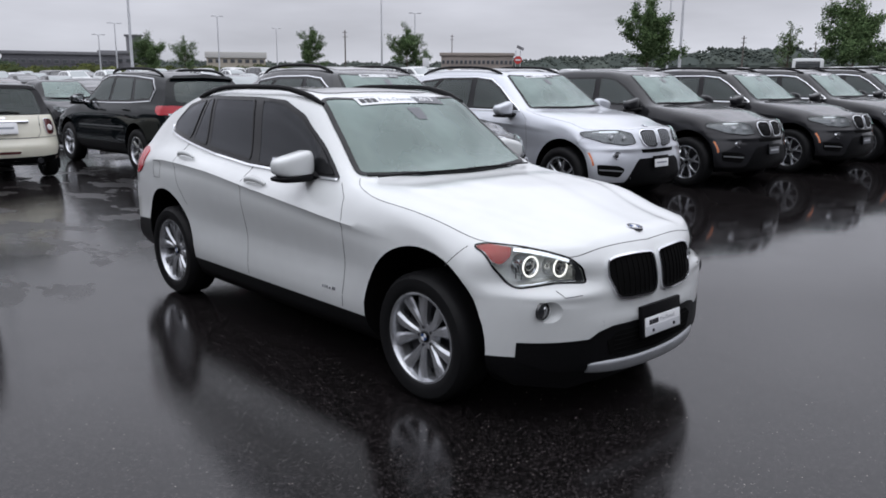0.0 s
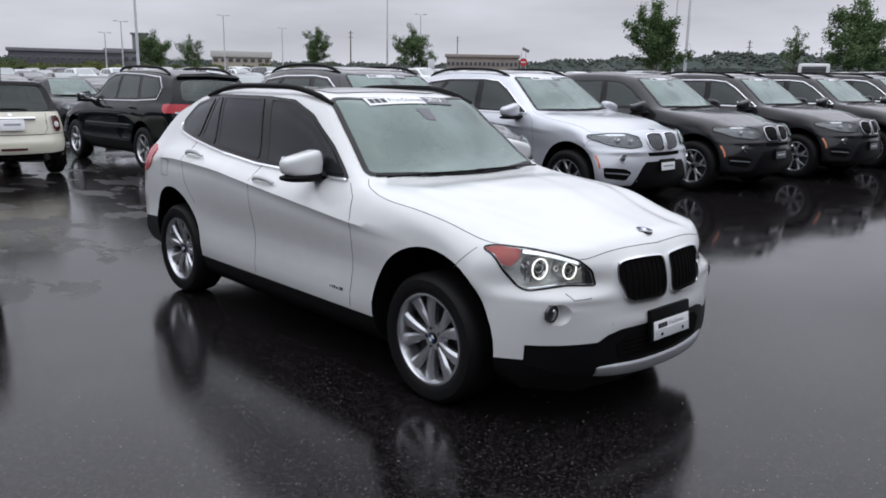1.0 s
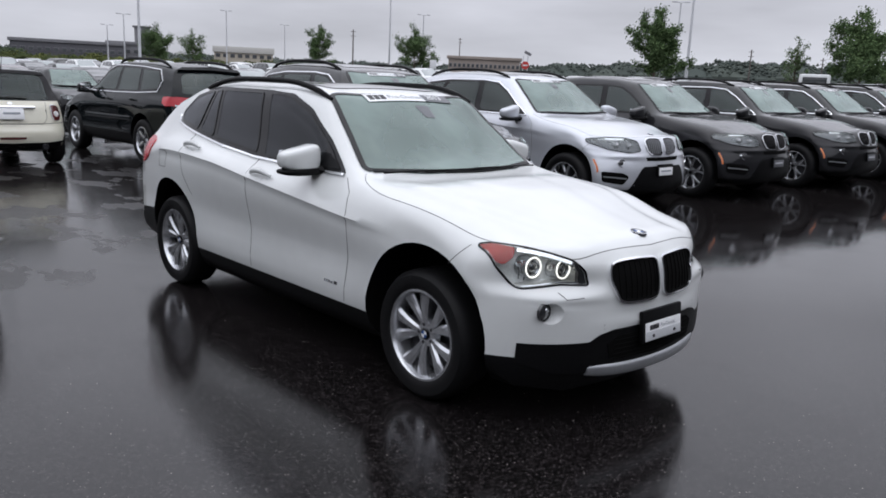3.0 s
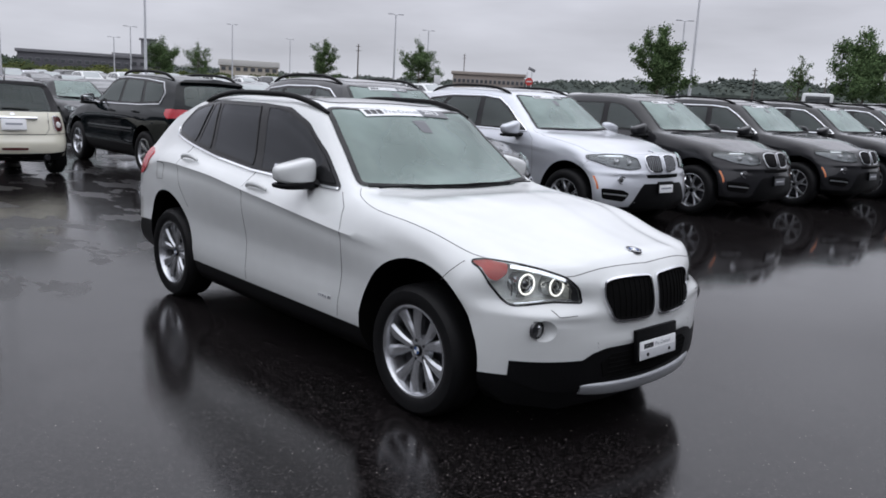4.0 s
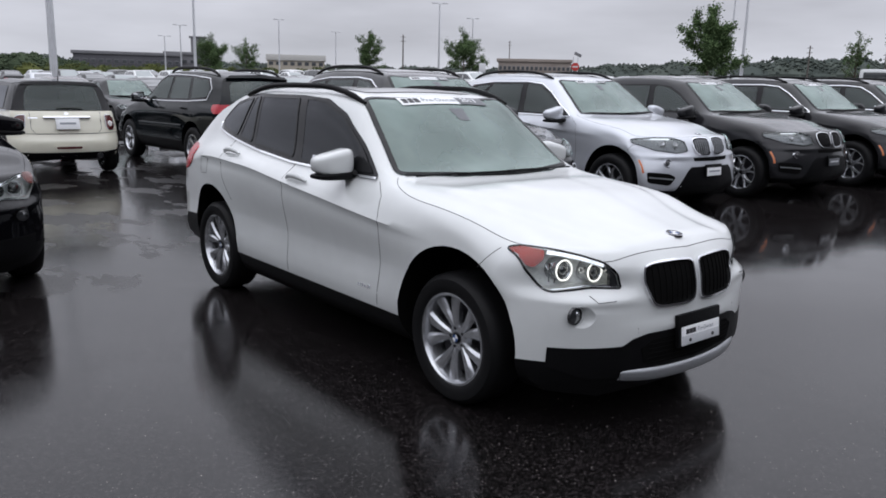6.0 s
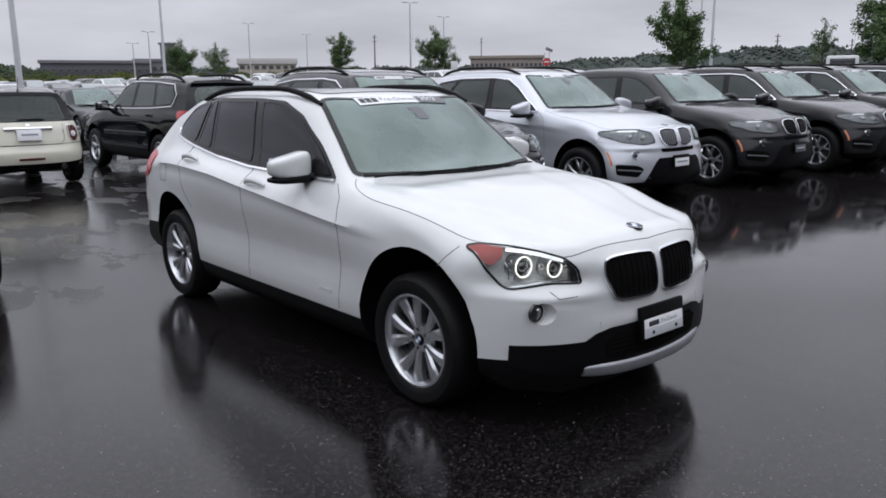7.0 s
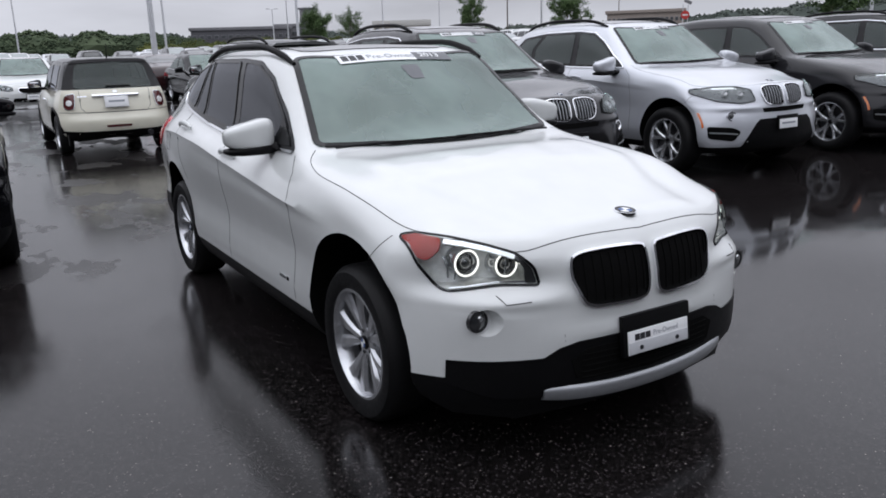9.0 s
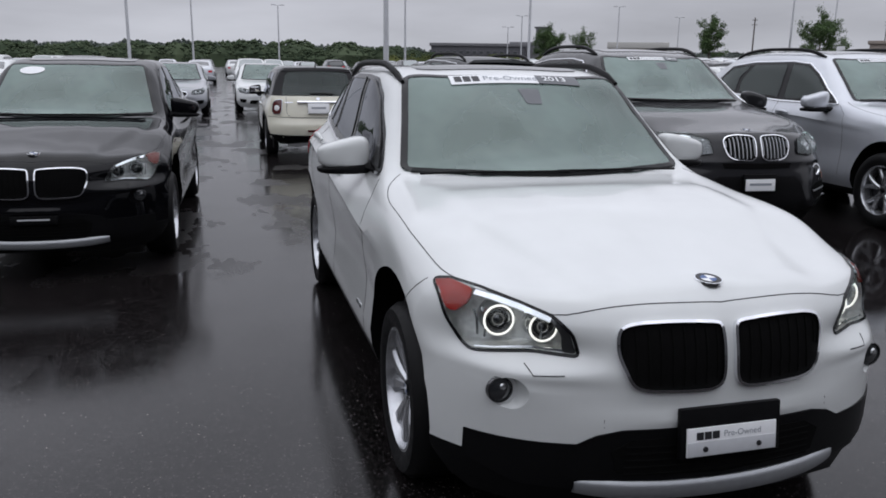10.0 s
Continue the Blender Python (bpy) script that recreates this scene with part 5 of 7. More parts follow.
def large_crossover(name, label, paint, at, group="", chrome=True, slat=TRIM, lower=None, rails=True, side_glass=None, banner=True, plate_face=PLATE_WHITE):
    spec = LARGE
    car = thing(name, label, "car", group)
    b, tree = skin(spec)
    shell(spec, b, paint, car)
    wheel(spec, car)
    glazing(spec, tree, car, side_glass or GLASS_CLEAR, GLASS_FRONT, chrome=chrome)
    seats(spec, car)
    door_mirror(spec, car, paint)
    for x, z in ((-1.62, 1.04), (-2.55, 1.07)):
        handle(tree, car, x, z, paint)
    seams(tree, spec, car)
    head_lamp(tree, spec, car, False, None)
    kidney_grille(tree, spec, car, 8, slat)
    emblem(tree, car, "top", 0.60, 0.0, 0.041)
    if banner:
        sticker(tree, car, spec)
    low = symf([(0.0, 0.625), (0.37, 0.62), (0.43, 0.57), (0.54, 0.40), (0.58, 0.30), (0.0, 0.30)])
    part("grille_gap", panel(tree, symf([(0.0, 0.735), (0.33, 0.735), (0.31, 0.69), (0.0, 0.685)]), "front", 0.003, 0.006, 0.03), LINER, car)
    part("lower_bumper", panel(tree, low, "front", 0.004, 0.008), PLASTIC, car, "black plastic lower bumper")
    for k in (1, -1):
        part("side_intake", panel(tree, rounded([(k * 0.585, 0.50), (k * 0.66, 0.545), (k * 0.865, 0.56), (k * 0.86, 0.43), (k * 0.66, 0.40)], 0.03), "front", 0.004, 0.006), LINER, car)
        part("marker_reflector", panel(tree, [(k * 0.877, 0.70), (k * 0.891, 0.70), (k * 0.893, 0.54), (k * 0.880, 0.55)], "front", 0.005, 0.006, 0.03), AMBER, car, "amber side marker")
        p, n = drop(tree, "front", k * 0.665, 0.665)
        n = (n + Vector((0.8, 0, 0))).normalized()
        m = Matrix.Translation(p) @ n.to_track_quat("Z", "Y").to_matrix().to_4x4()
        lens = lathe([(0.036, 0.0), (0.041, 0.008), (0.052, 0.008), (0.057, -0.02)], 24, "Z")
        bmesh.ops.transform(lens, matrix=m, verts=lens.verts)
        fog = part("fog_lamp", lens, CHROME, car)
        lens = lathe([(0.0001, 0.007), (0.024, 0.005), (0.034, 0.001)], 20, "Z")
        bmesh.ops.transform(lens, matrix=m, verts=lens.verts)
        part("lens", lens, LAMP_DARK, fog)
        part("intake_blade", ribbon(tree, [(k * 0.62, 0.475), (k * 0.74, 0.487), (k * 0.85, 0.495)], "front", 0.016, 0.010), lower or SATIN, car)
    pts = []
    for t in np.linspace(0, 1, 15):
        p, n = drop(tree, "top", -1.42 - 1.75 * t, -0.625 + 0.03 * abs(2 * t - 1) ** 2)
        pts.append(p + Vector((0, 0, 0.006 + 0.045 * (1 - abs(2 * t - 1) ** 3.5))))
    if rails:
        both("roof_rail", tube(pts, [0.012] + [0.02] * 13 + [0.012], 10), PLASTIC, car)
    part("sunroof", panel(tree, rounded(sym([(-1.55, 0.0), (-1.56, 0.46), (-2.5, 0.46), (-2.51, 0.0)]), 0.05), "top", 0.004, 0.008), ROOF_GLASS, car)
    tail = [(-3.42, 1.14), (-3.62, 1.18), (-3.82, 1.14), (-3.84, 0.95), (-3.60, 0.92), (-3.45, 1.0)]
    both("tail_lamp", panel(tree, rounded(tail, 0.03), "side", 0.008, 0.012), RED_LENS, car)
    plate(car, 0.875, 0.555, 0.28, 0.10, 0.15, 4, text=False, face=plate_face)
    cab = box((0.08, 0.08, 0.08), (-1.27, 0.0, 1.545), 0.03)
    box((0.03, 0.24, 0.07), (-1.33, 0.0, 1.49), 0.015, None, cab)
    part("rear_view_mirror", cab, INTERIOR, car)
    car.matrix_world = at
    return car


DULL_RED = material("dull_red_lens", (0.085, 0.014, 0.014), 0.12, coat=1.0)

# ---- small hatchback, seen from behind ----
HATCH = dict(
    wb=2.467, W=0.83, sn=0.42, rn=0.42, track=0.72, floor=(0.20, 0.34, 0.55), cap_z=(0.72, 0.48), wheel=(0.305, 0.205, 0.195, "five"), hollow=0.0,
    arch=(0.0, 0.33, 0.352), arch_back=0.0, clad_z=0.30, roof_z=0.982, rear_glass=GLASS_CLEAR, cabin=(-2.72, -0.66), ws_low=0.95,
    rows=[(0.42, 0.79, 0.62, 0.74, 0.69, 0.64, 0.74, 0.4, 0.775, 0.80),
          (0.0, 0.83, 0.68, 0.78, 0.80, 0.67, 0.85, 0.4, 0.885, 0.90),
          (-0.42, 0.835, 0.72, 0.77, 0.89, 0.69, 0.925, 0.42, 0.945, 0.955),
          (-0.62, 0.835, 0.73, 0.765, 0.935, 0.70, 0.955, 0.63, 0.97, 1.05),
          (-0.88, 0.835, 0.74, 0.76, 0.945, 0.68, 1.12, 0.59, 1.19, 1.245),
          (-1.12, 0.835, 0.75, 0.755, 0.95, 0.645, 1.32, 0.56, 1.375, 1.40),
          (-1.6, 0.835, 0.76, 0.755, 0.955, 0.62, 1.37, 0.55, 1.425, 1.445),
          (-2.1, 0.835, 0.77, 0.75, 0.965, 0.615, 1.365, 0.545, 1.422, 1.442),
          (-2.467, 0.835, 0.77, 0.745, 0.97, 0.61, 1.355, 0.54, 1.413, 1.435),
          (-2.887, 0.79, 0.75, 0.72, 0.955, 0.585, 1.335, 0.52, 1.39, 1.415)],
    nose=([0.2, 0.35, 0.5, 0.65, 0.75, 0.85, 0.95], [0.55, 0.62, 0.63, 0.62, 0.59, 0.53, 0.42]), bow=(0.28, 0.6, 0.3, 0.5),
    tail=([0.25, 0.38, 0.52, 0.60, 0.72, 0.92, 1.0, 1.15, 1.40, 1.50], [-2.98, -3.06, -3.08, -3.05, -3.03, -2.99, -2.95, -2.87, -2.76, -2.70]), rbow=(0.10, 0.75),
    windshield=[(-0.50, 0.0), (-0.55, 0.36), (-0.66, 0.62), (-0.88, 0.575), (-1.09, 0.53), (-1.07, 0.25), (-1.065, 0.0)],
    windows=[("door_window", [(-0.78, 0.975), (-0.95, 1.12), (-1.15, 1.30), (-1.62, 1.345), (-1.62, 0.975)]), ("rear_side_window", [(-1.70, 1.345), (-2.35, 1.335), (-2.40, 1.0), (-1.70, 0.98)])],
    dlo=[(-0.70, 0.958), (-0.92, 1.13), (-1.12, 1.32), (-1.6, 1.375), (-2.45, 1.37), (-2.66, 1.345), (-2.76, 1.12), (-2.80, 0.985), (-1.7, 0.96)],
    chrome_line=[(-0.70, 0.95), (-1.7, 0.952), (-2.62, 0.976)],
    rear_window=[(0.0, 1.37), (0.44, 1.355), (0.50, 1.31), (0.56, 1.02), (0.54, 0.99), (0.0, 0.99)],
    mirror=(-0.80, -0.90, 1.02, 0.85, 0.95), seats=(-1.45, 0.45, 0.34), dash=(-0.9, 0.82),
    headlight=[(0.42, 0.60), (0.45, 0.72), (0.55, 0.76), (0.66, 0.73), (0.70, 0.64), (0.60, 0.56)], halos=[(0.56, 0.66, 0.06)],
    side_seams=[[(-0.66, 0.95), (-0.60, 0.7), (-0.62, 0.37)], [(-1.70, 0.95), (-1.72, 0.6), (-1.70, 0.37)]],
    hood_seam=[(-0.60, 0.72), (0.0, 0.72), (0.25, 0.66), (0.42, 0.45), (0.50, 0.0)],
)


def hatchback(name, label, paint, at):
    spec = HATCH
    car = thing(name, label, "car")
    b, tree = skin(spec)
    shell(spec, b, paint, car)
    wheel(spec, car)
    glazing(spec, tree, car, GLASS_DARK, GLASS_CLEAR)
    seats(spec, car)
    door_mirror(spec, car, BLACK)
    handle(tree, car, -1.55, 0.80, CHROME, 0.17)
    seams(tree, spec, car)
    head_lamp(tree, spec, car, False, None)
    roof = sym([(-1.10, 0.0), (-1.12, 0.545), (-1.6, 0.60), (-2.4, 0.60), (-2.68, 0.56), (-2.74, 0.0)])
    part("roof_panel", panel(tree, rounded(roof, 0.05), "top", 0.006, 0.012), BLACK, car, "black roof")
    part("roof_spoiler", panel(tree, symf([(0.0, 1.412), (0.50, 1.392), (0.55, 1.355), (0.0, 1.372)]), "rear", 0.02, 0.04), BLACK, car)
    pillar = [(0.43, 1.392), (0.60, 1.37), (0.66, 1.22), (0.765, 0.985), (0.54, 0.985), (0.50, 1.31)]
    part("window_surround", panel(tree, pillar, "rear", 0.004, 0.006), TRIM, car)
    part("window_surround", panel(tree, flip_u(pillar), "rear", 0.004, 0.006), TRIM, car)
    part("rear_wiper", tube([drop(tree, "rear", y, 1.005 + 0.02 * math.cos(y * 4))[0] + Vector((-0.02, 0, 0)) for y in np.linspace(-0.24, 0.12, 8)], 0.012, 6), PLASTIC, car)
    for k in (1, -1):
        lamp = [(k * u, v) for u, v in ((0.555, 0.925), (0.66, 0.915), (0.70, 0.86), (0.715, 0.73), (0.68, 0.69), (0.60, 0.70), (0.575, 0.75))]
        t = part("tail_lamp", panel(tree, rounded(lamp, 0.03), "rear", 0.012, 0.016, 0.03), DULL_RED, car, "tall dull red tail lamp with chrome rim")
        part("lamp_rim", ribbon(tree, rounded(lamp, 0.03), "rear", 0.008, 0.015, True), CHROME, t)
        p, n = drop(tree, "rear", k * 0.645, 0.79)
        m = Matrix.Translation(p + n * 0.016) @ n.to_track_quat("Z", "Y").to_matrix().to_4x4()
        d = lathe([(0.0001, 0.006), (0.04, 0.005), (0.046, -0.004)], 20, "Z")
        bmesh.ops.transform(d, matrix=m, verts=d.verts)
        part("lamp_lens", d, LAMP_GREY, t)
    bar = tube([drop(tree, "rear", y, 0.885)[0] + Vector((-0.018, 0, 0)) for y in np.linspace(-0.33, 0.33, 13)], 0.022, 10, 1.1)
    part("hatch_handle", bar, CHROME, car, "chrome hatch handle bar")
    part("model_badge", panel(tree, [(0.40, 0.872), (0.53, 0.872), (0.53, 0.89), (0.40, 0.89)], "rear", 0.004, 0.004, 0.03), CHROME, car)
    part("emblem", panel(tree, [(0.034 * math.cos(a), 0.94 + 0.020 * math.sin(a)) for a in np.linspace(0, 2 * math.pi, 17)[:-1]], "rear", 0.008, 0.01, 0.02), CHROME, car)
    hatch = [(-0.50, 0.97), (-0.50, 0.72), (-0.44, 0.64), (0.44, 0.64), (0.50, 0.72), (0.50, 0.97)]
    part("hatch_seam", ribbon(tree, hatch, "rear", 0.006, 0.0015), SEAM, car)
    part("bumper_seam", ribbon(tree, [(-0.78, 0.655), (-0.5, 0.648), (0, 0.645), (0.5, 0.648), (0.78, 0.655)], "rear", 0.008, 0.002), SEAM, car)
    low = symf([(0.0, 0.36), (0.5, 0.365), (0.78, 0.385), (0.76, 0.28), (0.0, 0.24)])
    part("lower_bumper", panel(tree, low, "rear", 0.006, 0.012), PLASTIC, car)
    part("reflector_frame", panel(tree, rounded(symf([(0.0, 0.47), (0.22, 0.465), (0.20, 0.405), (0.0, 0.40)]), 0.02), "rear", 0.008, 0.01, 0.03), CREAM, car)
    part("rear_reflector", panel(tree, rounded(symf([(0.0, 0.455), (0.185, 0.452), (0.175, 0.418), (0.0, 0.415)]), 0.015), "rear", 0.011, 0.01, 0.03), DULL_RED, car)
    pipe = lathe([(0.04, 0.0), (0.045, 0.004), (0.045, 0.16), (0.036, 0.16), (0.036, 0.01), (0.0001, 0.012)], 18, "X")
    bmesh.ops.translate(pipe, vec=(-3.06, -0.45, 0.30), verts=pipe.verts)
    part("tail_pipe", pipe, DARK_ALLOY, car)
    for k in (1, -1):
        t = box((0.10, 0.015, 0.16), (-3.0, k * 0.72, 0.25), 0.005)
        part("mud_flap", t, PLASTIC, car)
    for x in (0.0, -2.467):
        arc = [(x + 0.375 * math.cos(t), 0.33 + 0.375 * math.sin(t)) for t in np.linspace(0.05, math.pi - 0.05, 26)]
        both("arch_cladding", ribbon(tree, arc, "side", 0.045, 0.012, False, 0.015), PLASTIC, car)
    plate(car, -3.05, 0.79, 0.305, 0.15, 0.16, 12, front=False, text=False, holder=PLATE_WHITE)
    part("antenna", tube([(-2.62, 0, 1.42), (-2.66, 0, 1.50), (-2.72, 0, 1.65)], [0.012, 0.005, 0.003], 6), PLASTIC, car)
    car.matrix_world = at
    return car


# ---- station wagon ----
WAGON = dict(
    wb=2.74, W=0.90, sn=0.50, rn=0.75, track=0.77, floor=(0.24, 0.42, 0.66), cap_z=(0.8, 0.58), wheel=(0.345, 0.225, 0.225, "five"), hollow=0.015,
    arch=(0.0, 0.385, 0.40), arch_back=0.0, clad_z=0.44, cabin=(-3.35, -0.62), ws_low=1.03,
    rows=[(0.50, 0.86, 0.75, 0.80, 0.82, 0.72, 0.86, 0.45, 0.885, 0.90),
          (0.0, 0.895, 0.85, 0.85, 0.94, 0.75, 0.99, 0.45, 1.02, 1.03),
          (-0.35, 0.90, 0.88, 0.835, 1.015, 0.76, 1.045, 0.46, 1.06, 1.065),
          (-0.58, 0.90, 0.89, 0.83, 1.055, 0.77, 1.075, 0.69, 1.085, 1.15),
          (-0.98, 0.90, 0.91, 0.825, 1.07, 0.74, 1.25, 0.62, 1.33, 1.39),
          (-1.32, 0.90, 0.92, 0.82, 1.08, 0.69, 1.45, 0.58, 1.53, 1.55),
          (-1.8, 0.90, 0.93, 0.82, 1.09, 0.665, 1.51, 0.59, 1.56, 1.59),
          (-2.4, 0.90, 0.94, 0.82, 1.10, 0.66, 1.51, 0.59, 1.56, 1.59),
          (-2.74, 0.90, 0.945, 0.815, 1.105, 0.665, 1.495, 0.585, 1.55, 1.58),
          (-3.49, 0.85, 0.93, 0.77, 1.09, 0.63, 1.43, 0.54, 1.49, 1.52)],
    nose=([0.25, 0.4, 0.55, 0.7, 0.82, 0.9, 1.0], [0.80, 0.92, 0.93, 0.91, 0.86, 0.78, 0.65]), bow=(0.28, 0.5, 0.4, 0.6),
    tail=([0.3, 0.5, 0.7, 0.95, 1.1, 1.3, 1.5, 1.65], [-3.72, -3.83, -3.84, -3.79, -3.74, -3.60, -3.42, -3.32]), rbow=(0.14, 0.5),
    windshield=[(-0.43, 0.0), (-0.49, 0.38), (-0.61, 0.69), (-0.98, 0.61), (-1.29, 0.56), (-1.265, 0.3), (-1.26, 0.0)],
    windows=[("front_door_window", [(-0.74, 1.09), (-0.98, 1.22), (-1.22, 1.39), (-1.45, 1.47), (-1.72, 1.485), (-1.68, 1.10)]),
             ("rear_door_window", [(-1.78, 1.485), (-2.42, 1.475), (-2.52, 1.12), (-1.75, 1.105)]),
             ("quarter_window", [(-2.49, 1.472), (-3.02, 1.44), (-3.16, 1.30), (-3.10, 1.16), (-2.60, 1.125)])],
    dlo=[(-0.66, 1.072), (-0.96, 1.235), (-1.22, 1.41), (-1.45, 1.488), (-1.8, 1.503), (-2.5, 1.49), (-3.04, 1.455), (-3.19, 1.30), (-3.12, 1.135), (-2.5, 1.098), (-1.7, 1.08)],
    chrome_line=[(-0.66, 1.068), (-0.96, 1.24), (-1.22, 1.418), (-1.45, 1.497), (-1.8, 1.512), (-2.5, 1.499), (-3.05, 1.463), (-3.205, 1.30), (-3.13, 1.127), (-2.5, 1.09), (-1.7, 1.072), (-0.67, 1.064)],
    rear_window=[(0.0, 1.44), (0.48, 1.42), (0.56, 1.36), (0.62, 1.12), (0.0, 1.10)],
    mirror=(-0.78, -1.0, 1.12, 0.95, 1.0), seats=(-1.6, 0.58, 0.38), dash=(-0.95, 0.93),
    headlight=[(0.45, 0.72), (0.47, 0.82), (0.62, 0.86), (0.78, 0.86), (0.80, 0.78), (0.60, 0.70)], halos=[(0.62, 0.78, 0.05)],
    side_seams=[[(-0.62, 1.06), (-0.52, 0.95), (-0.52, 0.44)], [(-1.74, 1.07), (-1.75, 0.8), (-1.72, 0.44)], [(-2.56, 1.09), (-2.60, 0.95), (-2.46, 0.78), (-2.33, 0.62)]],
    hood_seam=[(-0.58, 0.76), (0.0, 0.80), (0.3, 0.74), (0.6, 0.55), (0.72, 0.3), (0.75, 0.0)],
)


def wagon(name, label, paint, at):
    spec = WAGON
    car = thing(name, label, "car")
    b, tree = skin(spec)
    shell(spec, b, paint, car)
    wheel(spec, car)
    glazing(spec, tree, car, GLASS_CLEAR, GLASS_CLEAR)
    seats(spec, car)
    door_mirror(spec, car, paint)
    for x, z in ((-1.55, 0.95), (-2.45, 0.97)):
        handle(tree, car, x, z, paint)
    seams(tree, spec, car)
    head_lamp(tree, spec, car, False, None)
    tail = [(-3.36, 1.055), (-3.52, 1.07), (-3.66, 1.06), (-3.70, 0.94), (-3.50, 0.925), (-3.40, 0.97)]
    both("tail_lamp", panel(tree, rounded(tail, 0.03), "side", 0.012, 0.016), RED_LENS, car, "red tail lamp")
    for k in (1, -1):
        lamp = [(k * u, v) for u, v in ((0.50, 1.06), (0.70, 1.07), (0.80, 1.06), (0.80, 0.94), (0.66, 0.91), (0.52, 0.95))]
        part("tail_lamp", panel(tree, rounded(lamp, 0.03), "rear", 0.012, 0.016), RED_LENS, car, "red tail lamp")
        lens = [(k * u, v) for u, v in ((0.56, 0.945), (0.74, 0.955), (0.74, 0.925), (0.62, 0.91))]
        part("reverse_lens", panel(tree, lens, "rear", 0.014, 0.016), LAMP_SILVER, car)
    both("side_moulding", ribbon(tree, [(-0.56, 0.66), (-1.5, 0.67), (-2.36, 0.68)], "side", 0.07, 0.014), paint, car)
    part("rear_spoiler", panel(tree, symf([(0.0, 1.515), (0.50, 1.49), (0.57, 1.45), (0.0, 1.465)]), "rear", 0.05, 0.07), paint, car)
    part("hatch_seam", ribbon(tree, [(-0.62, 1.09), (-0.60, 0.72), (0.60, 0.72), (0.62, 1.09)], "rear", 0.006, 0.0015), SEAM, car)
    part("lower_bumper", panel(tree, symf([(0.0, 0.52), (0.7, 0.52), (0.80, 0.40), (0.0, 0.33)]), "rear", 0.006, 0.012), PLASTIC, car)
    plate(car, -3.83, 0.84, 0.305, 0.15, 0.16, 6, front=False, text=False)
    pts = []
    for t in np.linspace(0, 1, 15):
        p, n = drop(tree, "top", -1.40 - 1.80 * t, -0.575)
        pts.append(p + Vector((0, 0, 0.012 + 0.05 * (1 - abs(2 * t - 1) ** 6))))
    both("roof_rail", tube(pts, [0.015] + [0.020] * 13 + [0.015], 10, 1.2), PLASTIC, car, "black roof rail")
    car.matrix_world = at
    return car


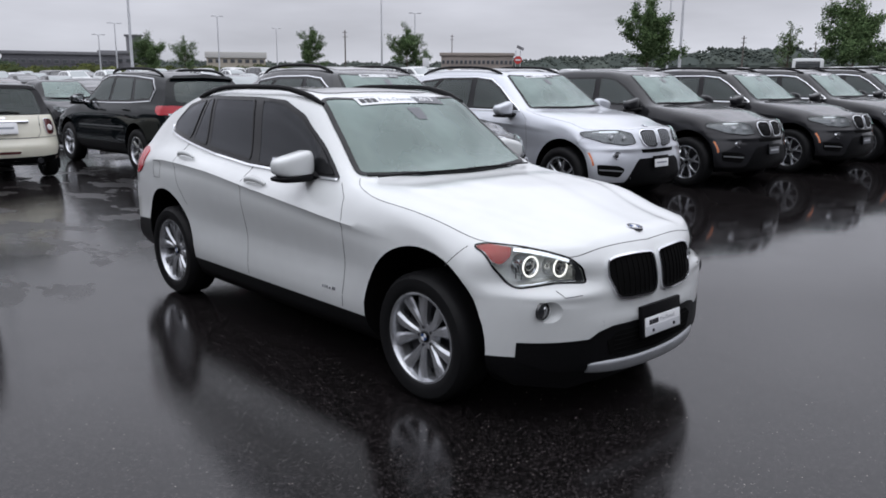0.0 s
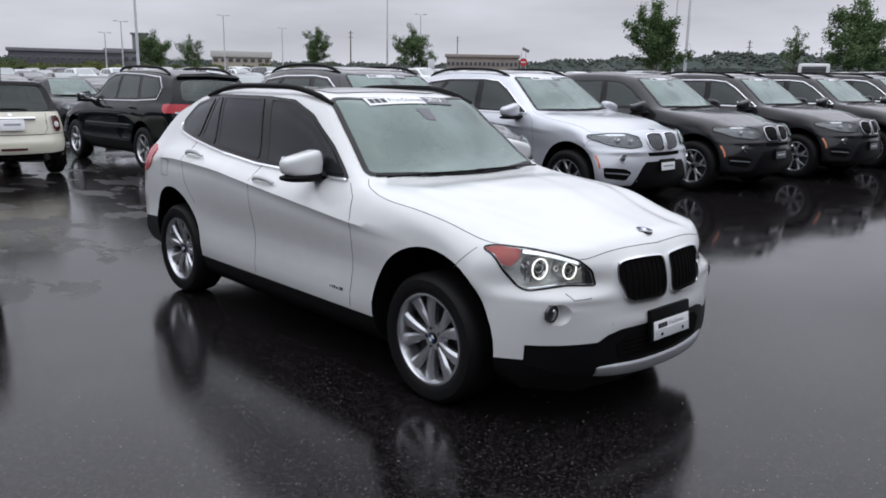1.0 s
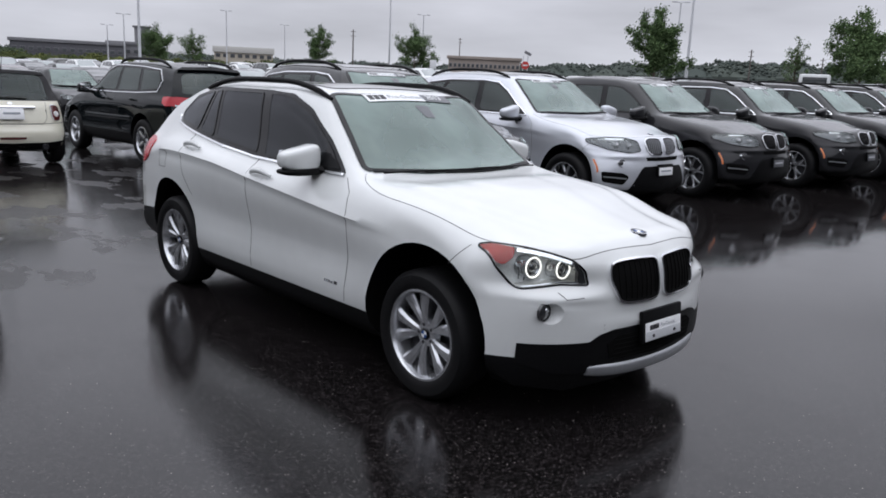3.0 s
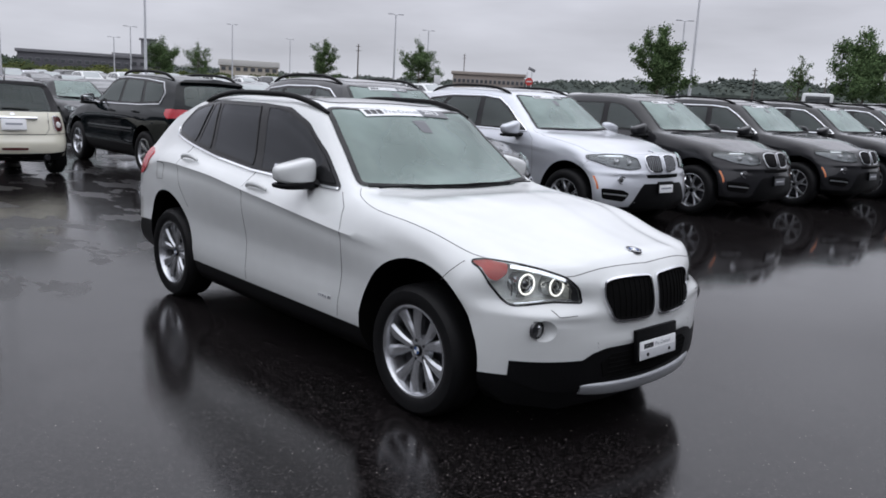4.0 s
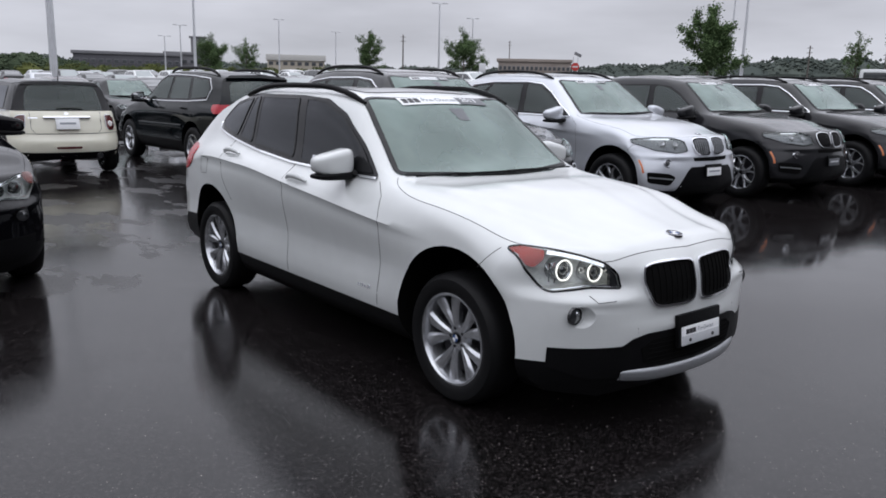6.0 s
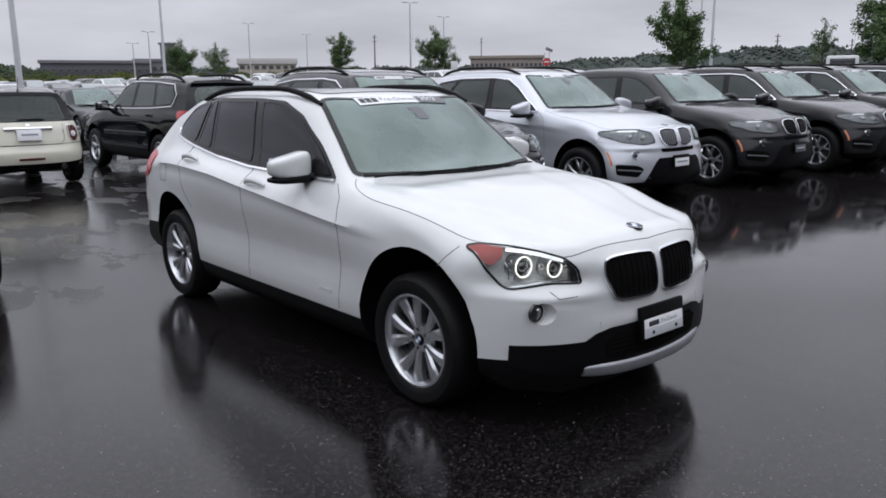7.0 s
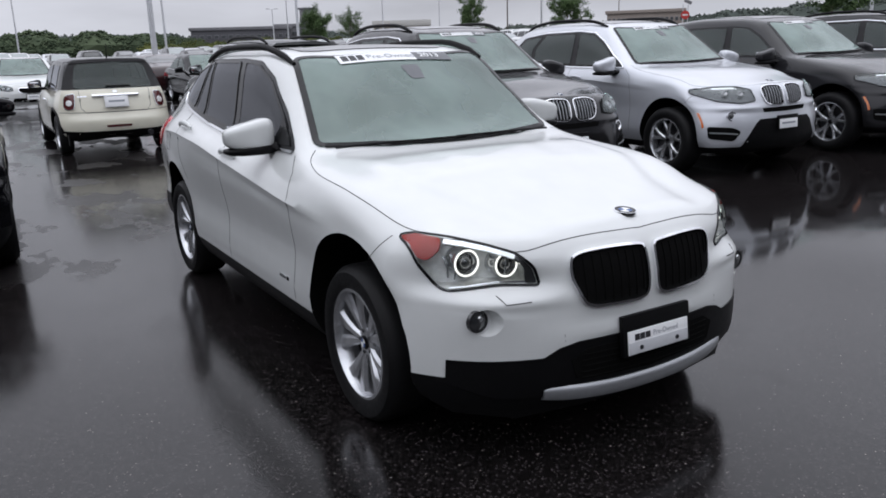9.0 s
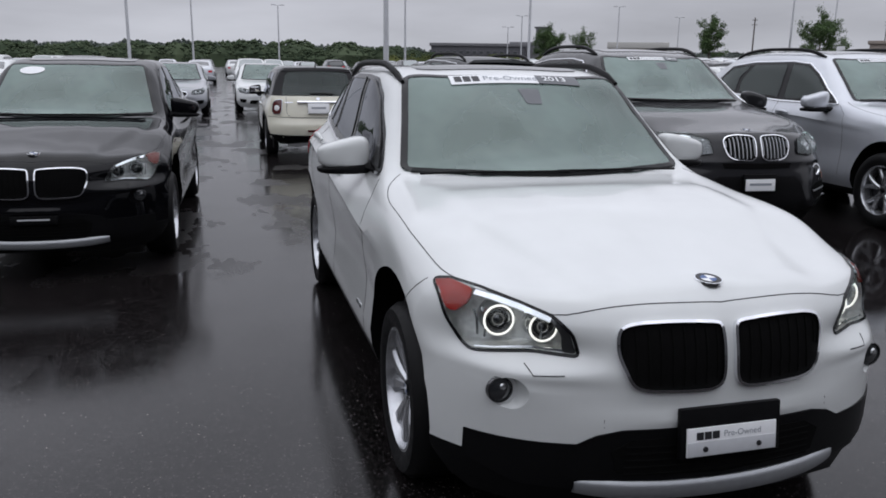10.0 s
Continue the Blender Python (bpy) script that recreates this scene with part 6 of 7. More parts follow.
# ---- saloon ----
SALOON = dict(
    wb=2.75, W=0.89, sn=0.48, rn=0.60, track=0.76, floor=(0.18, 0.32, 0.52), cap_z=(0.65, 0.48), wheel=(0.325, 0.225, 0.215, "five"), hollow=0.01,
    arch=(0.0, 0.345, 0.372), arch_back=0.0, cabin=(-3.0, -0.72), ws_low=0.93,
    rows=[(0.48, 0.85, 0.62, 0.79, 0.675, 0.71, 0.715, 0.45, 0.735, 0.75),
          (0.0, 0.88, 0.70, 0.845, 0.785, 0.75, 0.825, 0.45, 0.855, 0.87),
          (-0.45, 0.885, 0.74, 0.83, 0.875, 0.76, 0.905, 0.46, 0.92, 0.925),
          (-0.70, 0.885, 0.75, 0.825, 0.925, 0.77, 0.945, 0.69, 0.955, 1.01),
          (-1.08, 0.885, 0.77, 0.82, 0.94, 0.73, 1.11, 0.61, 1.19, 1.24),
          (-1.48, 0.885, 0.79, 0.815, 0.95, 0.66, 1.325, 0.55, 1.39, 1.41),
          (-1.95, 0.885, 0.81, 0.815, 0.96, 0.645, 1.35, 0.555, 1.415, 1.44),
          (-2.45, 0.885, 0.83, 0.81, 0.975, 0.65, 1.31, 0.56, 1.37, 1.40),
          (-2.75, 0.885, 0.84, 0.805, 0.985, 0.68, 1.20, 0.58, 1.27, 1.30),
          (-3.35, 0.83, 0.83, 0.74, 0.965, 0.66, 1.015, 0.45, 1.03, 1.035)],
    nose=([0.2, 0.35, 0.5, 0.62, 0.72, 0.80, 0.9], [0.78, 0.88, 0.89, 0.86, 0.79, 0.68, 0.5]), bow=(0.28, 0.5, 0.4, 0.5),
    tail=([0.25, 0.45, 0.65, 0.85, 0.98, 1.06, 1.2, 1.4], [-3.68, -3.78, -3.80, -3.77, -3.72, -3.60, -3.3, -3.0]), rbow=(0.14, 0.55),
    windshield=[(-0.53, 0.0), (-0.59, 0.38), (-0.72, 0.69), (-1.08, 0.60), (-1.45, 0.53), (-1.42, 0.3), (-1.41, 0.0)],
    windows=[("front_door_window", [(-0.86, 0.965), (-1.10, 1.10), (-1.38, 1.25), (-1.60, 1.315), (-1.82, 1.325), (-1.78, 0.97)]),
             ("rear_door_window", [(-1.88, 1.325), (-2.35, 1.305), (-2.62, 1.18), (-2.72, 1.02), (-2.6, 1.0), (-1.85, 0.975)])],
    dlo=[(-0.78, 0.95), (-1.08, 1.115), (-1.38, 1.27), (-1.60, 1.335), (-1.9, 1.345), (-2.36, 1.325), (-2.66, 1.19), (-2.79, 1.01), (-2.6, 0.98), (-1.8, 0.955)],
    chrome_line=[(-0.79, 0.945), (-1.8, 0.948), (-2.78, 1.0)],
    mirror=(-0.88, -0.98, 1.0, 0.95, 0.95), seats=(-1.65, 0.48, 0.37), dash=(-1.0, 0.80),
    headlight=[(0.44, 0.60), (0.46, 0.68), (0.60, 0.72), (0.74, 0.735), (0.80, 0.70), (0.74, 0.61), (0.56, 0.58)],
    lamp_bar=[(0.48, 0.67), (0.60, 0.705), (0.74, 0.72)], halos=[(0.66, 0.655, 0.036), (0.55, 0.64, 0.034)],
    side_seams=[[(-0.74, 0.94), (-0.62, 0.85), (-0.62, 0.34)], [(-1.82, 0.95), (-1.84, 0.7), (-1.80, 0.34)]],
    hood_seam=[(-0.68, 0.76), (0.0, 0.79), (0.3, 0.73), (0.55, 0.52), (0.66, 0.3), (0.69, 0.0)],
)


def saloon(name, label, paint, at):
    spec = SALOON
    car = thing(name, label, "car", "saloons")
    b, tree = skin(spec)
    shell(spec, b, paint, car)
    wheel(spec, car)
    glazing(spec, tree, car, GLASS_CLEAR, GLASS_FRONT)
    seats(spec, car)
    door_mirror(spec, car, paint)
    for x, z in ((-1.62, 0.80), (-2.52, 0.83)):
        handle(tree, car, x, z, paint)
    seams(tree, spec, car)
    head_lamp(tree, spec, car, False, None)
    g = part("grille", panel(tree, rounded(symf([(0.0, 0.66), (0.30, 0.655), (0.34, 0.60), (0.26, 0.52), (0.0, 0.51)]), 0.03), "front", 0.004, 0.006), LINER, car)
    part("grille_frame", ribbon(tree, rounded(symf([(0.0, 0.66), (0.30, 0.655), (0.34, 0.60), (0.26, 0.52), (0.0, 0.51)]), 0.03), "front", 0.02, 0.014, True), CHROME, g)
    part("air_intake", panel(tree, rounded(symf([(0.0, 0.40), (0.45, 0.40), (0.50, 0.30), (0.0, 0.28)]), 0.03), "front", 0.004, 0.006), LINER, car)
    for k in (1, -1):
        part("side_intake", panel(tree, rounded([(k * 0.56, 0.42), (k * 0.76, 0.44), (k * 0.74, 0.34), (k * 0.60, 0.32)], 0.03), "front", 0.004, 0.006), LINER, car)
        lamp = [(k * u, v) for u, v in ((0.45, 0.86), (0.65, 0.88), (0.80, 0.86), (0.80, 0.74), (0.62, 0.72), (0.46, 0.76))]
        part("tail_lamp", panel(tree, rounded(lamp, 0.03), "rear", 0.010, 0.014), RED_LENS, car, "red tail lamp")
    both("tail_lamp", panel(tree, rounded([(-3.30, 0.86), (-3.62, 0.88), (-3.66, 0.75), (-3.42, 0.74)], 0.03), "side", 0.010, 0.014), RED_LENS, car)
    rw = sym([(-2.58, 0.0), (-2.60, 0.50), (-3.10, 0.58), (-3.16, 0.0)])
    part("rear_window", panel(tree, rounded(rw, 0.05), "top", 0.006, 0.008), ROOF_GLASS, car)
    plate(car, 0.90, 0.42, 0.305, 0.13, 0.15, 3, text=False)
    plate(car, -3.80, 0.66, 0.305, 0.13, 0.15, 3, front=False, text=False)
    car.matrix_world = at
    return car


# ---- cars of the far rows, with fewer parts ----
FAR_GLASS = material("far_car_glass", (0.03, 0.034, 0.036), 0.08, coat=1.0)


def far_car(name, label, spec, paint, suv):
    car = thing(name, label, "car", "cars in the far rows")
    b, tree = skin(spec)
    part("body", b, paint, car)
    ws = part("windshield", panel(tree, rounded(sym(spec["windshield"]), 0.05), "top", 0.006, 0.008, 0.10), GLASS_SHEEN, car)
    for nm, outline in spec["windows"]:
        both(nm, panel(tree, rounded(outline, 0.03), "side", 0.006, 0.008, 0.10), FAR_GLASS, car)
    if "rear_window" in spec:
        part("rear_window", panel(tree, rounded(symf(spec["rear_window"]), 0.05), "rear", 0.006, 0.008, 0.10), FAR_GLASS, car)
    else:
        part("rear_window", panel(tree, rounded(sym([(-2.58, 0.0), (-2.60, 0.50), (-3.10, 0.58), (-3.16, 0.0)]), 0.05), "top", 0.006, 0.008, 0.10), FAR_GLASS, car)
    R, rim, w, _ = spec["wheel"]
    for x in (0.0, -spec["wb"]):
        arc = [(x + (R + 0.04) * math.cos(t), R + (R + 0.04) * math.sin(t)) for t in np.linspace(-0.6, math.pi + 0.6, 24)]
        both("wheel_arch", panel(tree, arc, "side", 0.004, 0.008, 0.08), LINER, car)
        for k in (1, -1):
            t = lathe([(0.0001, -0.11), (rim - 0.02, -0.10), (rim, -0.11), (R - 0.02, -0.11), (R, -0.08), (R, 0.05), (0.0001, 0.05)], 20)
            bmesh.ops.transform(t, matrix=pose(x, k * -(spec["W"] - 0.10), R, 0, 0, 0 if k > 0 else 180), verts=t.verts)
            wh = part("wheel", t, RUBBER, car)
            d = lathe([(0.0001, -0.118), (rim * 0.9, -0.116), (rim * 0.92, -0.105)], 16)
            bmesh.ops.transform(d, matrix=pose(x, k * -(spec["W"] - 0.10), R, 0, 0, 0 if k > 0 else 180), verts=d.verts)
            part("rim", d, ALLOY, wh)
    for k in (1, -1):
        part("headlight", panel(tree, [(k * u, v) for u, v in spec["headlight"]], "front", 0.006, 0.01, 0.08), LAMP_GREY, car)
    z = 0.80 if not suv else 1.0
    for k in (1, -1):
        part("tail_lamp", panel(tree, [(k * u, v) for u, v in ((0.5, z + 0.06), (0.74, z + 0.07), (0.74, z - 0.06), (0.52, z - 0.06))], "rear", 0.008, 0.012, 0.08), RED_LENS, car)
    return car


# ---- ground: the lot falls gently towards the lane where the white car stands ----
def soft(v, k=3.0):
    return k * math.log1p(math.exp(min(40.0, v / k)))


def ground_z(x, y):
    away = 1 - math.exp(-max(0.0, -x - 2.8) / 2.5)
    rise = 0.05 * away * min(1.0, max(0.0, (3.5 - y) / 3.0))
    return rise + max(0.0, 0.012 * (soft(y - 3.5, 0.8)) + 0.022 * soft(y - 18) + 0.008 * soft(-x - 12) + 0.002 * soft(-x - 120, 20) - 0.0005)


def ground_sheet():
    b = bmesh.new()
    xs = [-1800, -900, -500, -300, -200, -140, -100, -80, -60, -45, -35, -28, -22, -18, -15, -12, -10, -8, -7, -6, -5, -4, -3.4, -2.8, -2, 0, 2, 4, 8, 15, 30, 80, 200, 600, 1800]
    ys = [-1800, -600, -200, -80, -30, -15, -8, -4, -2, 0, 1, 2, 3, 3.5, 4, 5, 6, 8, 10, 12, 14, 16, 18, 20, 24, 28, 34, 42, 50, 60, 80, 110, 150, 200, 300, 500, 900, 1800]
    grid = [[b.verts.new((x, y, min(30.0, ground_z(x, y)))) for y in ys] for x in xs]
    for i in range(len(xs) - 1):
        for j in range(len(ys) - 1):
            b.faces.new((grid[i][j], grid[i + 1][j], grid[i + 1][j + 1], grid[i][j + 1]))
    ob = part("ground", b, ASPHALT, None)
    tagged(ob, "wet dark asphalt parking lot with shallow puddles", "ground", kind="structure")


def seat(x, y, yaw=0.0, wb=2.8):
    """A pose on the ground for a car whose front axle is over (x, y); yaw in degrees."""
    c, s = math.cos(radians(yaw)), math.sin(radians(yaw))
    f, r = Vector((x, y, ground_z(x, y))), Vector((x - wb * c, y - wb * s, ground_z(x - wb * c, y - wb * s)))
    left = Vector((-s, c, 0))
    mx, my = (f.x + r.x) / 2, (f.y + r.y) / 2
    tilt = (ground_z(mx + left.x * 0.8, my + left.y * 0.8) - ground_z(mx - left.x * 0.8, my - left.y * 0.8)) / 1.6
    ax = (f - r).normalized()
    ay = Vector((left.x, left.y, tilt)).normalized()
    az = ax.cross(ay).normalized()
    ay = az.cross(ax)
    m = Matrix((ax, ay, az)).transposed().to_4x4()
    return Matrix.Translation(f) @ m


ground_sheet()
# far windshields: the sky's sheen is put into a lighter base colour
GLASS_SHEEN = material("far_windshield_sheen", (0.22, 0.25, 0.25), 0.12, coat=1.0)


# ---- parked cars ----
compact_crossover("white_crossover", "white compact crossover with dark tinted windows on wet asphalt", WHITE, pose(0, 0, 0))
compact_crossover("black_crossover", "black compact crossover with unlit headlights beside the lane", BLACK, seat(-3.936, -2.693, -1.5, 2.76), lit=False)
ROW = "crossovers parked side by side"
large_crossover("silver_crossover", "silver large crossover with chrome window trim", SILVER, seat(-3.516, 5.662, -3), ROW, slat=SATIN)
large_crossover("graphite_crossover", "dark graphite large crossover with silver grille slats", GRAPHITE, seat(-3.94, 3.02, -3), ROW, slat=SATIN)
dark = large_crossover("black_large_crossover", "black large crossover with black window trim", GRAPHITE, seat(-3.264, 8.32, -3), ROW, chrome=False, rails=False, plate_face=DARK_FILM)
dark2 = large_crossover("charcoal_crossover", "charcoal large crossover with chrome window trim", GRAPHITE, seat(-2.93, 11.06, -3), ROW, plate_face=DARK_FILM)
for x, y in ((-2.68, 13.76), (-2.43, 16.46), (-2.18, 19.16), (-1.93, 21.86)):
    copy_thing(dark2, seat(x, y, -3))
hatchback("cream_hatchback", "cream small hatchback with black roof, seen from behind", CREAM, seat(-13.19, 0.013, 180, 2.467))
wagon("dark_wagon", "dark green-black station wagon with roof rails", GREEN_BLACK, seat(-13.18, 2.743, 183.5, 2.74) @ Matrix.Diagonal((1, 1, 1.06, 1)))
saloon("white_saloon", "white saloon facing the lane behind the hatchback", WHITE, seat(-22.0, -0.25))
saloon("silver_saloon", "silver saloon with pale windshield", DULL_SILVER, seat(-21.2, -2.75))
saloon("black_saloon", "black saloon with a paper tag in its windshield", BLACK, seat(-20.9, 4.75))
saloon("maroon_saloon", "dark maroon saloon with red tail lamps", MAROON, seat(-29.3, 4.3, 180))


# ---- far rows of parked cars ----
far_kinds = []
for name, label, spec, paint, suv in (
        ("far_saloon_white", "white saloon in a far row", SALOON, WHITE, False), ("far_saloon_silver", "silver saloon in a far row", SALOON, SILVER, False),
        ("far_saloon_dark", "dark saloon in a far row", SALOON, BLACK, False), ("far_saloon_grey", "grey saloon in a far row", SALOON, GREY_PAINT, False),
        ("far_wagon_white", "white crossover in a far row", WAGON, WHITE, True), ("far_wagon_dark", "dark crossover in a far row", WAGON, GRAPHITE, True)):
    far_kinds.append(far_car(name, label, spec, paint, suv))
rng = random.Random(7)
spots = []
for x, yaw, y0, y1 in ((-20.6, 0, 7.6, 34), (-29.4, 180, 7.2, 34), (-29.4, 180, -20, -3), (-41, 0, -14, 44), (-50.5, 180, -14, 44), (-62, 0, -20, 60), (-71.5, 180, -20, 60), (-84, 0, -20, 60)):
    y = y0
    while y < y1:
        if rng.random() < 0.8:
            spots.append((x + rng.uniform(-0.3, 0.3), y, yaw + rng.uniform(-1, 1)))
        y += 2.8
for x in np.arange(-36, 4, 2.9):
    for y, yaw in ((36, -90), (45, 90), (56, -90), (65, 90)):
        if rng.random() < 0.72:
            spots.append((float(x), y, yaw))
used = set()
for x, y, yaw in spots:
    k = rng.choice((0, 0, 1, 1, 2, 2, 3, 4, 5))
    m = seat(x, y, yaw)
    if k not in used:
        used.add(k)
        far_kinds[k].matrix_world = m
    else:
        copy_thing(far_kinds[k], m)
for x, y, yaw in ((-21.6, 42.2, -60), (-18.9, 43.0, -55), (-23.0, 47.6, 120)):
    copy_thing(far_kinds[0], seat(x, y, yaw))
STAND = (2.79, -3.27)
TURN = -0.45


def out_there(az, dist):
    """A place on the ground in that compass direction (degrees from +x) and distance from the lane."""
    x, y = STAND[0] + dist * math.cos(radians(az + TURN)), STAND[1] + dist * math.sin(radians(az + TURN))
    return x, y, min(30.0, ground_z(x, y))


# ---- lamp posts ----
POST = material("galvanised_post", (0.55, 0.56, 0.58), 0.45, metal=0.3, grain=0.08)
WOOD_POLE = material("weathered_pole", (0.10, 0.085, 0.075), 0.8, grain=0.25)


def lamp_post(az, dist, height, r, heads=2, turn=0.0):
    x, y, z = out_there(az, dist)
    post = thing("lamp_post", "tall pale steel lamp post in the parking lot", "lamp post", "lamp posts")
    part("pole", tube([(0, 0, 0.6), (0, 0, height * 0.5), (0, 0, height)], [r, r * 0.8, r * 0.55], 12), POST, post)
    part("concrete_base", lathe([(0.0001, 0.0), (r * 2.2, 0.0), (r * 2.2, 0.62), (r * 2.0, 0.66), (0.0001, 0.66)], 18, "Z"), CONCRETE, post)
    for k in range(heads):
        a = turn + math.pi * k
        c, s = math.cos(a), math.sin(a)
        arm = tube([(0, 0, height - 0.05), (0.5 * c, 0.5 * s, height + 0.05)], 0.04, 8)
        part("arm", arm, POST, post)
        head = box((0.75, 0.38, 0.12), (0, 0, 0), 0.03)
        bmesh.ops.transform(head, matrix=Matrix.Translation((0.8 * c, 0.8 * s, height + 0.06)) @ Matrix.Rotation(a, 4, "Z"), verts=head.verts)
        part("lamp_head", head, POST, post)
    post.matrix_world = pose(x, y, z)


CONCRETE = material("concrete", (0.36, 0.35, 0.33), 0.8, grain=0.15)
for az, dist, h, r in ((166.85, 42, 14.0, 0.145), (158.25, 95, 13.0, 0.17), (152.68, 172, 11.5, 0.16), (141.56, 122, 11.3, 0.16), (139.22, 152, 11.0, 0.16), (120.95, 92, 12.5, 0.17),
                       (121.75, 112, 11.0, 0.16), (160.17, 165, 7.5, 0.14), (159.16, 150, 8.8, 0.14), (148.8, 210, 11.0, 0.15), (167.1, 118, 12.5, 0.17), (176.0, 150, 11.0, 0.15), (181.5, 120, 11.0, 0.15), (185.0, 75, 11.0, 0.15)):
    lamp_post(az, dist, h, r, 2, radians(az - 75))


def utility_pole(az, dist, h):
    x, y, z = out_there(az, dist)
    p = thing("utility_pole", "dark wooden utility pole on the skyline", "utility pole", "utility poles")
    part("pole", tube([(0, 0, 0), (0, 0, h)], [0.22, 0.15], 10), WOOD_POLE, p)
    for zz in (h - 0.6, h - 1.8):
        part("cross_arm", box((0.12, 1.4, 0.14), (0, 0, zz), 0.01), WOOD_POLE, p)
    p.matrix_world = pose(x, y, z, 0, 0, az)


for az, dist, h in ((144.1, 230, 11.5), (116.95, 230, 10.3), (136.6, 330, 16), (112.6, 260, 10)):
    utility_pole(az, dist, h)

# ---- trees ----
BARK = material("bark", (0.09, 0.07, 0.055), 0.9, grain=0.3)


def leaf_mat(name, a, b_):
    m = material(name, a, 0.9, spec=0.05)
    nt = m.node_tree
    g = nt.nodes.new("ShaderNodeNewGeometry")
    r = nt.nodes.new("ShaderNodeValToRGB")
    r.color_ramp.elements[0].color, r.color_ramp.elements[1].color = (*a, 1), (*b_, 1)
    nt.links.new(g.outputs["Random Per Island"], r.inputs[0])
    nt.links.new(r.outputs[0], nt.nodes["Principled BSDF"].inputs["Base Color"])
    return m


LEAF = leaf_mat("green_leaves", (0.048, 0.084, 0.036), (0.14, 0.20, 0.09))
# distance haze put into the far trees' leaf colour: paler and greyer
LEAF_HAZED = leaf_mat("far_leaves_hazed", (0.060, 0.072, 0.066), (0.088, 0.102, 0.088))
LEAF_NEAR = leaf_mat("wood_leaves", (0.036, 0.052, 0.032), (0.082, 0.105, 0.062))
LEAF_YELLOW = leaf_mat("olive_shrub_leaves", (0.030, 0.042, 0.018), (0.095, 0.105, 0.035))


def tree(az, dist, height, width, seed, leaves, bare=0.16, tall=0.62):
    """A young tree: rising limbs, each with twigs that carry their own loose clumps of leaves."""
    rng = random.Random(seed)
    x, y, z = out_there(az, dist)
    t = thing("tree", "young leafy tree with an airy crown at the lot's edge", "tree", "young trees")
    trunk = tube([(0, 0, 0), (0.03, 0.02, height * 0.3), (-0.02, 0.03, height * 0.6), (0.03, 0, height * 0.95)], [0.12, 0.09, 0.05, 0.012], 8)
    twigs = []
    limbs = 15
    for i in range(limbs):
        f = bare + (tall - bare) * (i / (limbs - 1)) ** 0.8
        a = 2.4 * i + rng.uniform(-0.5, 0.5)
        reach = width / 2 * (1.05 - 0.75 * (f - bare) / (1 - bare)) * rng.uniform(0.55, 1.12)
        rise = height * rng.uniform(0.10, 0.30) * (1.0 if f > 0.3 else 0.75)
        p0 = Vector((0, 0, height * f))
        p2 = p0 + Vector((reach * math.cos(a), reach * math.sin(a), rise))
        p1 = p0.lerp(p2, 0.5) + Vector((0, 0, -0.05 * rise))
        merge(trunk, tube([p0, p1, p2], [0.042, 0.026, 0.008], 5))
        for k in range(7):
            u = 0.3 + 0.7 * k / 6
            q = (p0.lerp(p1, u * 2) if u < 0.5 else p1.lerp(p2, u * 2 - 1))
            w = Vector((rng.gauss(0, 1), rng.gauss(0, 1), rng.uniform(0.0, 1.2))).normalized() * width * rng.uniform(0.06, 0.15)
            twigs.append((q, q + w))
    for k in range(9):
        q = Vector((0, 0, height * (0.62 + 0.34 * k / 8)))
        w = Vector((rng.gauss(0, 1), rng.gauss(0, 1), rng.uniform(0.3, 1.4))).normalized() * width * rng.uniform(0.05, 0.14)
        twigs.append((q, q + w))
    for q, w in twigs:
        merge(trunk, tube([q, w], [0.012, 0.005], 4))
    part("trunk", trunk, BARK, t)
    verts, faces = [], []
    for i in range(leaves):
        q, w = rng.choice(twigs)
        c = q.lerp(w, rng.uniform(0.1, 1.25)) + Vector([rng.gauss(0, width * 0.034) for _ in range(3)])
        s = rng.uniform(0.07, 0.14) * height / 8
        n = Vector((rng.gauss(0, 1), rng.gauss(0, 1), rng.gauss(0.5, 1))).normalized()
        u = n.orthogonal().normalized() * s
        v = n.cross(u) * 0.65
        k = len(verts)
        verts += [c - u, c + v + n * s * 0.2, c + u, c - v + n * s * 0.2]
        faces += [(k, k + 1, k + 2), (k, k + 2, k + 3)]
    me = bpy.data.meshes.new("crown")
    me.from_pydata([tuple(v) for v in verts], [], faces)
    me.materials.append(LEAF)
    crown = new("crown", me)
    crown.parent = t
    t.matrix_world = pose(x, y, z - 0.1)


for i, (az, dist, h, w, n) in enumerate(((123.1, 80, 7.9, 6.2, 17000), (110.4, 76, 7.4, 7.0, 17000), (114.2, 80, 5.6, 3.4, 2200), (139.8, 120, 7.4, 6.4, 11000), (146.5, 130, 7.6, 5.4, 9000), (154.9, 150, 6.6, 5.6, 6500), (157.3, 145, 7.0, 7.4, 15000), (105.0, 90, 8.5, 6.0, 7000))):
    tree(az, dist, h, w, 20 + i, n)


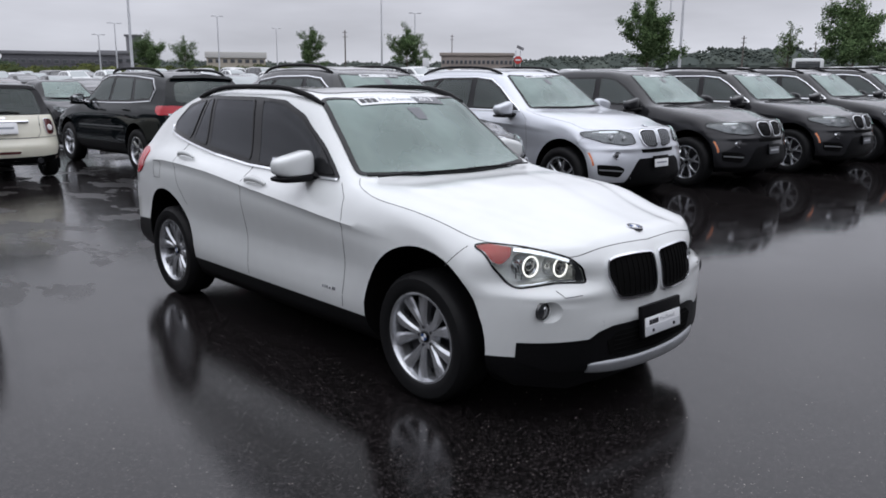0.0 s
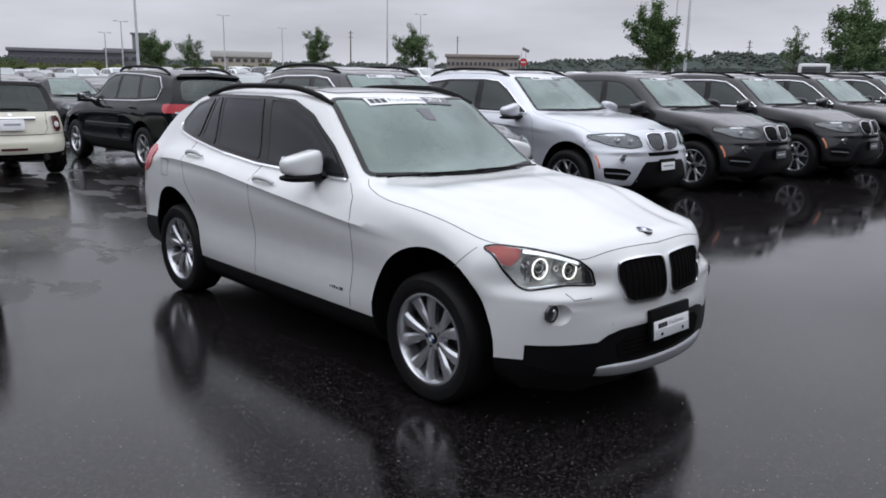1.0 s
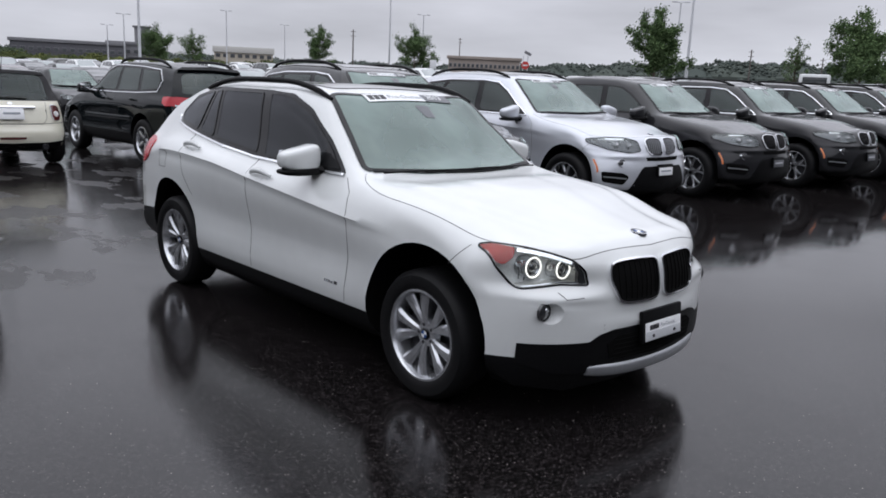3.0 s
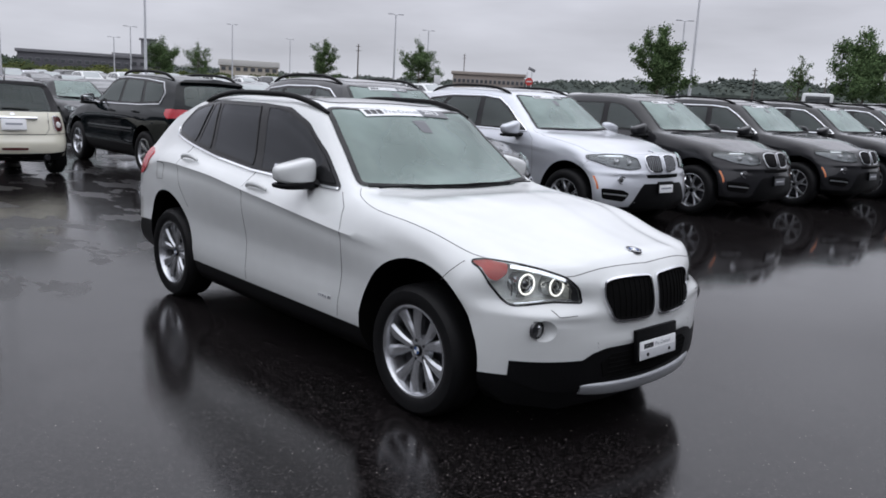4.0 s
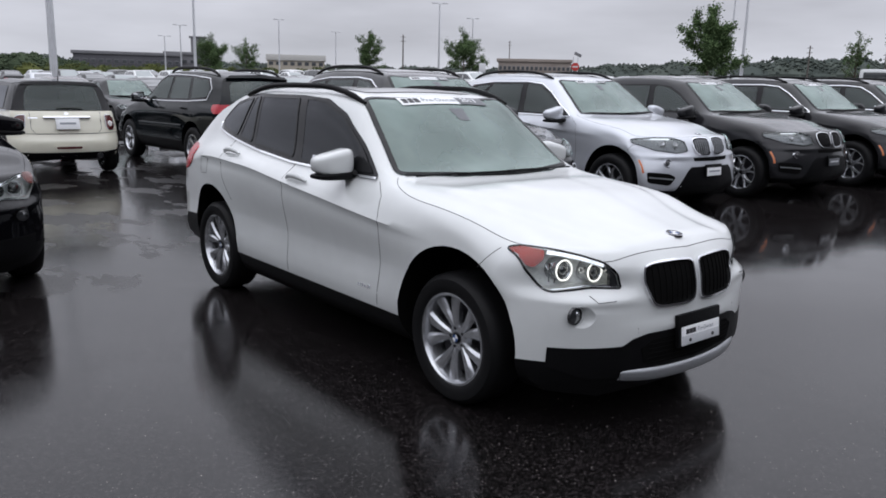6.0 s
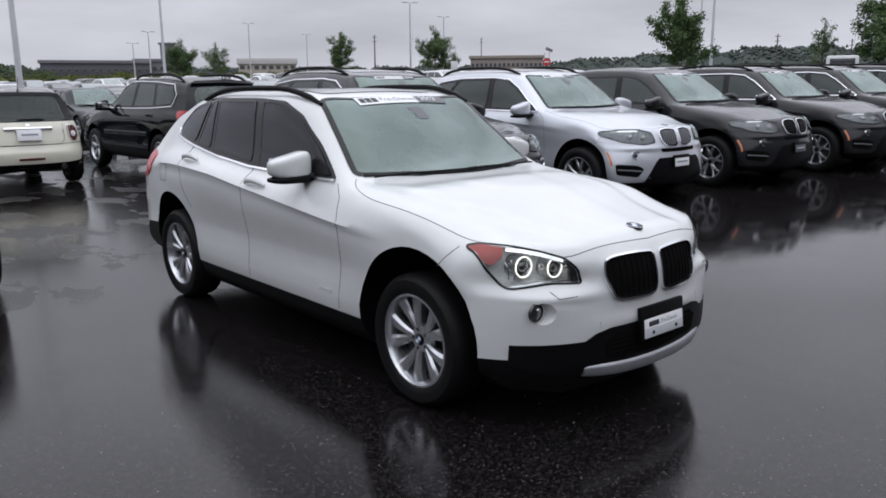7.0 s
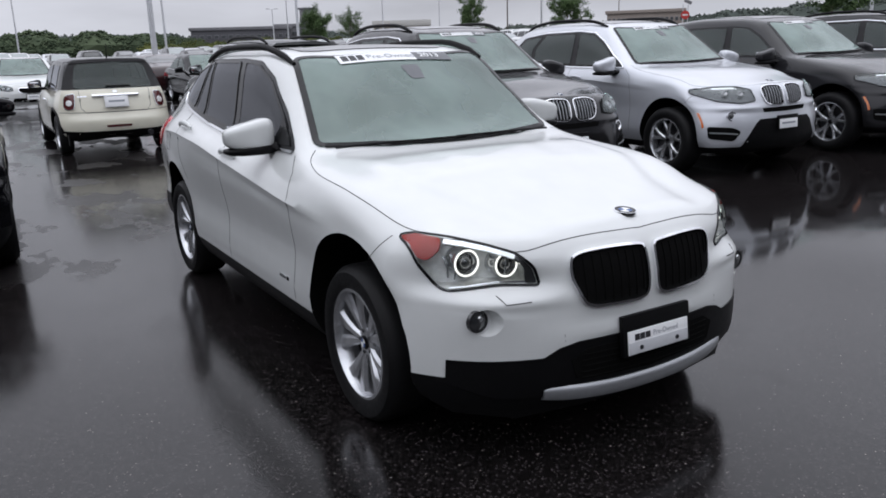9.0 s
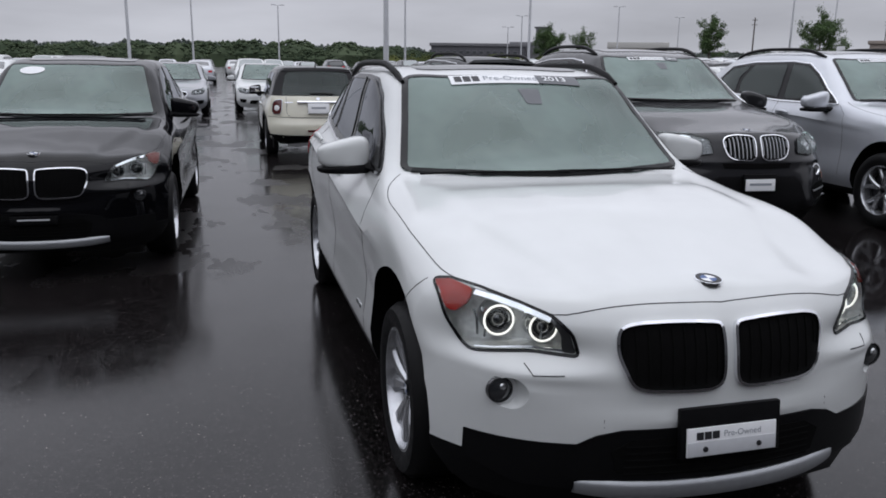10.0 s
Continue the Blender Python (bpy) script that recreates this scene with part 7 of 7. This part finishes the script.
def woods(name, label, az0, az1, step, dist, spread, el, mat, seed, clumps=46, uneven=0.12):
    """A far belt of trees: many small clumps of leaves, with an uneven top."""
    rng = random.Random(seed)
    verts, faces = [], []
    az = az0
    while az < az1:
        d = dist * rng.uniform(1 - spread, 1 + spread)
        x, y, z = out_there(az, d)
        top = 1.55 + d * math.tan(radians(hermite(*el, az))) * rng.uniform(0.80, 1.10) * (1 + uneven * math.sin(az * 2.9) * math.sin(az * 1.13 + 2))
        h = max(2.5, top - z)
        w = h * rng.uniform(0.7, 1.2)
        k = len(verts)
        core = [(0, 0, -0.5)] + [(math.cos(t * 1.257) * rng.uniform(0.6, 1.0), math.sin(t * 1.257) * rng.uniform(0.6, 1.0), q) for q in (0.0, 0.45) for t in range(5)] + [(0, 0, rng.uniform(0.72, 0.9))]
        verts += [Vector((x + c[0] * w * 0.95, y + c[1] * w * 0.95, z - 0.5 + c[2] * h)) for c in core]
        for t in range(5):
            u = (t + 1) % 5
            faces += [(k, k + 1 + u, k + 1 + t), (k + 1 + t, k + 1 + u, k + 6 + u), (k + 1 + t, k + 6 + u, k + 6 + t), (k + 6 + t, k + 6 + u, k + 11)]
        for i in range(clumps):
            f = 0.88 * rng.random() ** 0.8
            r = w * max(0.1, 1.0 - max(0.0, f - 0.4) * 1.5) * rng.uniform(0.75, 1.0)
            a = rng.uniform(0, 6.283)
            c = Vector((x + r * math.cos(a), y + r * math.sin(a), z - 0.5 + f * h * 0.95))
            s = h * rng.uniform(0.04, 0.09)
            k = len(verts)
            verts += [c + Vector(q) * s * rng.uniform(0.6, 1.2) for q in ((1, 0, 0), (0, 1, 0), (-1, 0, 0), (0, -1, 0), (0, 0, 0.9), (0, 0, -0.7))]
            faces += [(k + 4, k + i, k + (i + 1) % 4) for i in range(4)] + [(k + 5, k + (i + 1) % 4, k + i) for i in range(4)]
        az += step * rng.uniform(0.6, 1.4)
    me = bpy.data.meshes.new(name)
    me.from_pydata([tuple(v) for v in verts], [], faces)
    me.materials.append(mat)
    tagged(new(name, me), label, "trees", kind="stuff")


EL = ([0, 60, 95, 105, 112, 117, 122, 128, 135, 142, 150, 158, 165, 170, 176, 183, 190, 240, 360],
      [1.5, 2.0, 2.5, 2.5, 2.45, 2.5, 2.2, 1.95, 1.6, 1.45, 1.4, 1.4, 1.4, 1.6, 1.75, 1.7, 1.5, 1.4, 1.5])
LOW = (EL[0], [v * 0.82 for v in EL[1]])
woods("far_woods", "dark green belt of distant trees along the horizon", 95, 200, 0.055, 420, 0.12, EL, LEAF_HAZED, 3, 60)
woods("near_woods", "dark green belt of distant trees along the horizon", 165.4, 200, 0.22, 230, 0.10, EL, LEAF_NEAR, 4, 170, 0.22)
woods("shrubs", "olive and yellow-green shrubs in front of the warehouse", 148, 169, 0.22, 215, 0.08, LOW, LEAF_YELLOW, 5, 70)
# unseen belt, added so that reflections meet a dark horizon all round
woods("unseen_encircling_woods", "dark green belt of distant trees along the horizon", 200, 455, 0.7, 300, 0.15, EL, LEAF_HAZED, 6)

# ---- unseen plain walls, added to close the lot and block low sky light ----
SKY_BLOCKER = material("sky_blocker_dark", (0.10, 0.10, 0.105), 0.8, grain=0.2, grain_scale=1.5)
tagged(part("sky_blocker_east", box((0.4, 60, 7.5), (16.0, 11.0, 3.7), 0.03), SKY_BLOCKER, None), "unseen plain dark wall added to block low sky light", "wall", kind="structure")
tagged(part("sky_blocker_south", box((36, 0.4, 7.5), (-2.3, -19.2, 3.7), 0.03), SKY_BLOCKER, None), "unseen plain dark wall added to block low sky light", "wall", kind="structure")

# ---- far buildings ----
DARK_METAL = material("dark_sheet_metal", (0.085, 0.085, 0.095), 0.55, metal=0.2, grain=0.15, grain_scale=2)
GREY_METAL = material("grey_sheet_metal", (0.17, 0.17, 0.18), 0.6, grain=0.15, grain_scale=2)
BEIGE = material("beige_wall", (0.42, 0.38, 0.31), 0.8, grain=0.1, grain_scale=2)
# tan brick, paled by haze that is put into its base colour
BROWN = material("tan_brick_hazed", (0.29, 0.25, 0.22), 0.85, grain=0.15, grain_scale=3)
PALE_ROOF = material("pale_roof_edge", (0.52, 0.51, 0.48), 0.6, grain=0.08)
WINDOW_DARK = material("far_window", (0.06, 0.065, 0.07), 0.15)


def hall(name, label, az0, az1, dist, el, wall_mat, roof_mat, windows, depth=40.0, band=0.12):
    """A long flat-roofed hall that spans these directions: wall, roof slab, windows set in."""
    x0, y0, z0 = out_there(az0, dist)
    x1, y1, z1 = out_there(az1, dist)
    top = 1.55 + dist * math.tan(radians(el))
    base = min(z0, z1) - 1.0
    length, h = math.dist((x0, y0), (x1, y1)), top - base
    ang = math.atan2(y1 - y0, x1 - x0)
    house = thing(name, label, "building")
    part("wall", box((length, depth, h * (1 - band)), (length / 2, depth / 2, h * (1 - band) / 2), 0.05), wall_mat, house)
    part("roof", box((length + 1.2, depth + 1.2, h * band), (length / 2, depth / 2, h * (1 - band / 2)), 0.08), roof_mat, house)
    for i in range(windows):
        u = length * (i + 0.5) / windows
        f = box((length / windows * 0.62, 0.3, h * 0.16), (u, -0.02, h * 0.62), 0.03)
        w = part("window", f, GREY_METAL, house)
        part("pane", box((length / windows * 0.54, 0.1, h * 0.12), (u, -0.17, h * 0.62), 0.0), WINDOW_DARK, w)
    house.matrix_world = Matrix.Translation((x0, y0, base)) @ Matrix.Rotation(ang, 4, "Z")


hall("warehouse", "long dark sheet-metal warehouse with a pale window band", 165.8, 159.2, 300, 1.74, DARK_METAL, GREY_METAL, 14)
hall("warehouse_annex", "grey upper storey of the warehouse", 160.2, 157.2, 310, 1.86, GREY_METAL, GREY_METAL, 6, 25)
hall("stair_tower", "plain concrete tower beside the warehouse", 158.52, 157.55, 318, 2.90, GREY_METAL, GREY_METAL, 0, 6, 0.03)
hall("beige_hall", "low beige hall with a pale roof edge", 153.5, 149.6, 330, 1.90, BEIGE, PALE_ROOF, 8, 40, 0.25)
hall("tan_hall", "tan brick office block with small windows", 137.35, 132.3, 280, 2.02, BROWN, BROWN, 16, 40)

# ---- signs and a van ----
RED_SIGN = material("red_sign", (0.50, 0.035, 0.03), 0.5, grain=0.08)
WHITE_SIGN = material("white_sign", (0.70, 0.71, 0.72), 0.5, grain=0.06)


def board(name, label, az, dist, w, lo, hi, mat):
    x, y, z = out_there(az, dist)
    s = thing(name, label, "sign")
    z0 = 1.55 + dist * math.tan(radians(lo)) - z
    z1 = 1.55 + dist * math.tan(radians(hi)) - z
    part("board", box((0.08, w, z1 - z0), (0, 0, (z0 + z1) / 2), 0.02), mat, s)
    for k in (-1, 1):
        part("post", tube([(-0.08, k * w * 0.36, -0.2), (-0.08, k * w * 0.36, z1 - 0.1)], 0.05, 8), POST, s)
    s.matrix_world = pose(x, y, z, 0, 0, az + 180)
    return s


def octagon_sign(az, dist, el):
    x, y, z = out_there(az, dist)
    s = thing("stop_sign", "red octagonal sign on a steel post beside the road", "sign")
    zc = 1.55 + dist * math.tan(radians(el)) - z
    d = lathe([(0.0001, -0.02), (0.50, -0.02), (0.50, 0.02), (0.0001, 0.02)], 8, "X")
    bmesh.ops.rotate(d, cent=(0, 0, 0), matrix=Matrix.Rotation(math.pi / 8, 3, "X"), verts=d.verts)
    bmesh.ops.translate(d, vec=(0, 0, zc), verts=d.verts)
    part("board", d, RED_SIGN, s, smooth=False)
    part("legend_bar", box((0.01, 0.62, 0.16), (0.03, 0, zc), 0.0), WHITE_SIGN, s)
    for k in (-0.28, 0.28):
        part("post", tube([(-0.06, k, -0.2), (-0.06, k, zc + 1.15)], 0.05, 8), POST, s)
    flag = box((0.04, 0.9, 0.35), (-0.06, 0.25, zc + 1.45), 0.01, pose(0, 0, 0, -25, 0, 0))
    part("tilted_panel", flag, GREY_METAL, s)
    s.matrix_world = pose(x, y, z, 0, 0, az + 180)


octagon_sign(131.95, 100, 1.55)
board("white_sign", "small white sign board on two posts", 138.45, 99, 0.8, 1.05, 1.65, WHITE_SIGN)


def van(az, dist, yaw):
    x, y, z = out_there(az, dist)
    v = thing("white_van", "white high-roofed van in a far row", "van")
    b = box((4.6, 1.95, 1.55), (-0.4, 0, 1.25), 0.18)
    box((1.3, 1.9, 0.65), (2.4, 0, 0.85), 0.15, None, b)
    part("body", b, WHITE, v)
    for k in (-1, 1):
        for xx in (-1.9, -0.5, 0.9):
            part("window", box((1.1, 0.03, 0.55), (xx, k * 0.985, 1.55), 0.01), TRIM, v)
        for xx in (-2.0, 1.7):
            t = lathe([(0.0001, -0.12), (0.34, -0.12), (0.36, -0.08), (0.36, 0.1), (0.0001, 0.1)], 18)
            bmesh.ops.translate(t, vec=(xx, k * 0.86, 0.36), verts=t.verts)
            part("wheel", t, RUBBER, v)
    part("rear_window", box((0.03, 1.5, 0.42), (-2.715, 0, 1.62), 0.01), FAR_GLASS, v)
    v.matrix_world = pose(x, y, z, 0, 0, yaw)


van(112.95, 62, 112)
